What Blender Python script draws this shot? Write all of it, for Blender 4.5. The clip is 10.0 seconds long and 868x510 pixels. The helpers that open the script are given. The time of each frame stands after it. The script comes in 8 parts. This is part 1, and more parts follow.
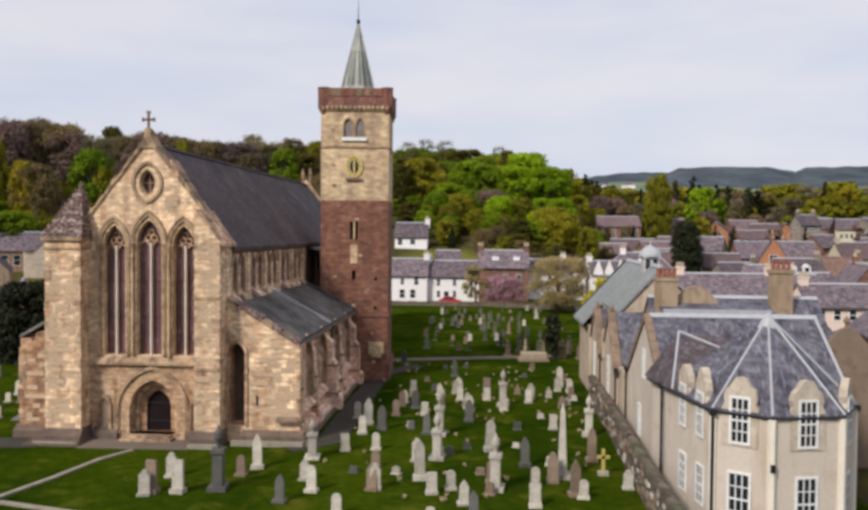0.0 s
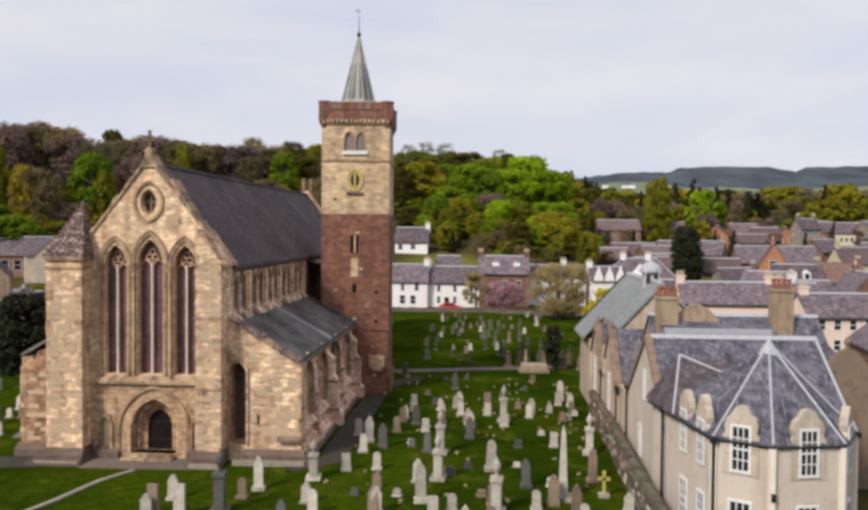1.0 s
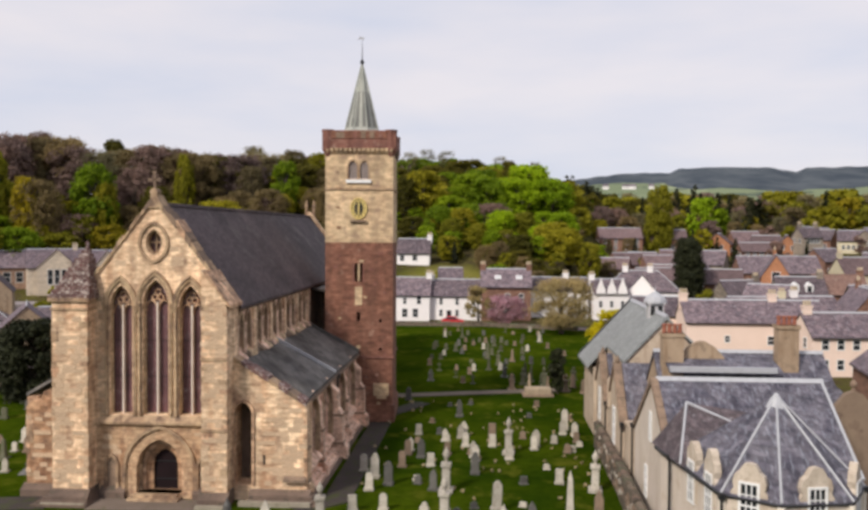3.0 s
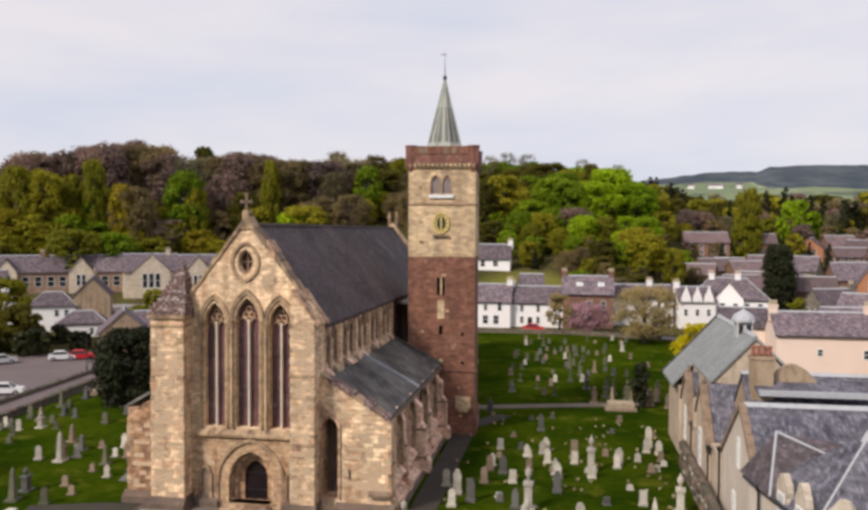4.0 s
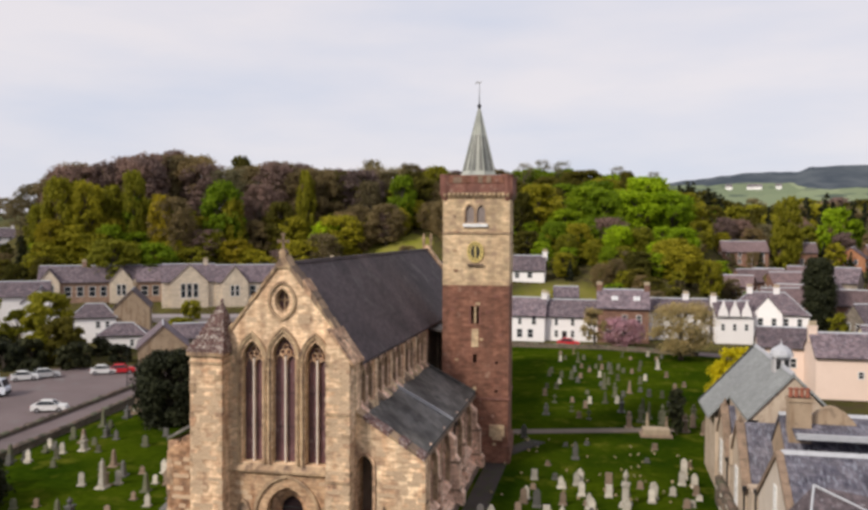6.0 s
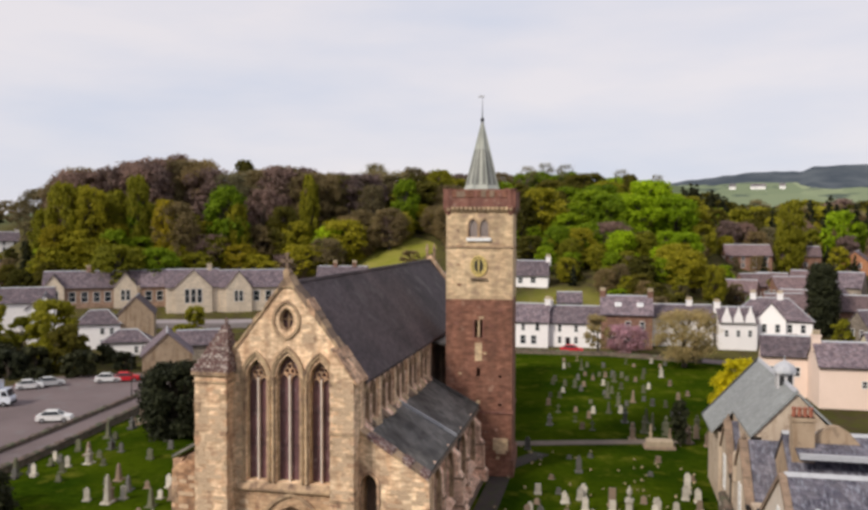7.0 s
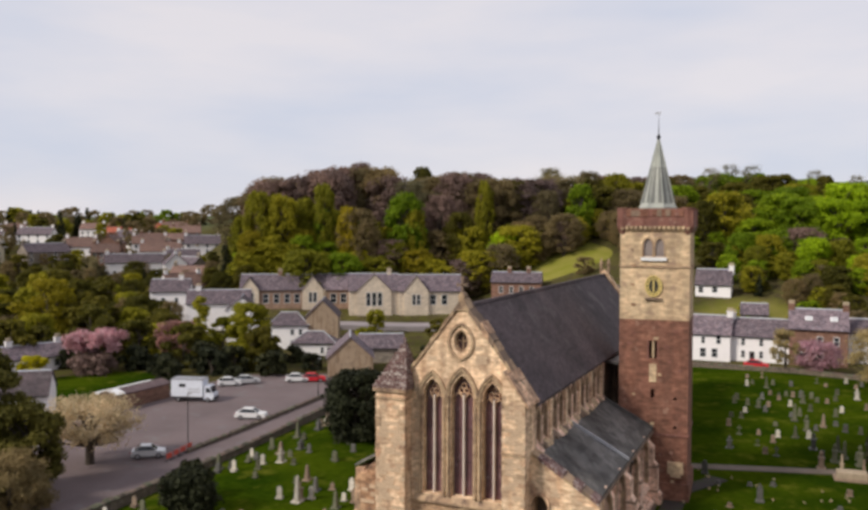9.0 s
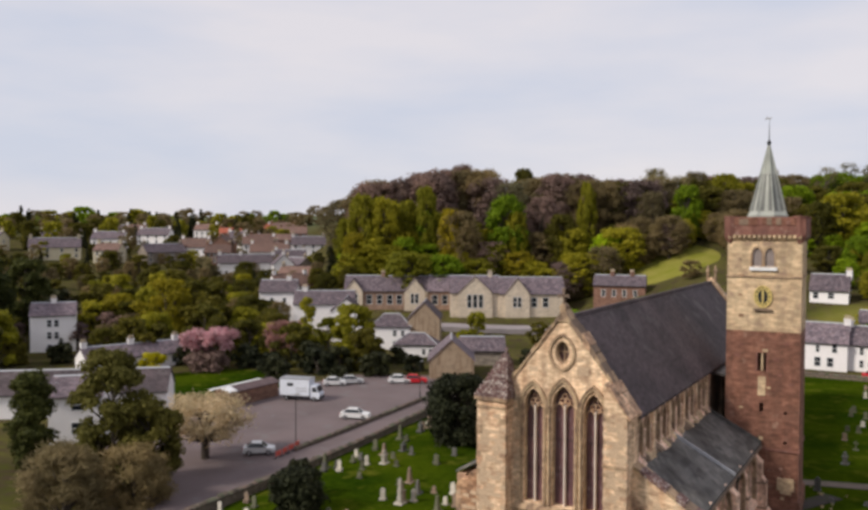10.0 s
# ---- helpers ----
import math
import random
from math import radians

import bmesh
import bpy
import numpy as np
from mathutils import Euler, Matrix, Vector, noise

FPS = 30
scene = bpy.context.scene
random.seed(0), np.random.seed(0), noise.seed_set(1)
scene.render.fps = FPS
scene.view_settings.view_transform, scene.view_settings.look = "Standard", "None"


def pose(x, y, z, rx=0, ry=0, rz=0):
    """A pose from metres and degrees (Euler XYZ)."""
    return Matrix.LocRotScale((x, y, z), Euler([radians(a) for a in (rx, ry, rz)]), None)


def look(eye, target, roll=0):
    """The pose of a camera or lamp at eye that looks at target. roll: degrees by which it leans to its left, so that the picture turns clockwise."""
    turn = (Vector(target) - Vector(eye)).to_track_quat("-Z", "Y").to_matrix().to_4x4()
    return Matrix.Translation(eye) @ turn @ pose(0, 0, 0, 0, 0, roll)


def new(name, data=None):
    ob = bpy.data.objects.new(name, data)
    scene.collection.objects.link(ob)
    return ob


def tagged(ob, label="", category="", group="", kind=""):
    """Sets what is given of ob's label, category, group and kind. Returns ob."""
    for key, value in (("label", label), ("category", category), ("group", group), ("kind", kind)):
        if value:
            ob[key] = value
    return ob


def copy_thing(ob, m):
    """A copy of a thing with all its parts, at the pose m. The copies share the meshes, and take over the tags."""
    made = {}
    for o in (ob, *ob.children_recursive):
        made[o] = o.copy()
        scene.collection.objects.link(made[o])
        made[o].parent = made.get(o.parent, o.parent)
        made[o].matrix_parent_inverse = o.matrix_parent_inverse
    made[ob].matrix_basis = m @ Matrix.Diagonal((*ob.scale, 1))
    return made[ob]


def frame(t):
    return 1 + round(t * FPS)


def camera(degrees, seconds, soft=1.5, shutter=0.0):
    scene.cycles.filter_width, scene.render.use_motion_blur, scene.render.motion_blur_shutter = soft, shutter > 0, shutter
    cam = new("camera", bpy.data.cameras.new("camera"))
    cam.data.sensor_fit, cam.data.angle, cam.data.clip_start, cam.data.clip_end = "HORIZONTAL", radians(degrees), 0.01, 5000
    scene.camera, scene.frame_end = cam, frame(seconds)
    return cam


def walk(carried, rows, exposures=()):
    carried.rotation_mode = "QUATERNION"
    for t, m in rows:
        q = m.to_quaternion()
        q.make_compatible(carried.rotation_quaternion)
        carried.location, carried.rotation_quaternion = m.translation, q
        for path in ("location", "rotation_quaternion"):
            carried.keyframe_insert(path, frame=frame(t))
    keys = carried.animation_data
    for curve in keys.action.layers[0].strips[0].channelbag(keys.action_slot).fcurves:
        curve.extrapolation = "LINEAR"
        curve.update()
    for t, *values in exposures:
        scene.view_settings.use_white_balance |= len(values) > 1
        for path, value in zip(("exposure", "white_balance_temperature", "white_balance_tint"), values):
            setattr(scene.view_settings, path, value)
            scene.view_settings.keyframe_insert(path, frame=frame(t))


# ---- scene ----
cam = camera(55.4, 10.0, soft=3.05)
PATH = [
    (0, (22.264, -52.946, 13.869), (22.134, -50.951, 13.813), 0.5),
    (0.5, (22.233, -52.975, 14.526), (22.103, -50.98, 14.469), 0.5),
    (1, (22.197, -52.968, 15.193), (22.067, -50.973, 15.135), 0.5),
    (1.5, (22.18, -53.055, 15.84), (22.049, -51.06, 15.782), 0.4),
    (2, (22.122, -53.068, 16.536), (21.992, -51.073, 16.478), 0.4),
    (2.2, (22.092, -53.086, 16.769), (21.963, -51.091, 16.711), 0.35),
    (3.3, (21.833, -52.888, 18.168), (21.698, -50.894, 18.111), 0.29),
    (3.5, (21.928, -53.062, 18.425), (21.748, -51.07, 18.369), 0.2),
    (4, (21.706, -53.454, 19.147), (21.383, -51.481, 19.088), 0.3),
    (4.2, (21.69, -53.575, 19.443), (21.316, -51.611, 19.383), 0.45),
    (4.5, (21.777, -53.724, 19.799), (21.376, -51.765, 19.741), 0.4),
    (5, (21.785, -53.738, 20.505), (21.381, -51.78, 20.447), 0.3),
    (5.5, (21.74, -53.715, 21.165), (21.336, -51.757, 21.106), 0.3),
    (7, (21.748, -53.872, 23.236), (21.336, -51.916, 23.175), 0.2),
    (7.2, (21.817, -53.924, 23.475), (21.395, -51.97, 23.414), 0.12),
    (7.5, (21.884, -54.11, 23.768), (21.421, -52.165, 23.708), 0.1),
    (8, (21.966, -54.388, 24.258), (21.384, -52.475, 24.198), 0.2),
    (8.5, (22.036, -54.794, 24.708), (21.341, -52.919, 24.646), 0.2),
    (9, (22.334, -55.217, 25.141), (21.522, -53.391, 25.076), 0.2),
    (9.5, (22.343, -55.585, 25.556), (21.424, -53.81, 25.49), 0.2),
    (10, (22.661, -56.023, 26.021), (21.633, -54.309, 25.953), 0.2),
]
walk(cam, [(t, look(eye, target, roll)) for t, eye, target, roll in PATH], [(0, -0.05, 6350, 10), (2, 0.01, 6500, 11), (3.5, 0.02, 6600, 12), (7.5, 0.0, 6620, 11), (10, -0.07, 6550, 11)])

# ---- world, sun ----
world = bpy.data.worlds.new("sky")
scene.world = world
world.use_nodes = True
wn, wl = world.node_tree.nodes, world.node_tree.links
wn.clear()
w_out = wn.new("ShaderNodeOutputWorld")
w_bg = wn.new("ShaderNodeBackground")
w_sky = wn.new("ShaderNodeTexSky")
w_sky.sky_type = "NISHITA"
w_sky.sun_disc = False
w_sky.sun_elevation, w_sky.sun_rotation = radians(38), radians(216)
w_dim = wn.new("ShaderNodeVectorMath")
w_dim.operation = "SCALE"
w_dim.inputs["Scale"].default_value = 0.10
w_tc = wn.new("ShaderNodeTexCoord")
w_map = wn.new("ShaderNodeMapping")
w_map.inputs["Scale"].default_value = (2.2, 2.2, 9.0)
w_n1 = wn.new("ShaderNodeTexNoise")
w_n1.inputs["Scale"].default_value, w_n1.inputs["Detail"].default_value, w_n1.inputs["Roughness"].default_value = 1.1, 5, 0.5
w_r1 = wn.new("ShaderNodeValToRGB")
w_r1.color_ramp.elements[0].position, w_r1.color_ramp.elements[0].color = 0.34, (0.67, 0.71, 0.83, 1)
w_r1.color_ramp.elements[1].position, w_r1.color_ramp.elements[1].color = 0.64, (0.845, 0.815, 0.855, 1)
w_mix = wn.new("ShaderNodeMix")
w_mix.data_type = "RGBA"
w_mix.inputs["Factor"].default_value = 0.90
wl.new(w_tc.outputs["Generated"], w_map.inputs["Vector"])
wl.new(w_map.outputs["Vector"], w_n1.inputs["Vector"])
wl.new(w_n1.outputs["Fac"], w_r1.inputs["Fac"])
wl.new(w_sky.outputs["Color"], w_dim.inputs[0])
wl.new(w_dim.outputs[0], w_mix.inputs["A"])
wl.new(w_r1.outputs["Color"], w_mix.inputs["B"])
wl.new(w_mix.outputs["Result"], w_bg.inputs["Color"])
wl.new(w_bg.outputs["Background"], w_out.inputs["Surface"])
w_bg.inputs["Strength"].default_value = 1.0

sun = new("sun", bpy.data.lights.new("sun", "SUN"))
sun.data.energy, sun.data.angle, sun.data.color = 3.6, radians(11), (1.0, 0.93, 0.82)
sun.matrix_world = look((-33, -45, 43), (0, 0, 0))

# ---- materials ----
def mixer(nodes, links, fac, a, b, kind="MIX"):
    m = nodes.new("ShaderNodeMix")
    m.data_type, m.blend_type = "RGBA", kind
    for socket, value in (("Factor", fac), ("A", a), ("B", b)):
        if isinstance(value, (float, int, tuple)):
            m.inputs[socket].default_value = value if not isinstance(value, tuple) else (*value, 1)
        else:
            links.new(value, m.inputs[socket])
    return m.outputs["Result"]


def ramp(nodes, links, fac, lo, hi):
    r = nodes.new("ShaderNodeMapRange")
    r.inputs["From Min"].default_value, r.inputs["From Max"].default_value = lo, hi
    links.new(fac, r.inputs["Value"])
    return r.outputs["Result"]


def noise_of(nodes, links, vec, scale, detail=4, rough=0.55):
    n = nodes.new("ShaderNodeTexNoise")
    n.inputs["Scale"].default_value, n.inputs["Detail"].default_value, n.inputs["Roughness"].default_value = scale, detail, rough
    links.new(vec, n.inputs["Vector"])
    return n.outputs["Fac"]


def stretched(nodes, links, vec, s):
    m = nodes.new("ShaderNodeMapping")
    m.inputs["Scale"].default_value = s
    links.new(vec, m.inputs["Vector"])
    return m.outputs["Vector"]


def surface(name, a, b, big=0.25, small=3.0, rough=0.85, bump=0.3, dirt_or_glint=None, dirt_or_glint_amount=0.5, courses=None, streaks=None, vary=0.0, metal=0.0, stain=None, rust=None, joint=0.75, spec=0.3, blotch=0.5, soft=0.0, bedding=0.0, drip=None):
    """A surface in two tones with patches (big) and grain (small), if wanted with stone courses (length, height),
    streaks down the slope, and a tone for dirt, on glass for painted glints."""
    m = bpy.data.materials.new(name)
    m.use_nodes = True
    n, l = m.node_tree.nodes, m.node_tree.links
    bsdf = n["Principled BSDF"]
    bsdf.inputs["Roughness"].default_value, bsdf.inputs["Metallic"].default_value = rough, metal
    bsdf.inputs["Specular IOR Level"].default_value = spec
    tc = n.new("ShaderNodeTexCoord").outputs["Object"]
    n_big, n_small = noise_of(n, l, tc, big, 3), noise_of(n, l, tc, small, 5)
    col = mixer(n, l, ramp(n, l, n_big, 0.5 - blotch * 0.5, 0.5 + blotch * 0.5), a, b)
    col = mixer(n, l, ramp(n, l, n_small, 0.25, 0.75), col, mixer(n, l, 0.5, col, (0.75, 0.75, 0.75), "MULTIPLY"))
    height = n_small
    if bedding:
        bed = noise_of(n, l, stretched(n, l, tc, (1.5, 1.5, 3.6)), 1.0, 4, 0.6)
        tone = mixer(n, l, ramp(n, l, bed, 0.34, 0.66), (0.58, 0.49, 0.43), (1.26, 1.26, 1.22))
        col = mixer(n, l, bedding, col, mixer(n, l, 1.0, col, tone, "MULTIPLY"))
    if courses:
        sep = n.new("ShaderNodeSeparateXYZ")
        l.new(tc, sep.inputs[0])
        add = n.new("ShaderNodeMath")
        l.new(sep.outputs["X"], add.inputs[0]), l.new(sep.outputs["Y"], add.inputs[1])
        com = n.new("ShaderNodeCombineXYZ")
        l.new(add.outputs[0], com.inputs["X"]), l.new(sep.outputs["Z"], com.inputs["Y"])
        br = n.new("ShaderNodeTexBrick")
        br.inputs["Scale"].default_value, br.inputs["Brick Width"].default_value, br.inputs["Row Height"].default_value = 1.0, courses[0], courses[1]
        br.inputs["Mortar Size"].default_value, br.inputs["Mortar Smooth"].default_value = courses[1] * 0.045, 0.4
        br.inputs["Color1"].default_value, br.inputs["Color2"].default_value, br.inputs["Mortar"].default_value = (0.68 + 0.18 * soft, 0.66 + 0.18 * soft, 0.62 + 0.2 * soft, 1), (1.18 - 0.1 * soft, 1.14 - 0.08 * soft, 1.08 - 0.04 * soft, 1), (joint, joint, joint, 1)
        wave = n.new("ShaderNodeTexNoise")
        wave.inputs["Scale"].default_value = 0.9
        l.new(tc, wave.inputs["Vector"])
        bent = n.new("ShaderNodeVectorMath")
        bent.operation = "MULTIPLY_ADD"
        l.new(wave.outputs["Color"], bent.inputs[0])
        bent.inputs[1].default_value = (0.30 * courses[1], 0.55 * courses[1], 0)
        l.new(com.outputs[0], bent.inputs[2])
        l.new(bent.outputs[0], br.inputs["Vector"])
        col = mixer(n, l, 1.0, col, br.outputs["Color"], "MULTIPLY")
        bw = n.new("ShaderNodeMath")
        bw.operation = "MULTIPLY_ADD"
        l.new(br.outputs["Fac"], bw.inputs[0])
        bw.inputs[1].default_value = -0.8
        l.new(n_small, bw.inputs[2])
        height = bw.outputs[0]
    if streaks:
        sv = stretched(n, l, tc, streaks)
        col = mixer(n, l, ramp(n, l, noise_of(n, l, sv, 1.0, 4), 0.35, 0.7), col, mixer(n, l, 1.0, col, (1.55, 1.5, 1.45), "MULTIPLY"))
    if rust:
        col = mixer(n, l, ramp(n, l, noise_of(n, l, tc, 0.42, 5, 0.6), 0.54, 0.70), col, mixer(n, l, 0.6, col, rust))
    if stain:
        runs = noise_of(n, l, stretched(n, l, tc, (0.9, 0.9, 0.16)), 1.3, 6, 0.6)
        col = mixer(n, l, ramp(n, l, runs, 0.50, 0.72), col, mixer(n, l, 1.0, col, stain, "MULTIPLY"))
    if dirt_or_glint:
        col = mixer(n, l, ramp(n, l, noise_of(n, l, stretched(n, l, tc, drip) if drip else tc, big * 2.7, 6, 0.65), 0.68 - dirt_or_glint_amount * 0.3, 0.78 - dirt_or_glint_amount * 0.12), col, dirt_or_glint)
    if vary:
        rnd = n.new("ShaderNodeObjectInfo").outputs["Random"]
        col = mixer(n, l, rnd, mixer(n, l, 1.0, col, (1 - vary, 1 - vary, 1 - vary), "MULTIPLY"), mixer(n, l, 1.0, col, (1 + vary, 1 + vary, 1 + vary), "MULTIPLY"))
    l.new(col, bsdf.inputs["Base Color"])
    if bump:
        bp = n.new("ShaderNodeBump")
        bp.inputs["Strength"].default_value, bp.inputs["Distance"].default_value = bump, 0.05
        l.new(height, bp.inputs["Height"])
        l.new(bp.outputs["Normal"], bsdf.inputs["Normal"])
    return m


def plain(name, color, rough=0.5, metal=0.0, spec=0.5):
    m = bpy.data.materials.new(name)
    m.use_nodes = True
    n, l = m.node_tree.nodes, m.node_tree.links
    bsdf = n["Principled BSDF"]
    tc = n.new("ShaderNodeTexCoord").outputs["Object"]
    col = mixer(n, l, ramp(n, l, noise_of(n, l, tc, 4.0, 5), 0.3, 0.7), color, tuple(c * 0.8 for c in color))
    l.new(col, bsdf.inputs["Base Color"])
    bsdf.inputs["Roughness"].default_value, bsdf.inputs["Metallic"].default_value, bsdf.inputs["Specular IOR Level"].default_value = rough, metal, spec
    return m


def foliage(name, a, b, thin=0.5):
    m = bpy.data.materials.new(name)
    m.use_nodes = True
    n, l = m.node_tree.nodes, m.node_tree.links
    bsdf = n["Principled BSDF"]
    geo = n.new("ShaderNodeNewGeometry")
    rnd = n.new("ShaderNodeObjectInfo").outputs["Random"]
    tc = n.new("ShaderNodeTexCoord").outputs["Object"]
    col = mixer(n, l, geo.outputs["Random Per Island"], a, b)
    col = mixer(n, l, ramp(n, l, noise_of(n, l, tc, 0.35, 2), 0.35, 0.65), mixer(n, l, 1.0, col, (0.6, 0.62, 0.6), "MULTIPLY"), col)
    col = mixer(n, l, rnd, mixer(n, l, 1.0, col, (0.72, 0.75, 0.8), "MULTIPLY"), mixer(n, l, 1.0, col, (1.3, 1.2, 1.1), "MULTIPLY"))
    l.new(col, bsdf.inputs["Base Color"])
    bsdf.inputs["Roughness"].default_value, bsdf.inputs["Specular IOR Level"].default_value = 0.7, 0.15
    tr = n.new("ShaderNodeBsdfTranslucent")
    l.new(col, tr.inputs["Color"])
    mx = n.new("ShaderNodeMixShader")
    mx.inputs["Fac"].default_value = thin
    l.new(bsdf.outputs[0], mx.inputs[1]), l.new(tr.outputs[0], mx.inputs[2])
    l.new(mx.outputs[0], n["Material Output"].inputs["Surface"])
    return m


STONE = surface("warm_sandstone", (0.72, 0.575, 0.415), (0.59, 0.445, 0.315), 0.30, 2.5, 0.9, 0.8, (0.24, 0.145, 0.10), 0.62, (0.62, 0.31), (0.9, 0.9, 0.18), vary=0.05, stain=(0.70, 0.58, 0.52), rust=(0.50, 0.28, 0.17), soft=1.5, bedding=0.9)
STONE_PORTAL = surface("orange_weathered_sandstone", (0.66, 0.50, 0.35), (0.52, 0.35, 0.23), 0.6, 2.5, 0.9, 0.8, (0.20, 0.12, 0.085), 0.6, (0.62, 0.31), stain=(0.6, 0.48, 0.42), rust=(0.46, 0.25, 0.15), soft=0.6, bedding=0.9)
STONE_BASE = surface("dark_brown_stone", (0.19, 0.135, 0.105), (0.10, 0.072, 0.06), 0.7, 3.0, 0.95, 0.7, (0.06, 0.055, 0.04), 0.5)
ASHLAR = surface("single_ashlar_stone", (0.63, 0.49, 0.355), (0.49, 0.345, 0.235), 0.8, 4.0, 0.9, 0.7, (0.26, 0.17, 0.11), 0.4, vary=0.09, bedding=0.6)
STONE_RUST = surface("rusty_rubble_stone", (0.60, 0.40, 0.26), (0.40, 0.235, 0.15), 0.5, 2.5, 0.92, 1.0, (0.13, 0.08, 0.06), 0.7, (0.5, 0.24), stain=(0.6, 0.5, 0.46), joint=0.7, soft=0.6, bedding=0.9)
STONE_TRIM = surface("moulded_sandstone", (0.56, 0.41, 0.26), (0.36, 0.24, 0.155), 0.6, 3.5, 0.9, 0.6, (0.13, 0.085, 0.065), 0.8, stain=(0.5, 0.4, 0.36))
STONE_OLD = surface("stained_sandstone", (0.68, 0.48, 0.33), (0.42, 0.275, 0.19), 0.7, 3.0, 0.92, 0.7, (0.10, 0.07, 0.055), 0.75, None, (1.2, 1.2, 0.25), stain=(0.5, 0.4, 0.36), bedding=0.7)
STONE_LICHEN = surface("lichened_stone", (0.19, 0.105, 0.095), (0.09, 0.052, 0.05), 1.6, 4.0, 0.95, 0.9, (0.66, 0.60, 0.55), 0.55)
STONE_AISLE = surface("pinkish_weathered_sandstone", (0.84, 0.64, 0.52), (0.62, 0.43, 0.34), 0.8, 3.0, 0.92, 0.7, (0.15, 0.095, 0.075), 0.55, None, (1.2, 1.2, 0.3), stain=(0.55, 0.42, 0.38), bedding=0.7)
QUOIN_STONE = surface("pale_dressed_stone", (0.80, 0.72, 0.64), (0.68, 0.58, 0.50), 0.8, 4.0, 0.9, 0.3)
# weathered pieces, and the nave wall whose shade is painted in
STONE_DARK = surface("weathered_and_shade_stone", (0.30, 0.21, 0.15), (0.17, 0.12, 0.09), 0.8, 3.0, 0.95, 0.6, (0.10, 0.08, 0.06), 0.6)
STONE_RED = surface("red_sandstone", (0.235, 0.118, 0.085), (0.155, 0.076, 0.060), 0.35, 2.2, 0.9, 0.7, (0.36, 0.23, 0.17), 0.25, (0.55, 0.28), (1.1, 1.1, 0.2), bedding=0.6, soft=0.3)
STONE_RED_TRIM = surface("red_sandstone_trim", (0.30, 0.135, 0.10), (0.15, 0.072, 0.06), 0.8, 3.0, 0.9, 0.6, (0.36, 0.25, 0.20), 0.35, stain=(0.5, 0.45, 0.45))
STONE_PALE = surface("pale_sandstone", (0.57, 0.455, 0.31), (0.44, 0.335, 0.225), 0.4, 2.5, 0.9, 0.6, (0.30, 0.20, 0.15), 0.5, (0.55, 0.28), (1.0, 1.0, 0.4), soft=0.6, bedding=0.5)
SLATE = surface("nave_slate", (0.088, 0.069, 0.080), (0.040, 0.032, 0.038), 0.14, 2.0, 0.75, 0.4, (0.135, 0.115, 0.115), 0.4, (0.45, 0.22), (0.35, 0.35, 0.05), joint=0.8)
LEAD = surface("lead_and_slate", (0.135, 0.134, 0.136), (0.035, 0.034, 0.035), 0.3, 2.0, 0.7, 0.25, (0.028, 0.026, 0.025), 0.5, (0.6, 0.3), (0.6, 0.25, 0.2), joint=0.85, blotch=0.3)
SLATE_HOUSE = surface("blue_grey_slate", (0.155, 0.122, 0.145), (0.066, 0.053, 0.070), 1.1, 5.0, 0.7, 0.5, (0.28, 0.265, 0.30), 0.4, (0.4, 0.22), (3.0, 3.0, 0.5), vary=0.3, joint=0.55, blotch=0.35)
SLATE_BAY = surface("streaked_blue_slate", (0.128, 0.125, 0.162), (0.05, 0.049, 0.073), 1.3, 5.0, 0.7, 0.5, (0.235, 0.245, 0.295), 0.55, (0.36, 0.2), (4.0, 4.0, 0.6), joint=0.5, blotch=0.3, drip=(1.9, 0.5, 0.45))
SLATE_MOSS = surface("brown_mossy_slate", (0.118, 0.098, 0.115), (0.05, 0.042, 0.052), 1.2, 5.0, 0.8, 0.5, (0.30, 0.285, 0.31), 0.35, (0.36, 0.2), (4.0, 4.0, 0.6), joint=0.5)
SLATE_HALL = surface("blue_green_slate", (0.27, 0.29, 0.295), (0.22, 0.235, 0.245), 0.2, 4.0, 0.7, 0.25, (0.30, 0.315, 0.32), 0.3, (0.4, 0.22), joint=0.85, soft=0.8)
ROSE_ROOF = surface("purple_brown_slate", (0.185, 0.128, 0.138), (0.12, 0.085, 0.095), 0.5, 4.0, 0.8, 0.4, (0.24, 0.19, 0.20), 0.3, (0.35, 0.25), vary=0.25)
TILE_ROOF = surface("brown_tile_roof", (0.20, 0.12, 0.10), (0.14, 0.09, 0.08), 0.5, 4.0, 0.8, 0.4, (0.25, 0.18, 0.15), 0.3, (0.35, 0.25), vary=0.3)
RED_ROOF = surface("red_tile_roof", (0.42, 0.12, 0.07), (0.30, 0.09, 0.06), 0.5, 4.0, 0.8, 0.3, None, 0.3, (0.35, 0.25), vary=0.2)
SPIRE_LEAD = surface("spire_lead", (0.33, 0.345, 0.315), (0.21, 0.225, 0.205), 0.5, 3.0, 0.55, 0.2, (0.42, 0.42, 0.40), 0.3, None, (1.6, 1.6, 0.1))
SPIRE_DARK = surface("tarnished_spire_lead", (0.15, 0.155, 0.145), (0.10, 0.105, 0.10), 0.5, 3.0, 0.6, 0.2, (0.24, 0.25, 0.235), 0.3, None, (1.6, 1.6, 0.1))
LEAD_ROLL = plain("pale_lead_flashing", (0.42, 0.43, 0.46), 0.5)
HARL = surface("cream_harling", (0.63, 0.55, 0.475), (0.545, 0.47, 0.405), 0.3, 8.0, 0.95, 0.25, (0.44, 0.35, 0.27), 0.35, stain=(0.82, 0.78, 0.72))
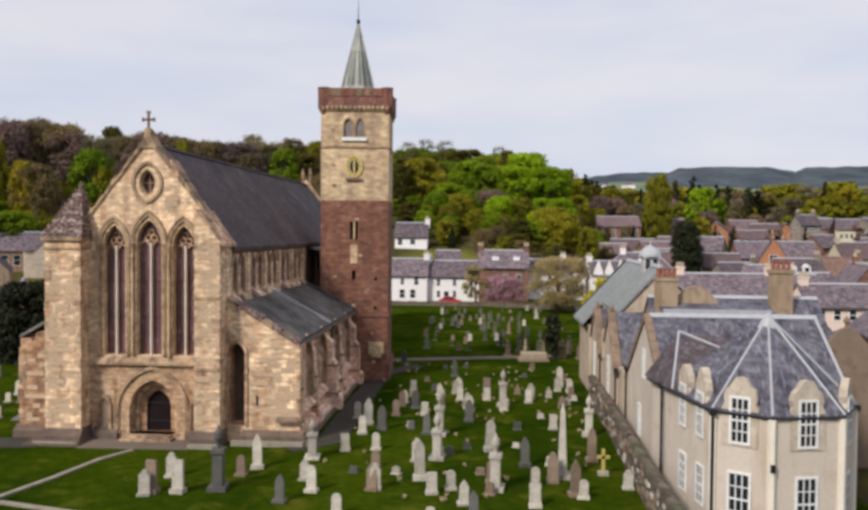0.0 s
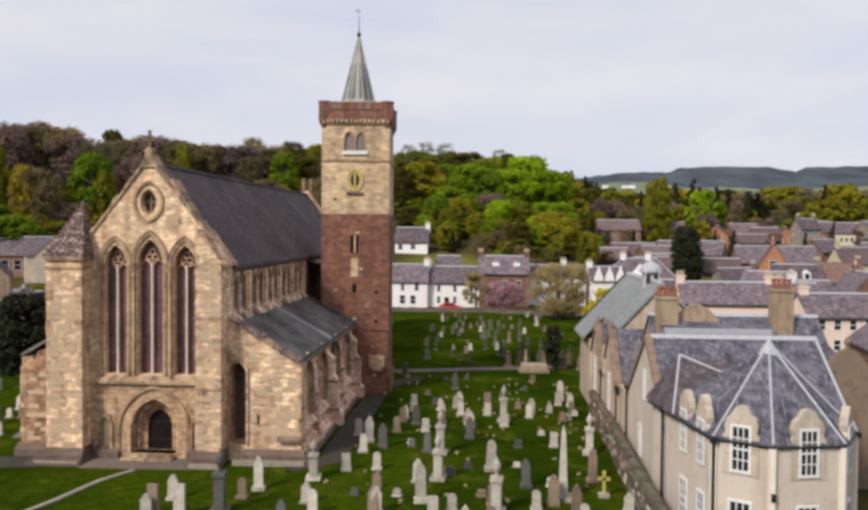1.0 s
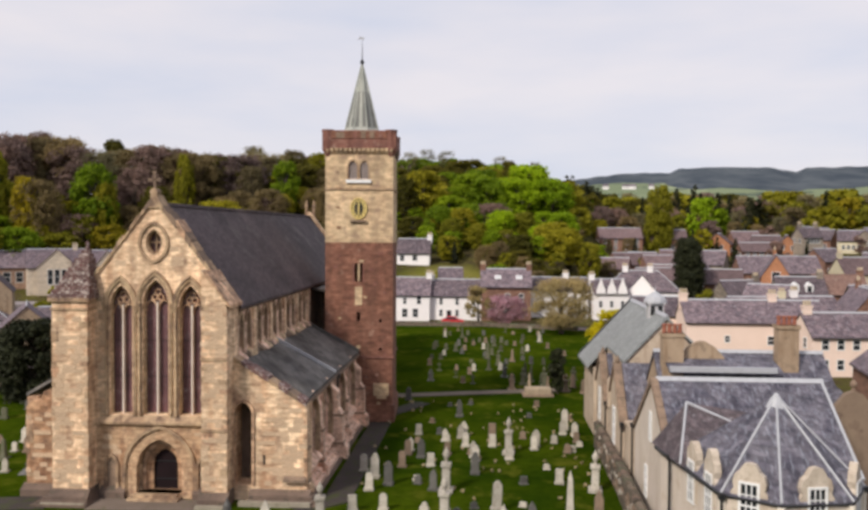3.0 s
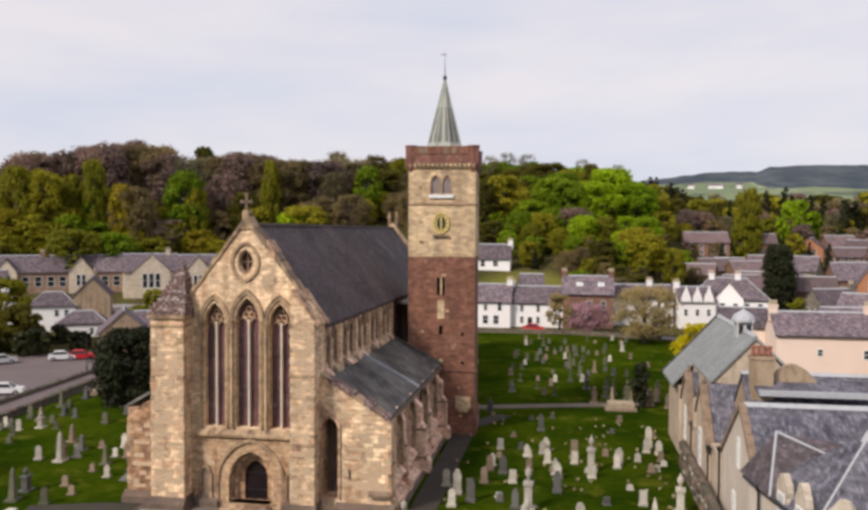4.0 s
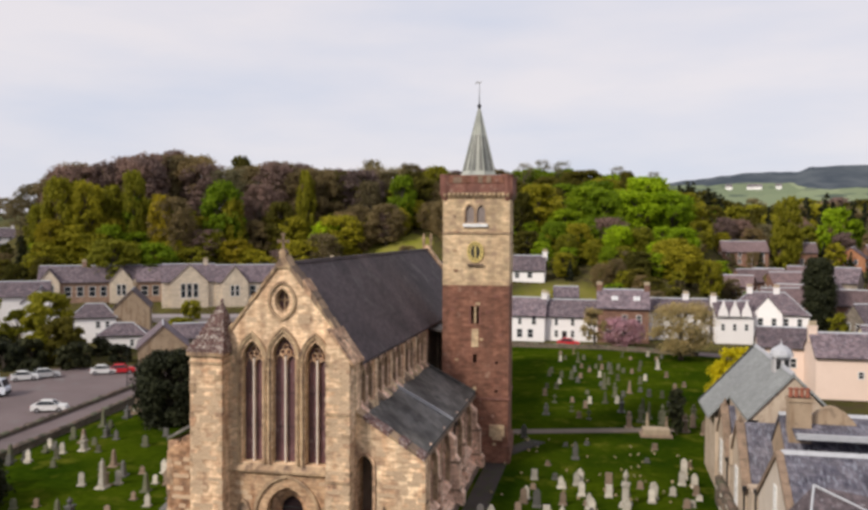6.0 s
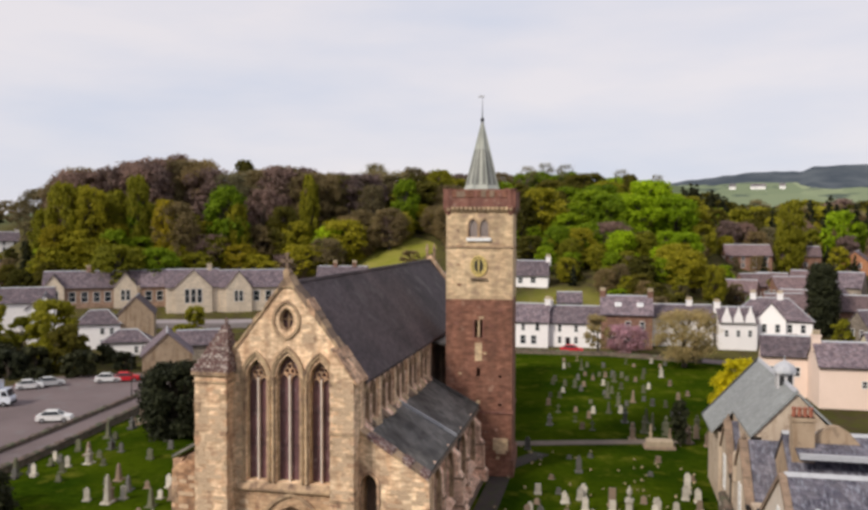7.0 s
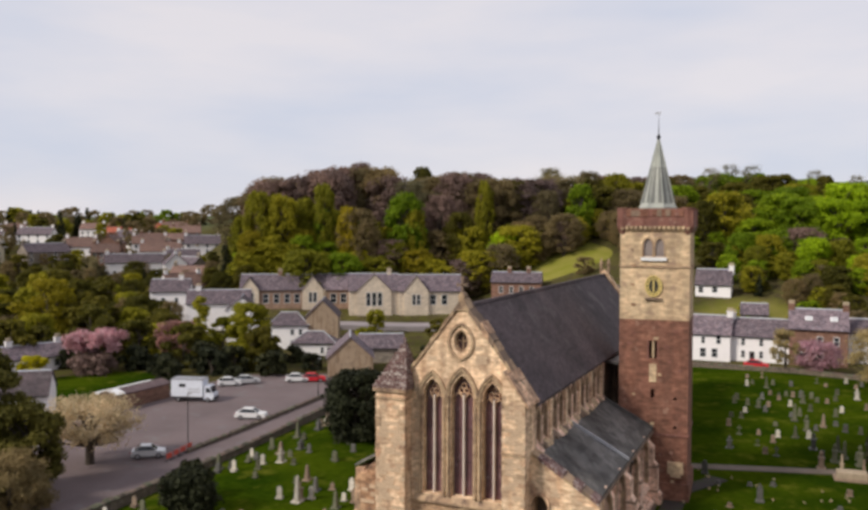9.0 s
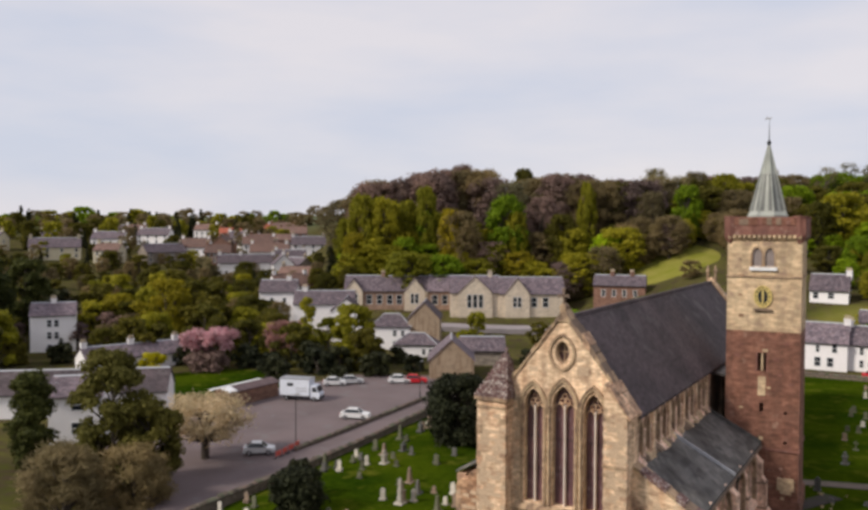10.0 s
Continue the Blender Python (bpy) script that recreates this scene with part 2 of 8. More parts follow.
HARL_TAN = surface("tan_harling", (0.42, 0.32, 0.225), (0.30, 0.215, 0.145), 0.5, 8.0, 0.95, 0.4, (0.17, 0.125, 0.09), 0.5, stain=(0.6, 0.52, 0.46))
HARL_BROWN = surface("brown_harling", (0.25, 0.185, 0.135), (0.18, 0.13, 0.095), 0.5, 8.0, 0.95, 0.4, (0.12, 0.08, 0.06), 0.4)
WHITE_WALL = surface("white_render", (0.88, 0.85, 0.845), (0.83, 0.80, 0.80), 0.4, 6.0, 0.9, 0.15, (0.55, 0.53, 0.50), 0.15, vary=0.06)
CREAM_WALL = surface("cream_render", (0.62, 0.56, 0.40), (0.54, 0.48, 0.34), 0.4, 6.0, 0.9, 0.2, (0.40, 0.35, 0.25), 0.25, vary=0.12)
GREY_WALL = surface("grey_stone_wall", (0.30, 0.26, 0.22), (0.22, 0.19, 0.165), 0.5, 5.0, 0.9, 0.4, (0.14, 0.12, 0.10), 0.3, (0.6, 0.3), vary=0.2)
PINK_WALL = surface("pink_render", (0.82, 0.65, 0.56), (0.76, 0.60, 0.51), 0.4, 6.0, 0.9, 0.15, (0.55, 0.38, 0.30), 0.15)
ORANGE_WALL = surface("orange_brick", (0.42, 0.20, 0.11), (0.34, 0.16, 0.09), 0.5, 6.0, 0.9, 0.3, None, 0.3, (0.23, 0.08), vary=0.15)
BROWN_WALL = surface("brown_stone_wall", (0.27, 0.15, 0.11), (0.20, 0.115, 0.09), 0.5, 5.0, 0.9, 0.4, None, 0.3, (0.6, 0.3), vary=0.15)
RUBBLE = surface("rubble_wall", (0.225, 0.18, 0.15), (0.095, 0.078, 0.068), 1.6, 4.0, 0.95, 1.0, (0.085, 0.085, 0.045), 0.65, (0.38, 0.2), vary=0.35)
GRAVE_PALE = surface("pale_gravestone", (0.56, 0.52, 0.46), (0.36, 0.325, 0.27), 1.5, 8.0, 0.9, 0.4, (0.20, 0.19, 0.13), 0.5, vary=0.3)
GRAVE_GREY = surface("grey_granite", (0.13, 0.124, 0.115), (0.08, 0.077, 0.072), 1.5, 12.0, 0.5, 0.2, (0.22, 0.22, 0.2), 0.3, vary=0.3)
GRAVE_MOSS = surface("mossy_gravestone", (0.13, 0.125, 0.085), (0.075, 0.08, 0.045), 1.5, 8.0, 0.95, 0.4, (0.22, 0.21, 0.17), 0.4, vary=0.3)
GRAVE_BROWN = surface("brown_gravestone", (0.28, 0.20, 0.145), (0.19, 0.14, 0.105), 1.5, 8.0, 0.9, 0.4, (0.14, 0.12, 0.09), 0.5, vary=0.25)
ASPHALT = surface("worn_asphalt", (0.165, 0.126, 0.127), (0.120, 0.091, 0.092), 0.15, 6.0, 0.92, 0.3, (0.15, 0.14, 0.14), 0.4)
GRAVEL = surface("gravel_path", (0.058, 0.044, 0.043), (0.036, 0.029, 0.026), 0.4, 8.0, 0.95, 0.4, (0.040, 0.050, 0.012), 0.7)
PATH_PALE = surface("pale_trodden_path", (0.205, 0.162, 0.135), (0.13, 0.102, 0.082), 0.4, 8.0, 0.95, 0.4, (0.08, 0.08, 0.03), 0.4)
# pale patches and upright streaks paint reflections into the glass colour
GLASS = surface("leaded_glass_painted_glints", (0.150, 0.078, 0.088), (0.080, 0.040, 0.047), 0.8, 6.0, 0.28, 0.25, (0.34, 0.27, 0.29), 0.33, None, (2.2, 2.2, 0.35), spec=0.6)
GLASS_BLUE = plain("house_window_glass", (0.02, 0.024, 0.03), 0.18, 0.0, 0.4)
PAINT_WHITE = plain("white_paint", (0.80, 0.80, 0.80), 0.5)
PAINT_BLACK = plain("black_iron_paint", (0.015, 0.015, 0.017), 0.45)
GILT = plain("gilding", (0.72, 0.56, 0.20), 0.4, 0.25)
WOOD_DARK = surface("dark_oak", (0.022, 0.013, 0.015), (0.012, 0.008, 0.009), 1.0, 6.0, 0.9, 0.3, spec=0.1)
TIMBER = surface("painted_louvre_timber", (0.36, 0.30, 0.28), (0.26, 0.215, 0.20), 1.0, 6.0, 0.7, 0.2)
TERRACOTTA = surface("terracotta", (0.34, 0.12, 0.075), (0.24, 0.09, 0.06), 2.0, 9.0, 0.85, 0.2)
BARK = surface("bark", (0.10, 0.08, 0.065), (0.06, 0.05, 0.04), 1.5, 8.0, 0.95, 0.6)
RUBBER = plain("tyre_rubber", (0.012, 0.012, 0.013), 0.8)
ALLOY = plain("wheel_alloy", (0.45, 0.45, 0.47), 0.35, 0.8)
CAR_WHITE = plain("white_car_paint", (0.80, 0.80, 0.80), 0.2, 0.0, 0.6)
TRUCK_WHITE = plain("blue_white_truck_paint", (0.72, 0.76, 0.84), 0.3, 0.0, 0.5)
CAR_SILVER = plain("silver_car_paint", (0.64, 0.65, 0.66), 0.25, 0.2, 0.6)
CAR_RED = plain("red_car_paint", (0.55, 0.02, 0.03), 0.45, 0.0, 0.3)
LAMP_GLASS = plain("headlight_glass", (0.6, 0.6, 0.6), 0.1, 0.0, 0.7)
TAIL_GLASS = plain("tail_light", (0.4, 0.02, 0.02), 0.2)
BARRIER = plain("red_barrier_plastic", (0.62, 0.10, 0.07), 0.5)
LEAF_LIME = foliage("lime_leaves", (0.26, 0.40, 0.010), (0.40, 0.56, 0.016))
LEAF_GREEN = foliage("green_leaves", (0.165, 0.265, 0.009), (0.29, 0.40, 0.016))
LEAF_DEEP = foliage("deep_olive_leaves", (0.09, 0.086, 0.013), (0.165, 0.15, 0.022))
LEAF_WISP = foliage("olive_willow_leaves", (0.155, 0.138, 0.026), (0.24, 0.21, 0.046), 0.4)
LEAF_GREY = foliage("grey_olive_leaves", (0.24, 0.205, 0.10), (0.36, 0.315, 0.17))
LEAF_OLIVE = foliage("olive_leaves", (0.255, 0.25, 0.016), (0.385, 0.36, 0.03))
LEAF_BROWN = foliage("brown_twigs", (0.195, 0.15, 0.07), (0.29, 0.225, 0.11), 0.42)
LEAF_PURPLE = foliage("purple_brown_twigs", (0.20, 0.135, 0.118), (0.30, 0.21, 0.185), 0.35)
LEAF_GOLD = foliage("golden_leaves", (0.30, 0.25, 0.014), (0.42, 0.35, 0.022))
LEAF_BUD = foliage("grey_olive_buds", (0.34, 0.275, 0.125), (0.48, 0.395, 0.20), 0.4)
LEAF_BARE = foliage("pale_bare_twigs", (0.20, 0.155, 0.07), (0.31, 0.24, 0.12), 0.3)
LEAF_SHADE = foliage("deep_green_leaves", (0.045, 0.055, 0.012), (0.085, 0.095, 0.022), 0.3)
LEAF_ROSE = foliage("faded_pink_blossom", (0.40, 0.20, 0.17), (0.55, 0.31, 0.27))
LEAF_DARK = foliage("conifer_needles", (0.020, 0.024, 0.010), (0.042, 0.046, 0.018), 0.1)
LEAF_PINK = foliage("cherry_blossom", (0.66, 0.33, 0.38), (0.84, 0.54, 0.58))
LEAF_CREAM = foliage("cream_blossom", (0.52, 0.42, 0.26), (0.76, 0.65, 0.46))
LEAF_YELLOW = foliage("yellow_blossom", (0.66, 0.56, 0.012), (0.82, 0.72, 0.02))

# ---- mesh tools ----
class Shape:
    """Vertices and faces of one mesh."""

    def __init__(self):
        self.v, self.f = [], []

    def add(self, verts, faces):
        k = len(self.v)
        self.v += [tuple(p) for p in verts]
        self.f += [tuple(i + k for i in q) for q in faces]
        return self

    def box(self, x0, x1, y0, y1, z0, z1):
        v = [(x, y, z) for z in (z0, z1) for y in (y0, y1) for x in (x0, x1)]
        return self.add(v, [(0, 2, 3, 1), (4, 5, 7, 6), (0, 1, 5, 4), (2, 6, 7, 3), (0, 4, 6, 2), (1, 3, 7, 5)])

    def prism(self, poly, axis, c0, c1):
        """A polygon drawn out from c0 to c1 along the axis; its points are the other two coordinates in order."""
        put = {"x": lambda c, a, b: (c, a, b), "y": lambda c, a, b: (a, c, b), "z": lambda c, a, b: (a, b, c)}[axis]
        n = len(poly)
        v = [put(c0, *p) for p in poly] + [put(c1, *p) for p in poly]
        return self.add(v, [tuple(range(n)), tuple(range(2 * n - 1, n - 1, -1))] + [(i, (i + 1) % n, n + (i + 1) % n, n + i) for i in range(n)])

    def tube(self, p0, p1, r0, r1=None, n=8):
        p0, p1 = Vector(p0), Vector(p1)
        r1 = r0 if r1 is None else r1
        d = (p1 - p0).normalized()
        a = d.orthogonal().normalized()
        b = d.cross(a)
        ring = [(math.cos(2 * math.pi * i / n), math.sin(2 * math.pi * i / n)) for i in range(n)]
        v = [p0 + (a * c + b * s) * r0 for c, s in ring] + [p1 + (a * c + b * s) * r1 for c, s in ring]
        return self.add(v, [(i, (i + 1) % n, n + (i + 1) % n, n + i) for i in range(n)] + [tuple(range(n - 1, -1, -1)), tuple(range(n, 2 * n))])

    def lathe(self, profile, n=12, cx=0.0, cy=0.0, turn=0.0):
        v = [(cx + r * math.cos(turn + 2 * math.pi * i / n), cy + r * math.sin(turn + 2 * math.pi * i / n), z) for r, z in profile for i in range(n)]
        f = [(k * n + i, k * n + (i + 1) % n, (k + 1) * n + (i + 1) % n, (k + 1) * n + i) for k in range(len(profile) - 1) for i in range(n)]
        return self.add(v, f + [tuple(range(n - 1, -1, -1)), tuple(range((len(profile) - 1) * n, len(profile) * n))])

    def sweep(self, pts, axis, c0, c1, half):
        """A square-edged moulding along a line of points in the plane across the axis, from c0 to c1 deep."""
        put = {"x": lambda c, a, b: (c, a, b), "y": lambda c, a, b: (a, c, b), "z": lambda c, a, b: (a, b, c)}[axis]
        n, v, f = len(pts), [], []
        for i, (a, b) in enumerate(pts):
            (pa, pb), (qa, qb) = pts[max(i - 1, 0)], pts[min(i + 1, n - 1)]
            ln = math.hypot(qa - pa, qb - pb) or 1
            na, nb = -(qb - pb) / ln * half, (qa - pa) / ln * half
            v += [put(c0, a - na, b - nb), put(c0, a + na, b + nb), put(c1, a + na, b + nb), put(c1, a - na, b - nb)]
        for i in range(n - 1):
            f += [(4 * i + j, 4 * i + (j + 1) % 4, 4 * i + 4 + (j + 1) % 4, 4 * i + 4 + j) for j in range(4)]
        return self.add(v, f + [(3, 2, 1, 0), (4 * n - 4, 4 * n - 3, 4 * n - 2, 4 * n - 1)])

    def slab(self, axis, c0, c1, u0, u1, z0, top, holes=(), steps=()):
        """A wall from u0 to u1 with its top a function of u, c0 to c1 deep, and holes (centre, half width, low(u), high(u)) right through it."""
        put = (lambda c, u, z: (c, u, z)) if axis == "x" else (lambda c, u, z: (u, c, z))
        us = {u0, u1, *steps}
        for c, w, _, _ in holes:
            us |= {c - w + 2 * w * i / 14 for i in range(15)}
        us = sorted(u for u in us if u0 - 1e-6 <= u <= u1 + 1e-6)
        us = [u for i, u in enumerate(us) if i == 0 or u - us[i - 1] > 1e-4]
        for a, b in zip(us, us[1:]):
            mid, runs, lo = (a + b) / 2, [], (z0, z0)
            for c, w, low, high in sorted((h for h in holes if abs(mid - h[0]) < h[1]), key=lambda h: h[2](h[0])):
                runs.append((lo, (low(a), low(b))))
                lo = (high(a), high(b))
            runs.append((lo, (top(a), top(b))))
            for (la, lb), (ha, hb) in runs:
                v = [put(c, u, z) for c in (c0, c1) for u, z in ((a, la), (b, lb), (b, hb), (a, ha))]
                self.add(v, [(0, 1, 2, 3), (7, 6, 5, 4), (0, 4, 5, 1), (3, 2, 6, 7)])
        for u in (u0, u1):
            self.add([put(c0, u, z0), put(c1, u, z0), put(c1, u, top(u)), put(c0, u, top(u))], [(0, 1, 2, 3)])
        for c, w, low, high in holes:
            for u in (c - w, c + w):
                if high(u) - low(u) > 0.02:
                    self.add([put(c0, u, low(u)), put(c1, u, low(u)), put(c1, u, high(u)), put(c0, u, high(u))], [(0, 1, 2, 3)])
        return self

    def moved(self, m):
        self.v = [tuple(m @ Vector(p)) for p in self.v]
        return self


def mesh_of(name, shape, material, smooth=False):
    me = bpy.data.meshes.new(name)
    me.from_pydata(shape.v, [], shape.f)
    bm = bmesh.new()
    bm.from_mesh(me)
    bmesh.ops.remove_doubles(bm, verts=bm.verts, dist=1e-4)
    bmesh.ops.recalc_face_normals(bm, faces=bm.faces)
    bm.to_mesh(me)
    bm.free()
    me.materials.append(material)
    if smooth:
        me.polygons.foreach_set("use_smooth", [True] * len(me.polygons))
    return me


def part(name, shape, material, parent, label="", smooth=False):
    ob = new(name, mesh_of(name, shape, material, smooth))
    ob.parent = parent
    return tagged(ob, label)


def thing(name, m, label, category, group="", kind=""):
    ob = new(name)
    ob.empty_display_size = 0.3
    ob.matrix_world = m
    return tagged(ob, label, category, group, kind)


def fixed(name, shape, material, label, category, smooth=False):
    """A piece of the setting."""
    return tagged(new(name, mesh_of(name, shape, material, smooth)), label, category, kind="structure")


def pointed(c, w, zs, radius):
    """The head of a pointed arch of half width w that springs at zs."""
    return lambda u: zs + math.sqrt(max(radius**2 - (abs(u - c) + radius - w) ** 2, 0.0))


def arch_line(c, w, zb, zs, radius, n=10):
    """The line of a pointed arch with its two legs down to zb."""
    head = pointed(c, w, zs, radius)
    us = [c - w * math.cos(math.pi * i / (2 * n)) for i in range(n + 1)] + [c + w * math.sin(math.pi * i / (2 * n)) for i in range(1, n + 1)]
    return [(c - w, zb)] + [(u, head(u)) for u in us] + [(c + w, zb)]


def arch_fill(shape, axis, at, c, w, zb, zs, radius, thick=0.06):
    return shape.prism(arch_line(c, w, zb, zs, radius, 7), axis, at, at + thick)


def smooth_step(a, b, x):
    t = min(max((x - a) / (b - a), 0.0), 1.0)
    return t * t * (3 - 2 * t)

# ---- ground ----
MID = ([0, 168, 195, 227, 250, 290, 330, 600, 1500, 4600], [0, 0, 9.8, 16, 21, 29, 33, 36, 104, 130])
SCHOOL = ([0, 170, 190, 222, 235, 250, 270, 300, 600, 1500, 4600], [0, 0, 0.5, 3.0, 7, 15, 24, 29, 36, 50, 60])
TOWN = ([0, 185, 222, 300, 330, 420, 600, 900, 1500, 4600], [0, 0, 2.0, 7.5, 10, 17, 24, 31, 42, 60])
EAST = ([0, 170, 220, 255, 325, 500, 800, 1100, 1500, 4600], [0, 0, 5, 10.5, 15, 22, 34, 50, 70, 90])
SECTORS = [(-180, EAST), (-60, TOWN), (-40.5, TOWN), (-35.5, SCHOOL), (-22, SCHOOL), (-13, MID), (4, MID), (9, EAST), (180, EAST)]


def ground_z(x, y):
    d, az = math.hypot(x - 22, y + 54), math.degrees(math.atan2(x - 22, y + 54))
    for (a0, p0), (a1, p1) in zip(SECTORS, SECTORS[1:]):
        if a0 <= az <= a1:
            k = (az - a0) / (a1 - a0)
            z = (1 - k) * float(np.interp(d, *p0)) + k * float(np.interp(d, *p1))
            break
    z -= 1.8 * smooth_step(-31, -39, x) * (1 - smooth_step(185, 225, d))
    if d > 500:
        z += smooth_step(700, 1500, d) * 3 * noise.noise((az * 0.35, d * 0.0006, 3.0))
    return z


def spread(dense0, dense1, step, far):
    mid = list(np.arange(dense0, dense1 + 0.1, step))
    out, s = [], step
    lo, hi = [], []
    a, b = dense0, dense1
    while b < far:
        s *= 1.16
        a, b = a - s, b + s
        lo.append(a), hi.append(b)
    return lo[::-1] + mid + hi


gx, gy = spread(-240, 130, 5, 4300), spread(-60, 330, 5, 4300)
ground_shape = Shape()
ground_shape.v = [(x, y, ground_z(x, y)) for y in gy for x in gx]
nx = len(gx)
ground_shape.f = [(j * nx + i, j * nx + i + 1, (j + 1) * nx + i + 1, (j + 1) * nx + i) for j in range(len(gy) - 1) for i in range(nx - 1)]

m = bpy.data.materials.new("grass_and_fields")
m.use_nodes = True
n, l = m.node_tree.nodes, m.node_tree.links
pos = n.new("ShaderNodeNewGeometry").outputs["Position"]
sep = n.new("ShaderNodeSeparateXYZ")
l.new(pos, sep.inputs[0])
lawn = mixer(n, l, ramp(n, l, noise_of(n, l, pos, 0.09, 5), 0.38, 0.62), (0.018, 0.037, 0.002), (0.045, 0.067, 0.003))
lawn = mixer(n, l, ramp(n, l, noise_of(n, l, pos, 1.3, 5), 0.3, 0.7), lawn, mixer(n, l, 1.0, lawn, (0.6, 0.65, 0.6), "MULTIPLY"))
lawn = mixer(n, l, ramp(n, l, noise_of(n, l, pos, 0.3, 6, 0.7), 0.53, 0.70), lawn, (0.082, 0.088, 0.010))
rough = mixer(n, l, ramp(n, l, noise_of(n, l, pos, 0.05, 5), 0.4, 0.6), (0.05, 0.052, 0.015), (0.095, 0.088, 0.026))
rough = mixer(n, l, ramp(n, l, noise_of(n, l, pos, 0.5, 5), 0.4, 0.65), rough, (0.06, 0.045, 0.028))
# the distant woods tone is tinted blue-grey to stand in for haze
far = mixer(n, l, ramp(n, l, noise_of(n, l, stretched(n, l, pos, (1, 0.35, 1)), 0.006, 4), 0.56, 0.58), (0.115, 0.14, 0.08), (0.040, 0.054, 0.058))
dist = n.new("ShaderNodeVectorMath")
dist.operation = "LENGTH"
l.new(pos, dist.inputs[0])


def compare(a, b, op="LESS_THAN"):
    q = n.new("ShaderNodeMath")
    q.operation = op
    for i, value in enumerate((a, b)):
        if isinstance(value, (int, float)):
            q.inputs[i].default_value = value
        else:
            l.new(value, q.inputs[i])
    return q.outputs[0]


west = compare(compare(sep.outputs["X"], compare(sep.outputs["Y"], 0.115, "MULTIPLY"), "ADD"), -35.0, "GREATER_THAN")
yard = compare(compare(west, compare(sep.outputs["Y"], 102.0), "MULTIPLY"), compare(sep.outputs["X"], 42.0), "MULTIPLY")
away = n.new("ShaderNodeVectorMath")
away.operation = "DISTANCE"
l.new(pos, away.inputs[0])
away.inputs[1].default_value = (-86, 50, -2)
yard = compare(yard, compare(away.outputs["Value"], 13.0), "MAXIMUM")
hillfield = n.new("ShaderNodeVectorMath")
hillfield.operation = "DISTANCE"
l.new(pos, hillfield.inputs[0])
hillfield.inputs[1].default_value = (-42, 175, 18)
meadow = mixer(n, l, ramp(n, l, noise_of(n, l, pos, 0.2, 5), 0.35, 0.65), (0.16, 0.165, 0.025), (0.22, 0.20, 0.05))
rough = mixer(n, l, compare(hillfield.outputs["Value"], 16.0), rough, meadow)
terrace = n.new("ShaderNodeVectorMath")
terrace.operation = "DISTANCE"
l.new(pos, terrace.inputs[0])
terrace.inputs[1].default_value = (13, 130, 5)
rough = mixer(n, l, ramp(n, l, terrace.outputs["Value"], 14.0, 9.0), rough, mixer(n, l, 0.6, rough, meadow))
base = mixer(n, l, yard, rough, lawn)
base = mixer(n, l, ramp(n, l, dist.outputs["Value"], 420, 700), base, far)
l.new(base, n["Principled BSDF"].inputs["Base Color"])
n["Principled BSDF"].inputs["Roughness"].default_value, n["Principled BSDF"].inputs["Specular IOR Level"].default_value = 0.95, 0.0
bp = n.new("ShaderNodeBump")
bp.inputs["Strength"].default_value, bp.inputs["Distance"].default_value = 0.5, 0.15
l.new(noise_of(n, l, pos, 2.5, 5), bp.inputs["Height"])
l.new(bp.outputs["Normal"], n["Principled BSDF"].inputs["Normal"])
GRASS = m
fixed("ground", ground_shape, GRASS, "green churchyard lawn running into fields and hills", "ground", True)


# far hills: fields below, plantations along the tops, air haze mixed into both colours
m = bpy.data.materials.new("hazed_fields_and_plantations")
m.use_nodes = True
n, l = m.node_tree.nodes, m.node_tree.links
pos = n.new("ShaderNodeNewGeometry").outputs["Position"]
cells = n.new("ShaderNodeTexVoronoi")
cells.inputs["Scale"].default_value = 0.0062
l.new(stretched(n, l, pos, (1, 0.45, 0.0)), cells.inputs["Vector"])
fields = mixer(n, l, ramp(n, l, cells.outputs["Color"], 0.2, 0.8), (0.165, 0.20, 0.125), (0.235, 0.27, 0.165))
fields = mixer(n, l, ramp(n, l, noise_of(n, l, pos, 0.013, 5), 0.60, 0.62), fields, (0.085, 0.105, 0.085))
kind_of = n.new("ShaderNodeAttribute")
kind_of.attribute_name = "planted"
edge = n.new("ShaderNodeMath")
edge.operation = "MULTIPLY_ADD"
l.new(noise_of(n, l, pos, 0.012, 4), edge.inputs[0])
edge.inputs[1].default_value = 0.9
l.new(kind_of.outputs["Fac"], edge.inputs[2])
# bluer and paler than the trees themselves: haze painted in
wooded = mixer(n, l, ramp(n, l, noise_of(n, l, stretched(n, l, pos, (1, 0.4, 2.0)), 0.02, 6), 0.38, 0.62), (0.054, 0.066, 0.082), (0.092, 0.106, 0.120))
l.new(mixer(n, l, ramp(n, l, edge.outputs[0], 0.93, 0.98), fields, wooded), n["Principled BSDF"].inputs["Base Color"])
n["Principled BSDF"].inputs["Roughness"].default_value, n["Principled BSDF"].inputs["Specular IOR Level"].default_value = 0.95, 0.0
RIDGE = ([1, 3, 5.3, 7, 8.9, 12.1, 12.7, 15, 18.3, 19.8, 20.4, 24, 30, 40], [0.054, 0.057, 0.0630, 0.066, 0.0705, 0.0710, 0.0752, 0.0767, 0.0748, 0.0692, 0.0738, 0.0735, 0.074, 0.07])
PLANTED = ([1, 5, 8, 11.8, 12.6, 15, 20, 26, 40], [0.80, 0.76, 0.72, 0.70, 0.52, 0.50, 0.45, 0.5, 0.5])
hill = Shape()
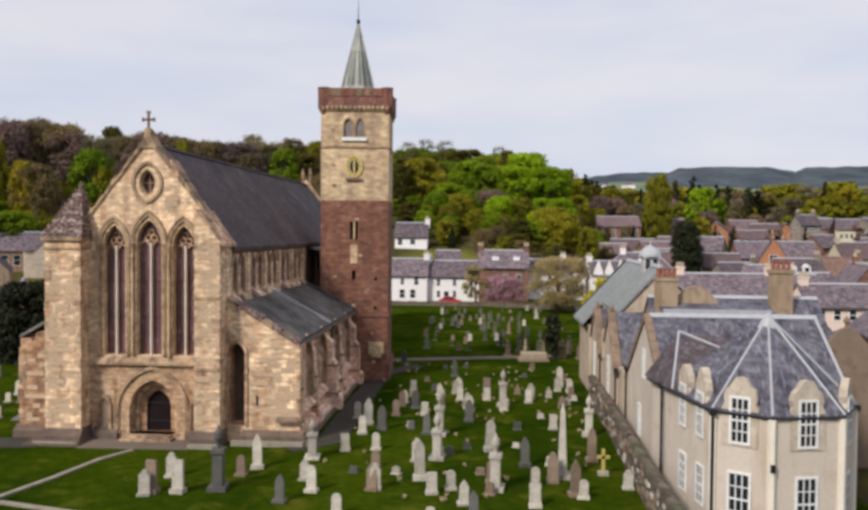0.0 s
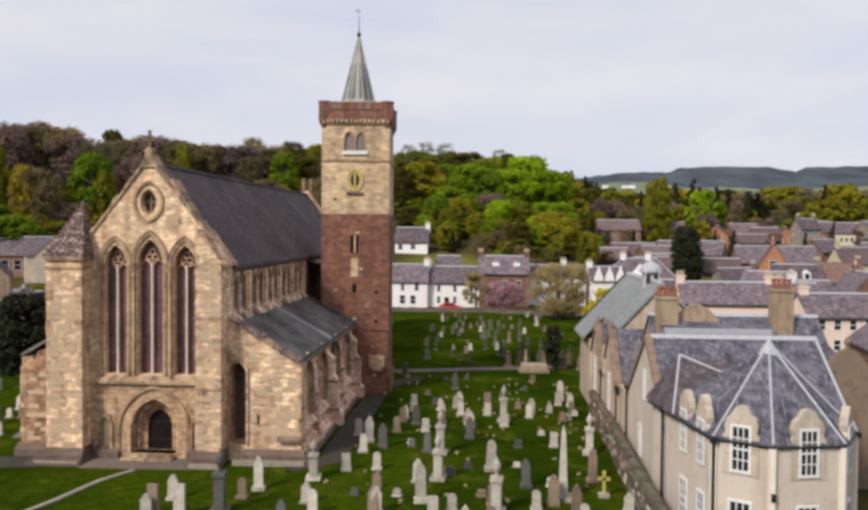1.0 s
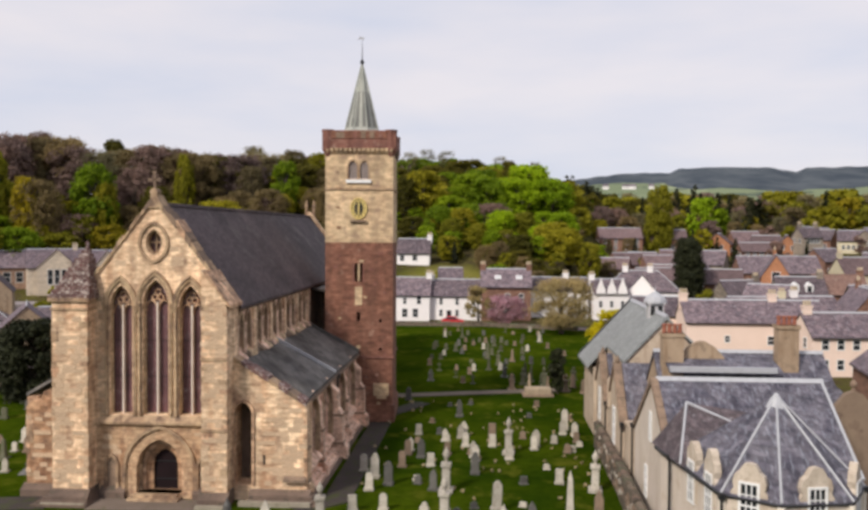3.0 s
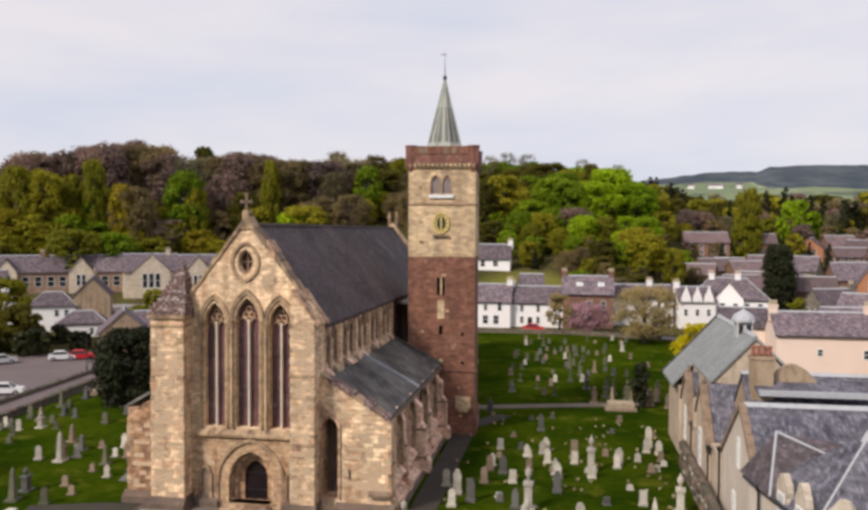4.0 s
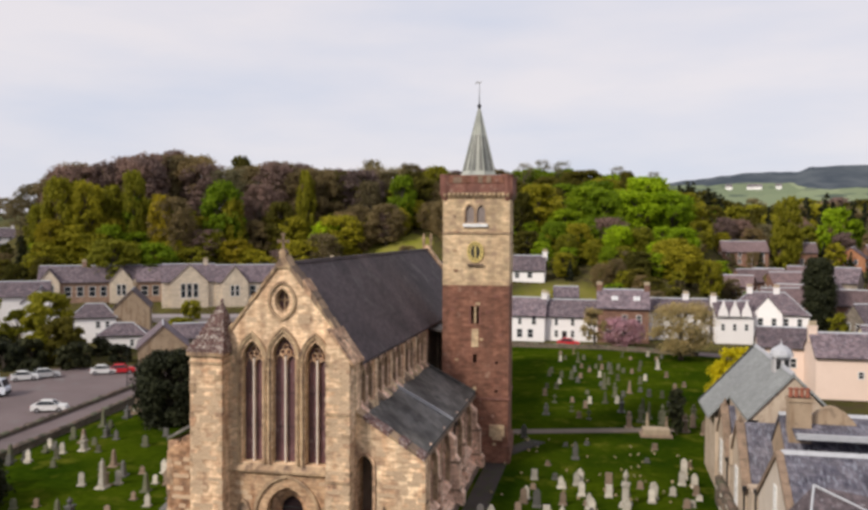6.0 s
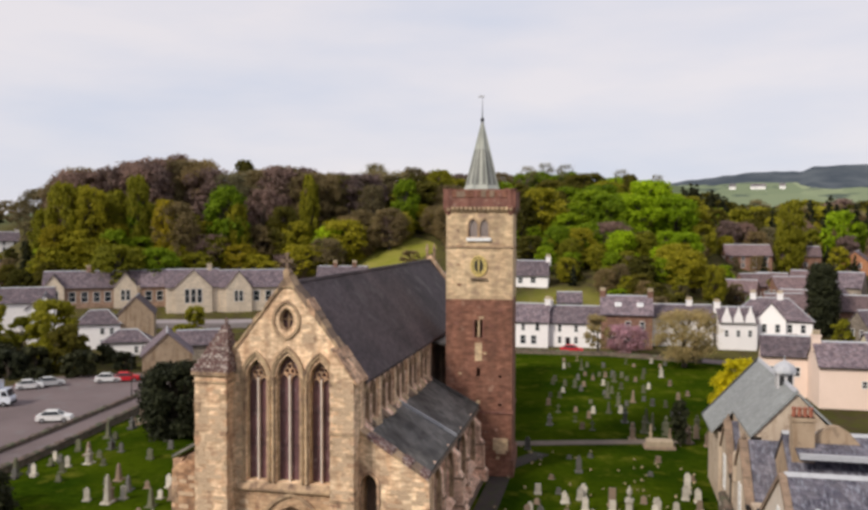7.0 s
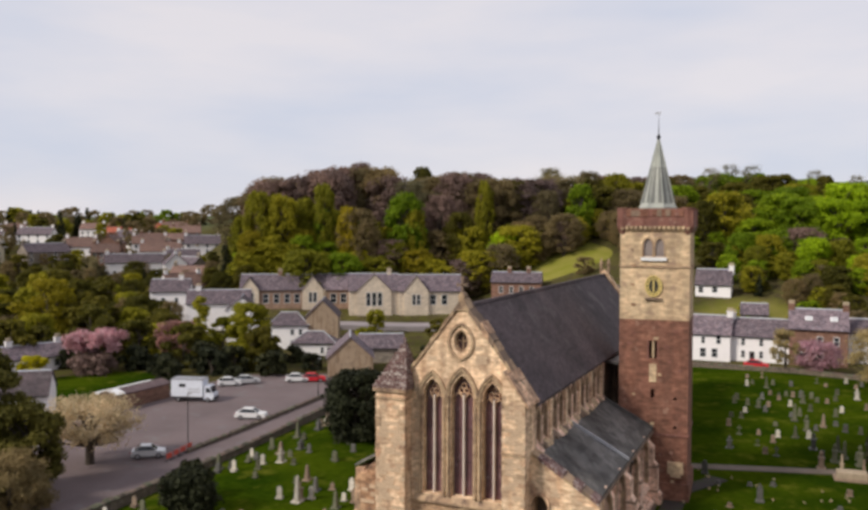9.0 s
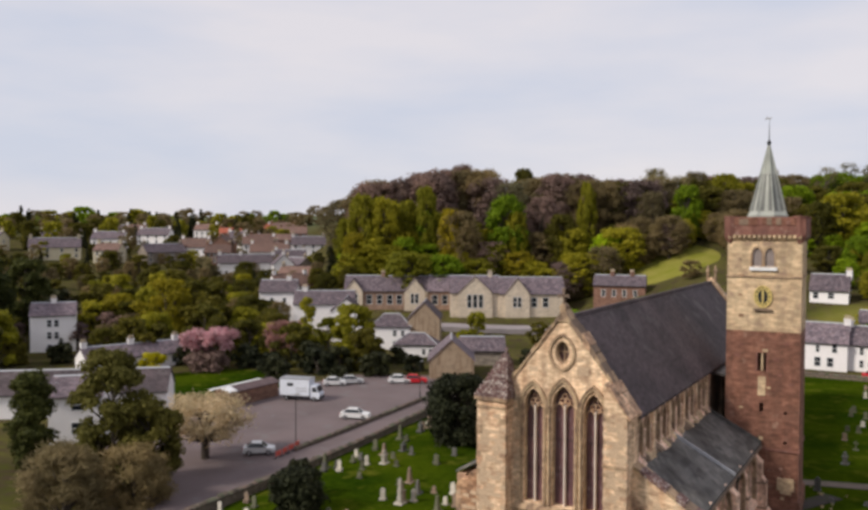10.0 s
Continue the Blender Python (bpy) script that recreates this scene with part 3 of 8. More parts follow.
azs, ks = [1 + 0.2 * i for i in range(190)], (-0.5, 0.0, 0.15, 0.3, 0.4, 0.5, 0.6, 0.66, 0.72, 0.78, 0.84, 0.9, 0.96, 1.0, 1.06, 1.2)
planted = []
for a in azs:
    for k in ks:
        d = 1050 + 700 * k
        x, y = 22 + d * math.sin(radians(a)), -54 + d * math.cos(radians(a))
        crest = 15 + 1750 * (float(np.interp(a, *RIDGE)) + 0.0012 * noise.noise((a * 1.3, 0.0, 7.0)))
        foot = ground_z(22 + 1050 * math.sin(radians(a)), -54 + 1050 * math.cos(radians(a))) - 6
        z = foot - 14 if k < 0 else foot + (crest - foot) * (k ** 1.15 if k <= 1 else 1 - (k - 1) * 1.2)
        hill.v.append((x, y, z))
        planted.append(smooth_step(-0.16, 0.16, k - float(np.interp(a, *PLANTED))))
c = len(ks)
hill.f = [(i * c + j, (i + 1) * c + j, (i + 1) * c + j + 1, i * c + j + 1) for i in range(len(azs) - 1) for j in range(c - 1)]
me = bpy.data.meshes.new("far_hill")
me.from_pydata(hill.v, [], hill.f)
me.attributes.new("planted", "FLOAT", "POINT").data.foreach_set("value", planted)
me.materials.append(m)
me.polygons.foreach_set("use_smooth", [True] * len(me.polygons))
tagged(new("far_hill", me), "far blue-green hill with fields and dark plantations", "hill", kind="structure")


def ribbon(line, width, lift=0.05, depth=0.3):
    """A strip of paving along a line of points, laid on the ground."""
    s, pts = Shape(), []
    for (ax, ay), (bx, by) in zip(line, line[1:]):
        k = max(int(math.hypot(bx - ax, by - ay) / 3), 1)
        pts += [(ax + (bx - ax) * i / k, ay + (by - ay) * i / k) for i in range(k)]
    pts.append(line[-1])
    for i, (x, y) in enumerate(pts):
        (px, py), (qx, qy) = pts[max(i - 1, 0)], pts[min(i + 1, len(pts) - 1)]
        ln = math.hypot(qx - px, qy - py)
        nx_, ny_ = -(qy - py) / ln * width / 2, (qx - px) / ln * width / 2
        za, zb = ground_z(x + nx_, y + ny_), ground_z(x - nx_, y - ny_)
        z = max(za, zb, ground_z(x, y)) + lift
        s.v += [(x + nx_, y + ny_, z), (x - nx_, y - ny_, z), (x + nx_, y + ny_, z - depth), (x - nx_, y - ny_, z - depth)]
    for i in range(len(pts) - 1):
        a, b = 4 * i, 4 * i + 4
        s.f += [(a, b, b + 1, a + 1), (a + 2, b + 2, b, a), (a + 1, b + 1, b + 3, a + 3)]
    return s


fixed("paved_apron", ribbon([(-14.5, -3.4), (-10, -2.0), (-6.4, -1.4)], 2.6, 0.03), GRAVEL, "dark purple-grey gravel at the church corner", "paving")
fixed("paved_terrace", ribbon([(-3.6, -1.5), (3.5, -1.3)], 2.2, 0.05), PATH_PALE, "brown trodden stone terrace before the church door", "paving")
fixed("path_side", ribbon([(9.6, -1.6), (12.0, 0.6), (12.0, 26), (15.2, 32)], 1.9, 0.055), GRAVEL, "dark gravel path beside the aisle", "path")
KERB = surface("pale_worn_kerb_stone", (0.35, 0.315, 0.25), (0.24, 0.21, 0.165), 1.4, 6.0, 0.92, 0.4, (0.17, 0.15, 0.09), 0.45)
for line, width, lift in (([(-3.4, -14.6), (-2.7, -12.3), (-1.7, -9.0), (-0.9, -5.2), (0.2, -2.9)], 0.34, 0.10), ([(-2.6, -13.0), (1.2, -14.0), (5.0, -15.0)], 0.34, 0.10), ([(-6.7, -2.05), (-3.8, -2.05)], 0.35, 0.26), ([(3.4, -2.0), (5.5, -2.0)], 0.35, 0.26), ([(5.9, -1.0), (10.6, -1.0)], 0.4, 0.3)):
    fixed("kerb", ribbon(line, width, lift, 0.4), KERB, "pale worn stone kerb in the grass", "kerb")
fixed("path_cross", ribbon([(11, 35.0), (15, 36.2), (31, 40.6)], 1.8, 0.06), PATH_PALE, "grey gravel path across the churchyard", "path")
fixed("road", ribbon([(-34.5, -30), (-39.1, 2), (-40.8, 24), (-43.5, 52), (-47, 76)], 6.0, 0.05), ASPHALT, "grey asphalt road beside the churchyard", "road")
fixed("car_park", Shape().prism([(-42.6, 8), (-46.4, 56), (-54, 77), (-69, 69), (-76, 40), (-72, 20), (-62, 6), (-49, -4), (-41.2, -6)], "z", -2.2, -1.76), ASPHALT, "open asphalt car park", "car park")
YARD = surface("pale_yard_surface", (0.30, 0.265, 0.27), (0.24, 0.21, 0.215), 0.3, 5.0, 0.9, 0.2)
fixed("school_yard", ribbon([(-87, 121), (-66, 129.5), (-47, 139)], 8.0, 0.04, 1.2), YARD, "pale asphalt yard below the school", "yard")
fixed("road_east", ribbon([(-20, 103.5), (6, 104.5), (22, 105), (44, 98), (60, 88)], 4.5, 0.05), ASPHALT, "street along the row of white houses", "road")


def rubble_line(name, line, width, height, label, parent_label="boundary wall"):
    """A rubble wall: a core and cope stones of its own along the top."""
    core, top = Shape(), []
    rng = random.Random(len(name))
    for (ax, ay), (bx, by) in zip(line, line[1:]):
        ln = math.hypot(bx - ax, by - ay)
        k = max(int(ln / 2.5), 1)
        for i in range(k):
            p, q = [(ax + (bx - ax) * j / k, ay + (by - ay) * j / k) for j in (i, i + 1)]
            ox, oy = -(by - ay) / ln * width / 2, (bx - ax) / ln * width / 2
            zp, zq = ground_z(*p), ground_z(*q)
            corner = [(p[0] - ox, p[1] - oy, zp), (q[0] - ox, q[1] - oy, zq), (q[0] + ox, q[1] + oy, zq), (p[0] + ox, p[1] + oy, zp)]
            core.add([(x, y, z - 0.3) for x, y, z in corner] + [(x, y, z + height) for x, y, z in corner], [(0, 3, 2, 1), (4, 5, 6, 7), (0, 1, 5, 4), (1, 2, 6, 5), (2, 3, 7, 6), (3, 0, 4, 7)])
        d = 0.0
        while d < ln - 0.2:
            w = rng.uniform(0.45, 0.85)
            top.append((ax + (bx - ax) * (d + w / 2) / ln, ay + (by - ay) * (d + w / 2) / ln, w, math.atan2(by - ay, bx - ax)))
            d += w + 0.03
    wall = fixed(name, core, RUBBLE, label, parent_label)
    mesh = [mesh_of("cope_stone", Shape().prism([(-width / 2 - 0.06, 0), (width / 2 + 0.06, 0), (width / 2, 0.16 + 0.04 * k), (0.05 * k, 0.24), (-width / 2, 0.13)], "x", -0.5, 0.5), mat) for k, mat in enumerate((RUBBLE, STONE_BASE, GRAVE_MOSS, RUBBLE))]
    for x, y, w, a in top:
        ob = new("cope_stone", rng.choice(mesh))
        ob.parent = wall
        ob.matrix_local = pose(x, y, ground_z(x, y) + height - 0.01, rng.uniform(-3, 3), 0, math.degrees(a)) @ Matrix.Diagonal((w, 1, rng.uniform(0.8, 1.3), 1))
    return wall

# ---- cathedral nave ----
church = thing("cathedral", Matrix(), "weathered golden sandstone gothic cathedral nave with dark slate roof", "church")


def gable_top(u):
    return 19.75 - 1.27 * abs(u)


def lens(c, zc, w, h, sign):
    r = (w * w + h * h) / (2 * w)
    return lambda u: zc + sign * math.sqrt(max(r * r - (abs(u - c) + r - w) ** 2, 0.0))


FRONT_Y = (0.0, 1.1)
WIN = ((-2.30, 0.76, 12.75), (0.04, 0.86, 12.95), (2.38, 0.76, 12.75))
holes = [(c, w, lambda u: 5.55, pointed(c, w, zs, 2.1 * w)) for c, w, zs in WIN]
holes.append((-0.05, 0.55, lens(-0.05, 16.95, 0.55, 0.85, -1), lens(-0.05, 16.95, 0.55, 0.85, 1)))
holes.append((0.3, 1.6, lambda u: 0.35, pointed(0.3, 1.6, 1.95, 2.0)))
front = part("west_front", Shape().slab("y", *FRONT_Y, -5.25, 5.25, 4.8, gable_top, holes[:-1], [0]), STONE, church, "tall golden sandstone west gable with three lancets")
part("portal_wall", Shape().slab("y", *FRONT_Y, -5.25, 5.25, 0, lambda u: 4.8, holes[-1:]), STONE_PORTAL, church, "orange weathered wall round the west door")

# stepped arches round the door, each deeper than the last
for k, (w, zs) in enumerate(((2.42, 1.8), (2.02, 1.88), (1.66, 1.95), (1.34, 1.95))):
    part("door_arch", Shape().sweep(arch_line(0.3, w, 0.35, zs, w * 1.25), "y", -0.16 + 0.28 * k, 0.2 + 0.28 * k, 0.11), (STONE_TRIM, STONE_RUST, STONE_TRIM, STONE_OLD)[k], church)
    if k < 3:
        for sx in (-1, 1):
            part("door_column", Shape().lathe([(0.14, 0.35), (0.14, 0.5), (0.075, 0.58), (0.075, 1.9), (0.13, 2.05), (0.14, 2.15)], 10, 0.3 + sx * (w - 0.14), -0.02 + 0.28 * k), STONE_TRIM, church)
arch_in = pointed(0.3, 1.59, 1.95, 1.99)
back = Shape().slab("y", 0.82, 1.08, -1.28, 1.88, 0.35, lambda u: arch_in(u) - 0.01, [(0.38, 0.84, lambda u: 0.36, pointed(0.38, 0.84, 2.05, 1.08))], [-1.1, -0.8, 1.4, 1.65])
part("door_surround", back, STONE_RUST, church)
door = part("west_door", arch_fill(Shape(), "y", 1.0, 0.38, 0.84, 0.36, 2.05, 1.08, 0.1), WOOD_DARK, church, "dark oak double door")
for z in (1.0, 2.2):
    part("door_strap", Shape().box(-0.4, 1.15, 0.96, 1.0, z, z + 0.07), PAINT_BLACK, door)
for sx, c in ((-1, -2.95), (1, 3.25)):
    part("blind_arch", Shape().sweep(arch_line(c, 0.4, 0.6, 2.2, 0.7), "y", -0.14, 0.06, 0.09), STONE_TRIM, church)
    part("blind_arch_panel", arch_fill(Shape(), "y", -0.01, c, 0.34, 0.6, 2.2, 0.58, 0.03), STONE_DARK, church)
part("door_step", Shape().box(-1.6, 1.8, -0.9, 1.5, 0.0, 0.2).box(-1.4, 1.6, -0.5, 1.5, 0.2, 0.35), STONE_TRIM, church)

for c, w, zs in WIN:
    win = part("lancet_window", arch_fill(Shape(), "y", 0.62, c, w - 0.05, 5.6, zs, 2.1 * w - 0.05), GLASS, church, "tall dark leaded lancet glass")
    part("mullion", Shape().box(c - 0.045, c + 0.045, 0.30, 0.62, 5.55, zs + 0.05), QUOIN_STONE, win, "pale stone mullion")
    for sx in (-1, 1):
        cc, ww = c + sx * w / 2, w / 2 - 0.06
        part("light_head", Shape().sweep(arch_line(cc, ww, zs - 0.55, zs - 0.35, 1.5 * ww), "y", 0.40, 0.62, 0.035), STONE_OLD, win)
        for zb in (8.0, 10.4):
            part("window_bar", Shape().box(cc - ww, cc + ww, 0.58, 0.62, zb, zb + 0.04), PAINT_BLACK, win)
    for ox, oz in ((0.0, 0.72), (-0.20, 0.36), (0.20, 0.36)):
        ring = [(c + ox + 0.19 * math.cos(a * math.pi / 6), zs + oz + 0.19 * math.sin(a * math.pi / 6)) for a in range(13)]
        part("tracery_ring", Shape().sweep(ring, "y", 0.40, 0.62, 0.035), STONE_OLD, win)
    for k, (ex, dy) in enumerate(((0.02, 0.18), (0.12, 0.04), (0.22, -0.06), (0.33, -0.12))):
        part("window_arch", Shape().sweep(arch_line(c, w + ex, 5.6 if k < 3 else zs - 0.4, zs, 2.1 * (w + ex)), "y", dy - 0.06, dy + 0.30, 0.06), STONE_TRIM if k % 2 else STONE_PALE, church)
    for sx in (-1, 1):
        part("window_shaft", Shape().lathe([(0.12, 5.55), (0.12, 5.75), (0.07, 5.85), (0.07, zs - 0.25), (0.12, zs - 0.1), (0.13, zs)], 8, c + sx * (w + 0.17), -0.10), STONE_TRIM, church)

# pointed oval window in the gable
for k, (w, h) in enumerate(((0.95, 1.28), (0.72, 1.02), (0.52, 0.80))):
    up, dn = lens(-0.05, 16.95, w, h, 1), lens(-0.05, 16.95, w, h, -1)
    us = [-0.05 + w * math.cos(math.pi * i / 12) for i in range(13)]
    line = [(u, up(u)) for u in us] + [(u, dn(u)) for u in us[::-1][1:]]
    part("oval_window_ring", Shape().sweep(line, "y", -0.14 + 0.16 * k, 0.14 + 0.16 * k, 0.085), STONE_TRIM, church)
part("oval_glass", Shape().prism([(-0.05 + 0.5 * math.cos(a * math.pi / 8), 16.95 + 0.8 * math.sin(a * math.pi / 8)) for a in range(16)], "y", 0.6, 0.65), GLASS, church)
part("oval_tracery", Shape().box(-0.55, 0.45, 0.45, 0.6, 16.9, 17.0).box(-0.1, 0.0, 0.45, 0.6, 16.2, 17.7), STONE_TRIM, church)

part("sill_band", Shape().prism([(0.02, 4.75), (-0.28, 4.95), (-0.28, 5.1), (0.02, 5.5)], "x", -3.7, 3.75), STONE_TRIM, church, "weathered sill course")
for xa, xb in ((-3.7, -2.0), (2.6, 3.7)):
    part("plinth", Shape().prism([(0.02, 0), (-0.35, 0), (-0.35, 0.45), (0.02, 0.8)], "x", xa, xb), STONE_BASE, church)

# gable coping of single stones, cross on top
rng = random.Random(5)
for sx in (-1, 1):
    z, k = 0.0, 0
    while z < 5.1:
        s = rng.uniform(0.34, 0.62)
        u0, u1 = 0.12 + z, 0.12 + z + s * 0.94
        lift = rng.uniform(0.10, 0.36) if sx < 0 else rng.uniform(0.10, 0.62)
        part("coping_stone", Shape().prism([(sx * u0, gable_top(u0) - 0.03), (sx * u1, gable_top(u1) - 0.03), (sx * u1, gable_top(u1) + lift * rng.uniform(0.7, 1.2)), (sx * u0, gable_top(u0) + lift + 0.04)], "y", (-1.32 if sx > 0 and z > 3.3 else -0.1) - rng.uniform(0, 0.06), 1.16 if sx < 0 else rng.uniform(1.1, 1.45)), rng.choice((STONE_DARK, STONE_OLD, STONE_TRIM) if sx > 0 else (STONE_TRIM, STONE_PALE, STONE_DARK)), church)
        z += s
part("apex_stone", Shape().prism([(-0.46, 19.2), (0.46, 19.2), (0.40, 19.6), (0.24, 19.75), (0.2, 20.15), (0.28, 20.25), (0.1, 20.5), (-0.1, 20.5), (-0.28, 20.25), (-0.2, 20.15), (-0.24, 19.75), (-0.40, 19.6)], "y", -0.14, 0.5), STONE_TRIM, church)
part("gable_cross", Shape().box(-0.07, 0.07, 0.02, 0.16, 20.45, 21.55).box(-0.36, 0.36, 0.02, 0.16, 20.98, 21.12).box(-0.42, -0.32, 0, 0.18, 20.92, 21.18).box(0.32, 0.42, 0, 0.18, 20.92, 21.18).box(-0.12, 0.12, 0, 0.18, 21.5, 21.62), STONE_DARK, church, "stone gable cross")

# buttresses of the front
left = Shape().box(-6.34, -3.97, -1.25, 1.2, 0, 13.1)
part("buttress", left, STONE, church, "broad pinnacled buttress")
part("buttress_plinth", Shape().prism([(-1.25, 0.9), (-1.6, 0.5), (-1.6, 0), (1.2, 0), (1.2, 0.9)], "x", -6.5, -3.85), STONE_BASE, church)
part("buttress_cap", Shape().box(-6.52, -3.8, -1.42, 1.35, 13.1, 13.35).box(-6.42, -3.88, -1.34, 1.3, 12.55, 12.7), STONE_TRIM, church)
for i in range(11):
    z0, k = 13.3 + 0.29 * i, i / 11.4
    xa, xb = -6.5 + 1.88 * k, -3.78 - 0.62 * k
    ya, yb = -1.4 + 1.3 * k, 1.3 - 1.25 * k
    part("pinnacle_course", Shape().box(xa + rng.uniform(-0.05, 0.05), xb + rng.uniform(-0.05, 0.05), ya, yb, z0, z0 + 0.27), STONE_LICHEN, church, "lichened stepped stone course")
part("pinnacle_tip", Shape().lathe([(0.2, 16.3), (0.14, 16.6), (0.1, 16.75), (0.15, 16.85), (0.04, 17.0)], 8, -4.52, -0.02), STONE_LICHEN, church)
right = Shape().prism([(3.55, 0), (5.2, 0), (5.2, gable_top(5.2) - 0.02), (3.55, gable_top(3.55) - 0.02)], "y", -1.25, -0.004)
part("buttress", right, STONE, church, "broad sandstone buttress")
part("buttress_plinth", Shape().prism([(-1.25, 0.9), (-1.6, 0.5), (-1.6, 0), (-0.1, 0), (-0.1, 0.9)], "x", 3.4, 5.35), STONE_BASE, church)
for zb in (4.8, 9.4):
    part("buttress_step", Shape().box(3.5, 5.25, -1.32, -1.2, zb, zb + 0.2), STONE_TRIM, church)

# nave: clerestory walls, roof
NAVE_END = 47.0
bays = [3.0 + 4.35 * i for i in range(10)]
ch_holes = [(c + d, 0.52, lambda u: 9.75, pointed(c + d, 0.52, 11.3, 0.9)) for c in bays for d in (-0.85, 0.85)]
for sx, name in ((1, "south"), (-1, "north")):
    x0, x1 = (4.2, 5.0) if sx > 0 else (-4.2, -5.0)
    part("clerestory_wall", Shape().slab("x", x1, x0, 1.1, 24.6, 0, lambda u: 12.5, [h for h in ch_holes if h[0] < 23] if sx > 0 else ()), STONE_AISLE, church, "weathered clerestory wall with paired windows")
    # past the tower corner a darker stone colour replaces the shade
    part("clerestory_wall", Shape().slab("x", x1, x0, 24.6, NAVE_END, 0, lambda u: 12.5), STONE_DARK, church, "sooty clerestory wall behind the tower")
    part("eaves_cornice", Shape().prism([(sx * 4.9, 12.2), (sx * 5.35, 12.45), (sx * 5.35, 12.62), (sx * 4.9, 12.62)], "y", 1.1, NAVE_END), STONE_DARK, church)
    roof_line = [(sx * 5.45, 12.52), (sx * 5.45, 12.72), (0.0, 19.5), (0.0, 19.3)]
    part("nave_roof", Shape().prism(roof_line, "y", 1.0, NAVE_END), SLATE, church, "steep dark slate roof")
for c in bays[:5]:
    for d in (-0.85, 0.85):
        part("clerestory_glass", arch_fill(Shape(), "x", 4.55, c + d, 0.5, 9.78, 11.3, 0.88, 0.04), GLASS, church)
        part("clerestory_arch", Shape().sweep(arch_line(c + d, 0.58, 9.6, 11.3, 0.98), "x", 4.86, 5.16, 0.11), STONE_TRIM, church)
    part("clerestory_pier", Shape().box(4.9, 5.28, c + 1.85, c + 2.45, 9.0, 12.3), STONE, church)
    for d in (-1.62, -0.08, 0.08, 1.62):
        part("clerestory_shaft", Shape().lathe([(0.13, 9.3), (0.13, 9.5), (0.075, 9.6), (0.075, 11.1), (0.13, 11.3), (0.14, 11.4)], 8, 5.12, c + d), STONE_AISLE, church)
    part("weather_ledge", Shape().prism([(4.95, 9.05), (5.3, 9.15), (5.3, 9.3), (4.95, 9.5)], "y", c - 1.8, c + 1.8), STONE_PALE, church)
part("ridge_roll", Shape().prism([(-0.18, 19.42), (0.18, 19.42), (0.1, 19.62), (-0.1, 19.62)], "y", 1.1, NAVE_END), SLATE, church)
part("east_gable", Shape().prism([(-5.2, 9), (5.2, 9), (5.2, 13.2), (0, 20.1), (-5.2, 13.2)], "y", NAVE_END, NAVE_END + 0.9), STONE, church)
for sx in (-0.45, 0.45):
    part("gable_finial", Shape().lathe([(0.16, 19.6), (0.16, 20.6), (0.24, 20.7), (0.05, 21.5)], 8, sx, NAVE_END + 0.4), STONE_TRIM, church)
part("choir", Shape().prism([(-4.8, 0), (4.8, 0), (4.8, 11.5), (0, 17.6), (-4.8, 11.5)], "y", NAVE_END + 0.9, 72), SLATE, church, "lower slated choir range")

# south aisle: lean-to roof, west wall with a tall dark slit arch, side wall with buttresses and windows
AISLE_END = 22.9


def aisle_top(u):
    return 9.35 - 0.62 * (u - 5.2)


slit = [(5.88, 0.62, lambda u: 1.0, pointed(5.88, 0.62, 5.75, 0.8))]
part("aisle_west_wall", Shape().slab("y", 0.15, 1.75, 5.2, 10.1, 0, aisle_top, slit), STONE, church, "rough sandstone aisle end wall")
# back of the niche in dark stone, its shade given by colour
part("slit_back", Shape().box(5.22, 6.6, 1.76, 1.9, 0.9, 6.7), STONE_BASE, church)
part("slit_surround", Shape().sweep(arch_line(5.88, 0.66, 1.0, 5.75, 0.84), "y", 0.02, 0.3, 0.09), STONE_OLD, church)
part("small_window", Shape().box(7.2, 7.32, 0.1, 0.3, 2.4, 3.0), PAINT_BLACK, church)
z = 5.3
while z < 10.0:
    s = rng.uniform(0.4, 0.7)
    h = rng.uniform(0.12, 0.34)
    part("skew_stone", Shape().prism([(z, aisle_top(z) - 0.05), (z + s, aisle_top(z + s) - 0.05), (z + s, aisle_top(z + s) + h), (z, aisle_top(z) + h)], "y", 0.05, 1.2), rng.choice((STONE_DARK, STONE_LICHEN, STONE_TRIM)), church)
    z += s + 0.02
part("aisle_roof", Shape().prism([(4.9, 9.05), (4.9, 9.3), (9.95, 6.62), (9.95, 6.4)], "y", 1.1, AISLE_END), LEAD, church, "grey lead and slate lean-to aisle roof")
part("aisle_roof_roll", Shape().prism([(5.0, 9.22), (5.0, 9.5), (9.98, 6.82), (9.98, 6.6)], "y", 11.05, 11.25), LEAD_ROLL, church)
part("aisle_roof_edge", Shape().prism([(5.0, 9.22), (5.0, 9.48), (9.98, 6.84), (9.98, 6.6)], "y", 22.45, 22.75), LEAD, church)
rng = random.Random(17)
y = 1.15
while y < AISLE_END - 0.8:
    w = rng.uniform(0.5, 1.0)
    part("head_stone", Shape().prism([(4.95, 9.1), (5.45 + rng.uniform(-0.1, 0.25), 9.02), (5.35, 9.3), (4.95, 9.5 + rng.uniform(0, 0.12))], "y", y, y + w - 0.04), rng.choice((STONE_PALE, STONE_PALE, STONE_AISLE, STONE_DARK)), church)
    y += w
rng = random.Random(5)
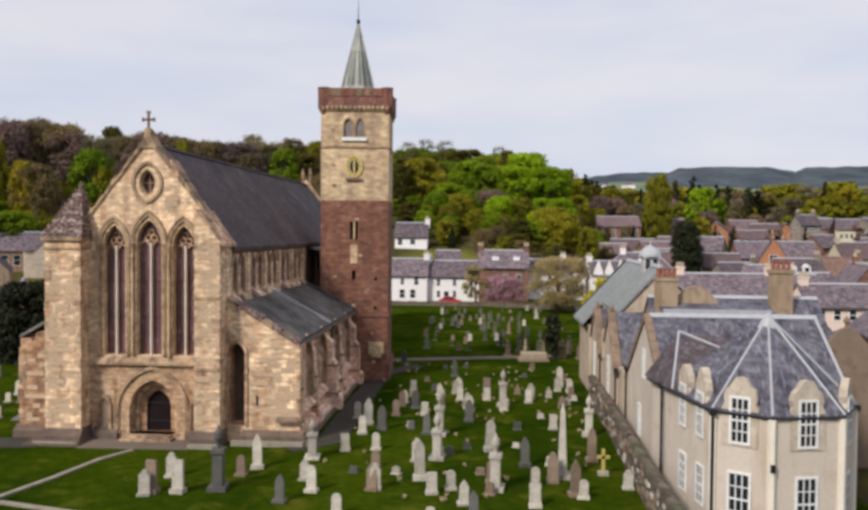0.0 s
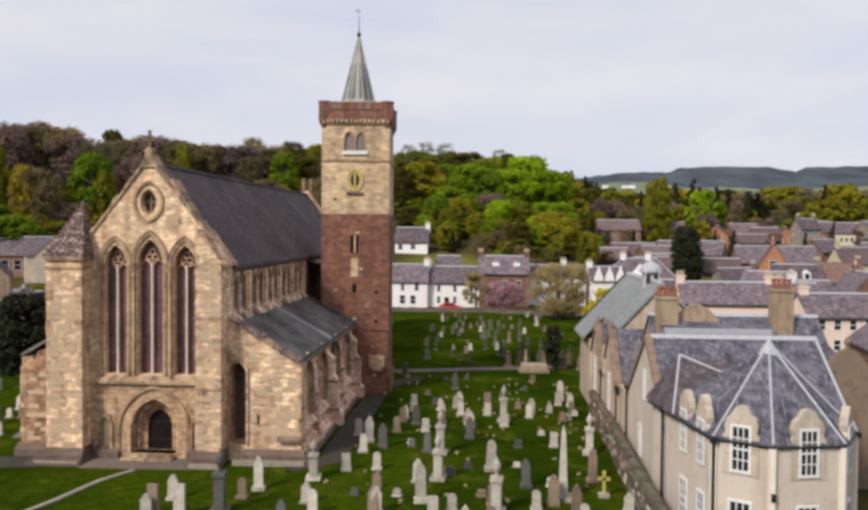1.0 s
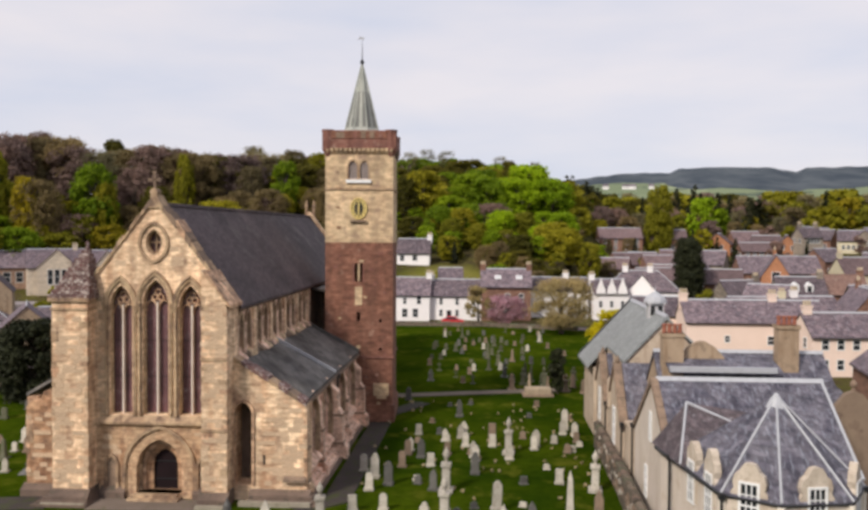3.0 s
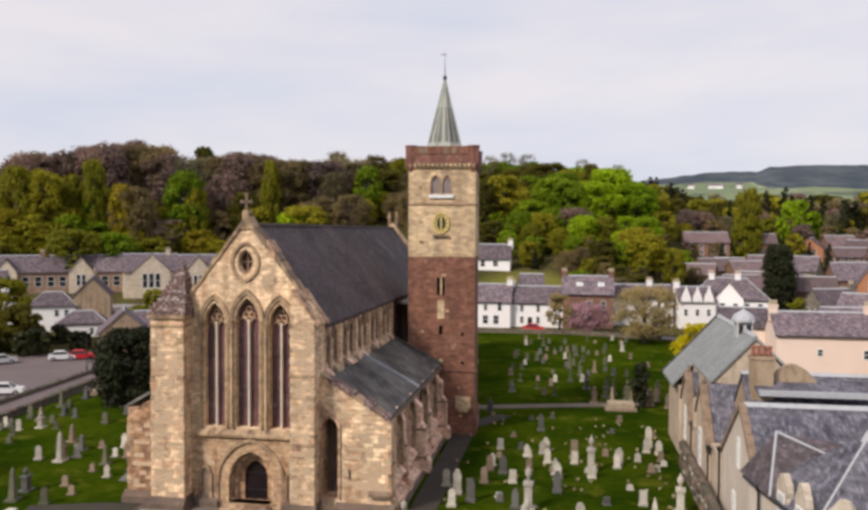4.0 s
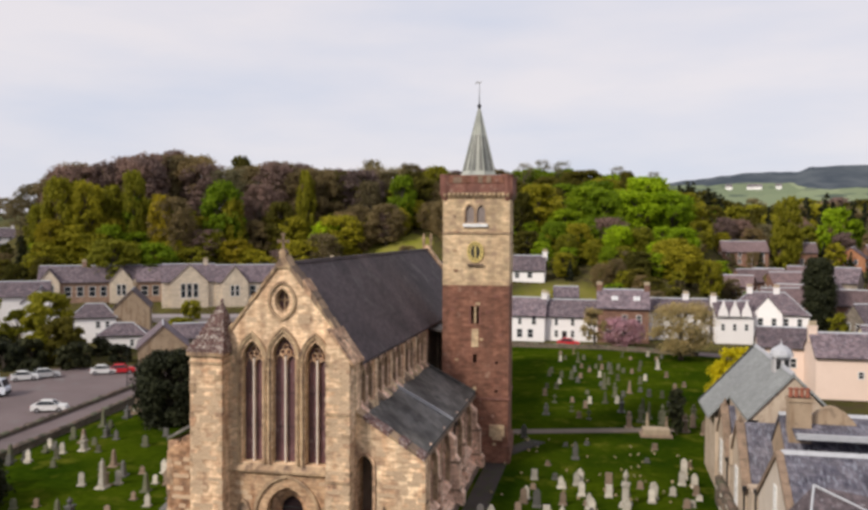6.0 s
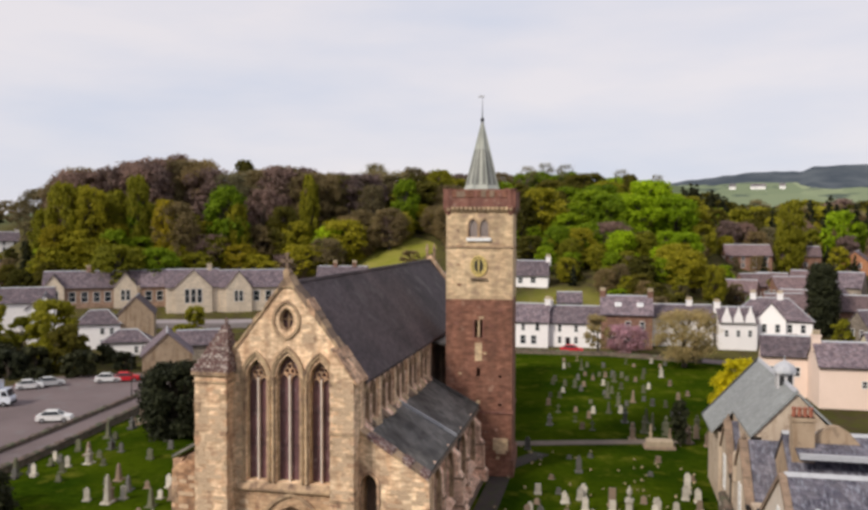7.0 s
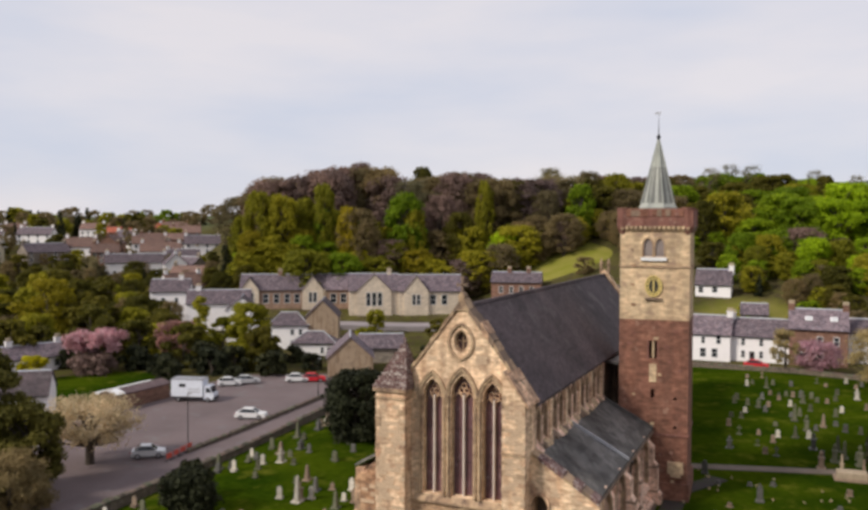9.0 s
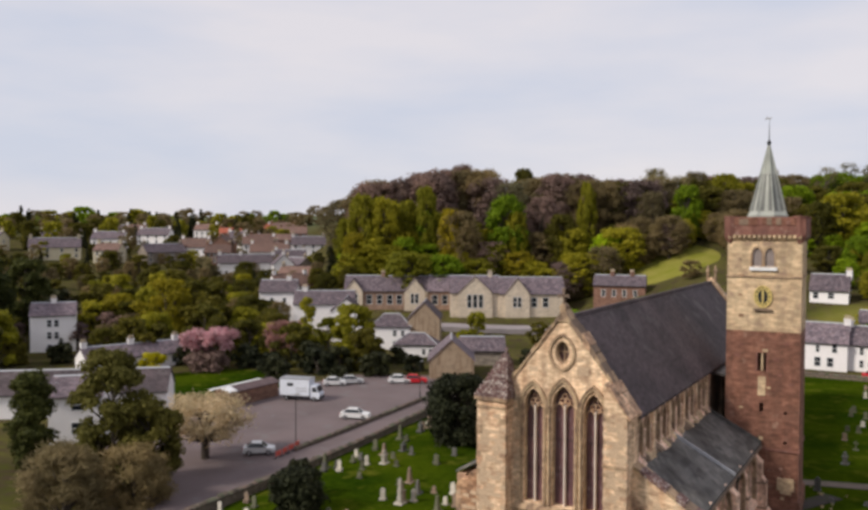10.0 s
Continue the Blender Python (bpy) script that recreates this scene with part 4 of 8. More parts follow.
# each bay: a wide pointed window with slender shafts and looping bars, a sloping sill, blind arcading below the eave
aw = (3.3, 8.2, 13.8, 18.9)
side_holes = [(c, 1.75, lambda u: 2.1, pointed(c, 1.75, 4.2, 2.15)) for c in aw]
part("aisle_side_wall", Shape().slab("x", 9.7, 8.8, 0.2, AISLE_END, 0, lambda u: 6.4, side_holes), STONE_AISLE, church, "pinkish aisle wall with wide traceried windows")
for c in aw:
    glass = part("aisle_window", arch_fill(Shape(), "x", 9.2, c, 1.72, 2.12, 4.2, 2.1, 0.05), GLASS, church)
    for k in (-1.02, -0.34, 0.34, 1.02):
        part("mullion", Shape().box(9.22, 9.56, c + k - 0.085, c + k + 0.085, 2.1, 4.75 if abs(k) < 0.5 else 4.2), STONE_AISLE, glass)
    for k in (-1.36, -0.68, 0.0, 0.68, 1.36):
        part("light_head", Shape().sweep(arch_line(c + k, 0.30, 3.75, 3.95, 0.42, 5), "x", 9.26, 9.54, 0.06), STONE_AISLE, glass)
    for k in (-0.62, 0.62):
        part("tracery_ring", Shape().sweep([(c + k + 0.40 * math.cos(a * math.pi / 6), 4.62 + 0.40 * math.sin(a * math.pi / 6)) for a in range(13)], "x", 9.28, 9.54, 0.07), STONE_AISLE, glass)
    part("aisle_window_arch", Shape().sweep(arch_line(c, 1.84, 2.1, 4.2, 2.26), "x", 9.6, 9.95, 0.12), STONE_TRIM, church)
    part("aisle_window_arch", Shape().sweep(arch_line(c, 2.08, 3.4, 4.2, 2.5), "x", 9.62, 9.88, 0.07), STONE_AISLE, church)
    part("aisle_sill", Shape().prism([(9.6, 1.55), (10.12, 1.6), (10.12, 1.72), (9.6, 2.15)], "y", c - 1.95, c + 1.95), STONE_AISLE, church)
    for k in (-1.5, -0.75, 0.0, 0.75, 1.5):
        part("eave_corbel", Shape().prism([(9.62, 5.85), (9.95, 6.1), (9.95, 6.22), (9.62, 6.22)], "y", c + k - 0.14, c + k + 0.14), STONE_DARK, church)
for c in (0.75, 5.75, 10.95, 16.3, 21.7):
    deep, wide = (0.95, 0.5) if c in (10.95, 21.7) else (0.42, 0.34)
    part("aisle_buttress", Shape().prism([(9.6, 0), (9.7 + deep + 0.35, 0), (9.7 + deep + 0.35, 0.9), (9.7 + deep, 1.2), (9.7 + deep, 3.4), (9.7 + deep * 0.6, 3.9), (9.7 + deep * 0.6, 5.2), (9.6, 5.8)], "y", c - wide, c + wide), STONE_AISLE if c > 5 else STONE, church)
    for zb, d in ((1.15, deep + 0.06), (3.35, deep + 0.05)):
        part("buttress_ledge", Shape().box(9.6, 9.7 + d, c - wide - 0.06, c + wide + 0.06, zb, zb + 0.14), STONE_DARK, church)
part("aisle_downpipe", Shape().tube((10.0, 11.75, 0.2), (10.0, 11.75, 6.2), 0.09, n=8).box(9.8, 10.2, 11.55, 11.95, 6.1, 6.4), PAINT_BLACK, church)
for top, out in ((0.95, 0.35), (0.6, 0.65), (0.28, 0.95)):
    part("aisle_plinth", Shape().prism([(9.6, 0), (9.75 + out, 0), (9.75 + out, top - 0.18), (9.6, top)], "y", 0.2, AISLE_END), STONE_AISLE if out < 0.9 else STONE_BASE, church)
part("aisle_front_plinth", Shape().prism([(0.2, 0), (-0.35, 0), (-0.35, 0.45), (0.2, 0.8)], "x", 6.3, 10.4), STONE_BASE, church)
part("aisle_eave", Shape().box(9.6, 10.05, 0.2, AISLE_END, 6.2, 6.42), STONE_DARK, church)

# north aisle stub with a broken, stepped head
step = [(-8.9, 0), (-6.2, 0), (-6.2, 7.7), (-6.9, 7.55), (-7.1, 7.1), (-7.7, 6.95), (-7.9, 6.4), (-8.5, 6.3), (-8.9, 5.9)]
part("north_aisle_wall", Shape().prism(step, "y", 0.15, 1.2), STONE_RUST, church, "broken-topped rusty aisle end wall")
part("north_aisle_plinth", Shape().prism([(0.2, 0), (-0.35, 0), (-0.35, 0.45), (0.2, 0.8)], "x", -9.1, -6.4), STONE_BASE, church)
part("north_aisle_roof", Shape().prism([(-4.9, 9.0), (-4.9, 9.25), (-9.5, 6.6), (-9.5, 6.4)], "y", 1.2, NAVE_END), LEAD, church)
part("north_aisle_side", Shape().box(-9.3, -8.6, 1.0, NAVE_END, 0, 6.4), STONE, church)
part("string_ledge", Shape().prism([(-0.05, 1.4), (-0.25, 1.35), (-0.25, 1.5), (-0.05, 1.7)], "x", 8.6, 10.1), STONE_DARK, church)

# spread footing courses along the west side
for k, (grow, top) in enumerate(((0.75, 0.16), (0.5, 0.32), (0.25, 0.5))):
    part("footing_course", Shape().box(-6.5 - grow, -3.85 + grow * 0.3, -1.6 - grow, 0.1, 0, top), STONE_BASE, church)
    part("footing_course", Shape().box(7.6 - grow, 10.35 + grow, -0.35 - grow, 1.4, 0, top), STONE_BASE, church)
# worn edge stones up the corners of the buttresses and the aisle
rng = random.Random(14)
for x, y, z0, z1, side in ((5.2, -1.25, 1.0, 12.6, 1), (3.55, -1.25, 1.2, 13.8, -1), (-3.97, -1.25, 1.0, 12.4, 1), (-6.34, -1.25, 1.0, 12.4, -1), (10.1, 0.15, 1.0, 6.1, 1), (-8.9, 0.15, 0.9, 5.6, -1)):
    z = z0
    while z < z1:
        h, w = rng.uniform(0.26, 0.4), rng.uniform(0.18, 0.55)
        if rng.random() < 0.55:
            a, b = sorted((x + side * rng.uniform(0.01, 0.05), x - side * w))
            part("quoin_stone", Shape().prism([(a, z + 0.02), (b, z), (b, z + h - 0.02), (a, z + h)], "y", y - rng.uniform(0.01, 0.05), y + rng.uniform(0.2, 0.5)), rng.choice((STONE_TRIM, STONE_OLD, ASHLAR, ASHLAR)), church)
        z += h

# added roof and dark back wall that keep the nave-tower gap in shade
part("gap_roof", Shape().prism([(4.95, 12.15), (6.9, 11.9), (6.9, 12.1), (4.95, 12.4)], "y", 24.7, 30.2), LEAD, church)
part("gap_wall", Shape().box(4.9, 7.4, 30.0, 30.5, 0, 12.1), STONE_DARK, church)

# ---- single stones that stand proud of the west front ----
rng = random.Random(9)
blocks = [mesh_of("ashlar_stone", Shape().prism([(-0.5, 0.02), (-0.47, 0), (0.47, 0), (0.5, 0.03), (0.5, 0.93 + 0.03 * k), (0.46, 1), (-0.46, 1), (-0.5, 0.95)], "y", 0, 1), ASHLAR) for k in range(3)]
FACES = [(-6.30, -4.0, 1.0, 12.4, -1.25, "a"), (3.58, 5.16, 1.0, 13.0, -1.25, "a"), (-3.9, -3.25, 5.6, 14.4, 0.0, "f"), (6.5, 9.9, 1.0, 7.4, 0.15, "w"), (-8.6, -6.4, 1.0, 5.8, 0.15, "a"), (-2.8, 2.8, 15.4, 18.8, 0.0, "g"), (-3.8, -2.3, 2.9, 4.6, 0.0, "f"), (2.5, 3.5, 2.9, 4.6, 0.0, "f")]
count = 0
for x0, x1, z0, z1, y, kind in FACES:
    z = z0
    while z < z1 - 0.3:
        h = rng.uniform(0.26, 0.36)
        x = x0 + rng.uniform(0, 0.3)
        while x < x1 - 0.3:
            w = min(rng.uniform(0.42, 0.95), x1 - x)
            c = x + w / 2
            free = (kind != "w" or z + h < aisle_top(x + w) - 0.15) and (kind != "g" or (z + h < gable_top(abs(c) + w / 2) - 0.15 and ((c + 0.05) / 1.4) ** 2 + ((z - 16.8) / 1.8) ** 2 > 1)) and not (kind == "w" and 7.0 < c < 7.5)
            if free and w > 0.3 and rng.random() < 0.46 and count < 300:
                ob = new("ashlar_stone", rng.choice(blocks))
                ob.parent = church
                d = rng.uniform(0.012, 0.04)
                ob.matrix_local = Matrix.Translation((c, y - d, z)) @ Matrix.Diagonal((w - 0.02, d + 0.01, h - 0.02, 1))
                count += 1
            x += w
        z += h

# ---- bell tower ----
tower = thing("bell_tower", Matrix(), "square bell tower, red sandstone below and pale sandstone above", "tower")
TX0, TX1, TY0, TY1 = 6.77, 13.05, 23.0, 29.4
slits = [(9.87, 0.38, lambda u: 13.1, lambda u: 14.75), (9.87, 0.18, lambda u: 9.4, lambda u: 10.2), (9.8, 0.18, lambda u: 6.55, lambda u: 7.2)]
low = Shape().slab("y", TY0, TY0 + 1, TX0, TX1, 0, lambda u: 16.7, slits + [(11.9, 0.14, lambda u: 9.3, lambda u: 9.6), (11.9, 0.14, lambda u: 6.6, lambda u: 6.9)])
low.box(TX0, TX1, TY0 + 1.05, TY1, 0, 16.7)
part("lower_wall", low, STONE_RED, tower, "red sandstone lower stages")
part("tower_plinth", Shape().box(TX0 - 0.15, TX1 + 0.2, TY0 - 0.2, TY1 + 0.2, 0, 1.6), STONE_RED, tower)
part("string_course", Shape().box(TX0 - 0.08, TX1 + 0.1, TY0 - 0.12, TY1 + 0.1, 5.95, 6.15), STONE_RED_TRIM, tower)
part("red_patch", Shape().box(9.55, 10.2, TY0 - 0.04, TY0, 10.9, 12.6), STONE_PALE, tower, "pale replaced stones below the slit")
part("slit_jamb", Shape().box(9.33, 9.48, TY0 - 0.04, TY0 + 0.3, 13.0, 14.8).box(10.26, 10.41, TY0 - 0.04, TY0 + 0.3, 13.0, 14.8), STONE_RED_TRIM, tower)
part("slit_mullion", Shape().box(9.80, 9.96, TY0 + 0.02, TY0 + 0.3, 13.1, 14.75), STONE_PALE, tower)
bel = [(9.33, 0.42, lambda u: 22.55, pointed(9.33, 0.42, 23.6, 0.75)), (10.37, 0.42, lambda u: 22.55, pointed(10.37, 0.42, 23.6, 0.75))]
up = Shape().slab("y", TY0, TY0 + 1, TX0, TX1, 16.7, lambda u: 25.4, bel)
part("upper_wall", up, STONE_PALE, tower, "pale buff sandstone belfry stages")
up = Shape().slab("x", TX1, TX1 - 1, TY0 + 1, TY1, 16.7, lambda u: 25.4, [(26.3, 0.5, lambda u: 22.55, pointed(26.3, 0.5, 23.6, 0.9))])
part("upper_wall", Shape().box(TX0, TX0 + 1, TY0 + 1, TY1, 16.7, 25.4), STONE_PALE, tower)
part("upper_wall", Shape().box(TX0 + 1, TX1 - 1, TY1 - 1, TY1, 16.7, 25.4), STONE_PALE, tower)
part("upper_wall", up, STONE_PALE, tower, "pale buff sandstone belfry stages")
part("belfry_floor", Shape().box(TX0 + 1, TX1 - 1, TY0 + 1, TY1 - 1, 21.9, 22.1), WOOD_DARK, tower)
for c in (9.33, 10.37):
    lou = part("belfry_window", Shape().sweep(arch_line(c, 0.46, 22.5, 23.6, 0.8), "y", TY0 - 0.06, TY0 + 0.3, 0.07), STONE_TRIM, tower)
    for k in range(6):
        part("louvre", Shape().prism([(TY0 + 0.06, 22.56 + 0.26 * k), (TY0 + 0.3, 22.78 + 0.26 * k), (TY0 + 0.3, 22.86 + 0.26 * k), (TY0 + 0.06, 22.64 + 0.26 * k)], "x", c - 0.42, c + 0.42), TIMBER, lou)
part("belfry_sill", Shape().box(8.7, 11.0, TY0 - 0.2, TY0 + 0.05, 22.2, 22.5), PAINT_WHITE, tower, "pale window sill")
part("belfry_mullion", Shape().box(9.76, 9.94, TY0 - 0.05, TY0 + 0.3, 22.5, 24.3), STONE_PALE, tower)
part("upper_string", Shape().box(TX0 - 0.08, TX1 + 0.08, TY0 - 0.1, TY1 + 0.1, 21.55, 21.72), STONE_TRIM, tower)
def dial(rx, rz, n):
    return [(9.86 + rx * math.cos(a * 2 * math.pi / n), 19.85 + rz * math.sin(a * 2 * math.pi / n)) for a in range(n)]


clock = part("clock", Shape().prism(dial(0.70, 0.92, 28), "y", TY0 - 0.07, TY0 - 0.01), GILT, tower, "gilded clock dial with a dark centre")
part("dial_centre", Shape().prism(dial(0.42, 0.64, 24), "y", TY0 - 0.09, TY0 - 0.065), PAINT_BLACK, clock, "dark clock centre")
ring = dial(0.72, 0.94, 28)
part("dial_ring", Shape().sweep(ring + ring[:1], "y", TY0 - 0.14, TY0 - 0.05, 0.06), GILT, clock)
for cx, cz in dial(0.57, 0.78, 12):
    part("hour_mark", Shape().box(cx - 0.035, cx + 0.035, TY0 - 0.11, TY0 - 0.06, cz - 0.07, cz + 0.07), PAINT_BLACK, clock)
part("clock_pointer", Shape().prism([(9.80, 19.2), (9.92, 19.2), (9.95, 20.2), (9.86, 20.65), (9.77, 20.2)], "y", TY0 - 0.16, TY0 - 0.12), GILT, clock)
part("clock_bracket", Shape().box(9.1, 10.6, TY0 - 0.3, TY0, 18.6, 18.75), STONE_DARK, tower)
# corbelled parapet
for k in range(15):
    c = TX0 + 0.2 + k * (TX1 - TX0 - 0.4) / 14
    part("corbel", Shape().prism([(TY0 + 0.02, 24.75), (TY0 - 0.3, 25.15), (TY0 - 0.3, 25.4), (TY0 + 0.02, 25.4)], "x", c - 0.13, c + 0.13), STONE_PALE, tower)
for k in range(12):
    c = TY0 + 0.4 + k * (TY1 - TY0 - 0.8) / 11
    part("corbel", Shape().prism([(TX1 - 0.02, 24.75), (TX1 + 0.3, 25.15), (TX1 + 0.3, 25.4), (TX1 - 0.02, 25.4)], "y", c - 0.11, c + 0.11), STONE_DARK, tower)
o = 0.22
par = Shape().box(TX0 - o, TX1 + o, TY0 - o, TY0 - o + 0.4, 25.4, 26.85).box(TX0 - o, TX1 + o, TY1 + o - 0.4, TY1 + o, 25.4, 26.85)
par.box(TX0 - o, TX0 - o + 0.4, TY0 - o + 0.4, TY1 + o - 0.4, 25.4, 26.85).box(TX1 + o - 0.4, TX1 + o, TY0 - o + 0.4, TY1 + o - 0.4, 25.4, 26.85)
part("parapet", par, STONE_RED_TRIM, tower, "red corbelled parapet")
rng = random.Random(33)
for k in range(13):
    c = TX0 - o + 1.0 + k * (TX1 - TX0 + 2 * o - 2.0) / 12
    part("parapet_stone", Shape().box(c - 0.21, c + 0.21, TY0 - o - rng.uniform(0.02, 0.08), TY0 - o + 0.42, 26.3, 26.85 + rng.uniform(-0.02, 0.16)), rng.choice((STONE_RED_TRIM, STONE_RED, STONE_DARK)), tower)
part("parapet_cope", Shape().box(TX0 - o + 0.9, TX1 + o - 0.9, TY0 - o - 0.05, TY0 - o + 0.46, 26.85, 27.02), STONE_RED_TRIM, tower)
for cx in (TX0 - o + 0.45, TX1 + o - 0.45):
    for cy in (TY0 - o + 0.45, TY1 + o - 0.45):
        part("corner_turret", Shape().lathe([(0.2, 24.5), (0.56, 25.3), (0.56, 26.9), (0.6, 26.95), (0.6, 27.1)], 12, cx, cy), STONE_RED_TRIM, tower)
part("roof_deck", Shape().box(TX0 + 0.05, TX1 - 0.05, TY0 + 0.05, TY1 - 0.05, 25.4, 26.0), LEAD, tower)
SX, SY = 9.85, 26.2
spire = part("spire", Shape().lathe([(1.85, 26.0), (1.85, 27.2), (1.66, 27.5), (0.09, 33.7)], 8, SX, SY, math.pi / 8), SPIRE_LEAD, tower, "octagonal grey-green lead spire")
for i in range(8):
    a = math.pi / 8 + math.pi / 4 * i
    for k0, k1 in ((0.10, 0.36), (0.64, 0.90)):
        foot = [Vector((SX + 1.68 * math.cos(a) * (1 - k) + 1.68 * math.cos(a + math.pi / 4) * k, SY + 1.68 * math.sin(a) * (1 - k) + 1.68 * math.sin(a + math.pi / 4) * k, 27.5)) for k in (k0, k1)]
        tip = Vector((SX, SY, 33.9))
        side = (foot[0] + foot[1]) / 2 - Vector((SX, SY, 27.5))
        out = side.normalized() * 0.012
        strip = [f + (tip - f) * t + out for t, f in ((0.02, foot[0]), (0.02, foot[1]), (0.86, foot[1]), (0.86, foot[0]))]
        part("lead_sheet", Shape().add([p - out * 3 for p in strip] + strip, [(0, 1, 2, 3), (7, 6, 5, 4), (0, 4, 5, 1), (1, 5, 6, 2), (2, 6, 7, 3), (3, 7, 4, 0)]), SPIRE_DARK, spire)
    part("spire_roll", Shape().tube((SX + 1.67 * math.cos(a), SY + 1.67 * math.sin(a), 27.45), (SX + 0.1 * math.cos(a), SY + 0.1 * math.sin(a), 33.7), 0.06, 0.03, 6), SPIRE_LEAD, spire)
part("spire_finial", Shape().lathe([(0.05, 33.6), (0.16, 33.8), (0.2, 34.0), (0.05, 34.2), (0.012, 36.1)], 8, SX, SY), PAINT_BLACK, tower)
part("weathercock", Shape().prism([(SX - 0.45, 36.1), (SX - 0.1, 36.12), (SX + 0.12, 36.05), (SX + 0.2, 36.35), (SX + 0.02, 36.25), (SX - 0.22, 36.36)], "y", SY - 0.02, SY + 0.02), LEAD_ROLL, tower, "small pale metal weathercock")

# pale renewed stones in the red lower stage, and worn blocks above
rng = random.Random(72)
for i in range(46):
    red = i < 22
    w, h = rng.uniform(0.22, 0.5), rng.uniform(0.16, 0.3)
    x, z = rng.uniform(TX0 + 0.2, TX1 - 0.8), rng.uniform(1.0, 16.2) if red else rng.uniform(17.0, 24.4)
    if not red and abs(x - 9.9) < 2.0:
        continue
    part("renewed_stone", Shape().box(x, x + w, TY0 - rng.uniform(0.01, 0.03), TY0 + 0.1, z, z + h), rng.choice((STONE_PALE, STONE_RED_TRIM, STONE_RED_TRIM)) if red else rng.choice((STONE_TRIM, STONE, STONE_RUST)), tower)
part("renewed_patch", Shape().box(11.6, 12.5, TY0 - 0.24, TY0, 2.2, 3.0).box(11.3, 12.7, TY0 - 0.23, TY0, 2.5, 3.6), STONE_PALE, tower, "pale patch of renewed stones")
# the tower stands slightly askew to the nave
tower.matrix_world = pose(9.87, 23.0, 0, 0, 0, 3.5) @ pose(-9.87, -23.0, 0)

# ---- harled house with the octagonal end, and the hall behind it ----
def sash(parent, m, w, h, bars=(3, 4), name="sash_window"):
    """A white sash window with panes set between its bars; m places its bottom middle, facing local -y."""
    fr = Shape().box(-w / 2 - 0.10, w / 2 + 0.10, -0.05, 0.06, -0.10, 0.0).box(-w / 2 - 0.10, w / 2 + 0.10, -0.05, 0.06, h, h + 0.10)
    fr.box(-w / 2 - 0.10, -w / 2, -0.05, 0.06, 0, h).box(w / 2, w / 2 + 0.10, -0.05, 0.06, 0, h).box(-w / 2, w / 2, -0.045, 0.05, h / 2 - 0.04, h / 2 + 0.04)
    for i in range(1, bars[0]):
        x = -w / 2 + w * i / bars[0]
        fr.box(x - 0.025, x + 0.025, -0.04, 0.04, 0, h)
    for i in range(1, bars[1]):
        z = h * i / bars[1]
        fr.box(-w / 2, w / 2, -0.04, 0.04, z - 0.02, z + 0.02)
    ob = part(name, fr.moved(m), PAINT_WHITE, parent)
    for i in range(bars[0]):
        for j in range(bars[1]):
            x0, z0 = -w / 2 + w * i / bars[0], h * j / bars[1]
            part("pane", Shape().box(x0 + 0.03, x0 + w / bars[0] - 0.03, -0.012, 0.012, z0 + 0.03, z0 + h / bars[1] - 0.03).moved(m), GLASS_BLUE, ob)
    return ob


def downpipe(parent, x, y, z0, z1):
    part("downpipe", Shape().tube((x, y, z0), (x, y, z1), 0.07, n=8).box(x - 0.14, x + 0.14, y - 0.14, y + 0.14, z1 - 0.05, z1 + 0.22), PAINT_BLACK, parent)


def chimney(parent, x0, x1, y0, y1, z0, z1, pots, wall=HARL_TAN, pot=TERRACOTTA):
    st = part("chimney", Shape().box(x0, x1, y0, y1, z0, z1).box(x0 - 0.08, x1 + 0.08, y0 - 0.08, y1 + 0.08, z1 - 0.25, z1), wall, parent)
    for i in range(pots):
        x = x0 + (x1 - x0) * (i + 0.5) / pots if x1 - x0 > y1 - y0 else (x0 + x1) / 2
        y = (y0 + y1) / 2 if x1 - x0 > y1 - y0 else y0 + (y1 - y0) * (i + 0.5) / pots
        part("chimney_pot", Shape().lathe([(0.15, z1), (0.13, z1 + 0.45), (0.17, z1 + 0.5), (0.16, z1 + 0.62)], 8, x, y), pot, st)
    return st


DORMER = surface("weathered_dormer_stone", (0.62, 0.54, 0.45), (0.44, 0.37, 0.30), 1.6, 6.0, 0.95, 0.5, (0.34, 0.28, 0.22), 0.5, stain=(0.7, 0.64, 0.58))
QUOIN = surface("pale_corner_strip", (0.78, 0.71, 0.61), (0.70, 0.63, 0.54), 0.8, 6.0, 0.9, 0.2)
house = thing("harled_house", Matrix(), "cream harled house with slate roof and an octagonal bay", "house")
# octagonal bay
OCT = [(31.5, -6.8), (32.6, -14.8), (34.75, -16.15), (37.95, -15.6), (39.4, -13.3), (39.4, -8.0)]
part("bay_wall", Shape().prism(OCT, "z", -0.3, 6.0), HARL, house, "cream harled bay wall")
oc, APEX = (35.75, -12.4), (35.72, -12.4, 9.95)
eave = [((x - oc[0]) * 1.03 + oc[0], (y - oc[1]) * 1.03 + oc[1]) for x, y in OCT]
eave[0], eave[-1] = (31.6, -8.5), (39.6, -6.5)
roof = Shape().add([(x, y, 5.95) for x, y in eave] + [(x, y, 5.80) for x, y in eave] + [APEX], [(i, i + 1, 12) for i in range(5)] + [(5, 0, 12)] + [(i, 6 + i, 7 + i, i + 1) for i in range(5)] + [(11, 10, 9, 8, 7, 6), (5, 11, 6, 0)])
bay_roof = part("bay_roof", roof, SLATE_BAY, house, "radiating grey slate bay roof")
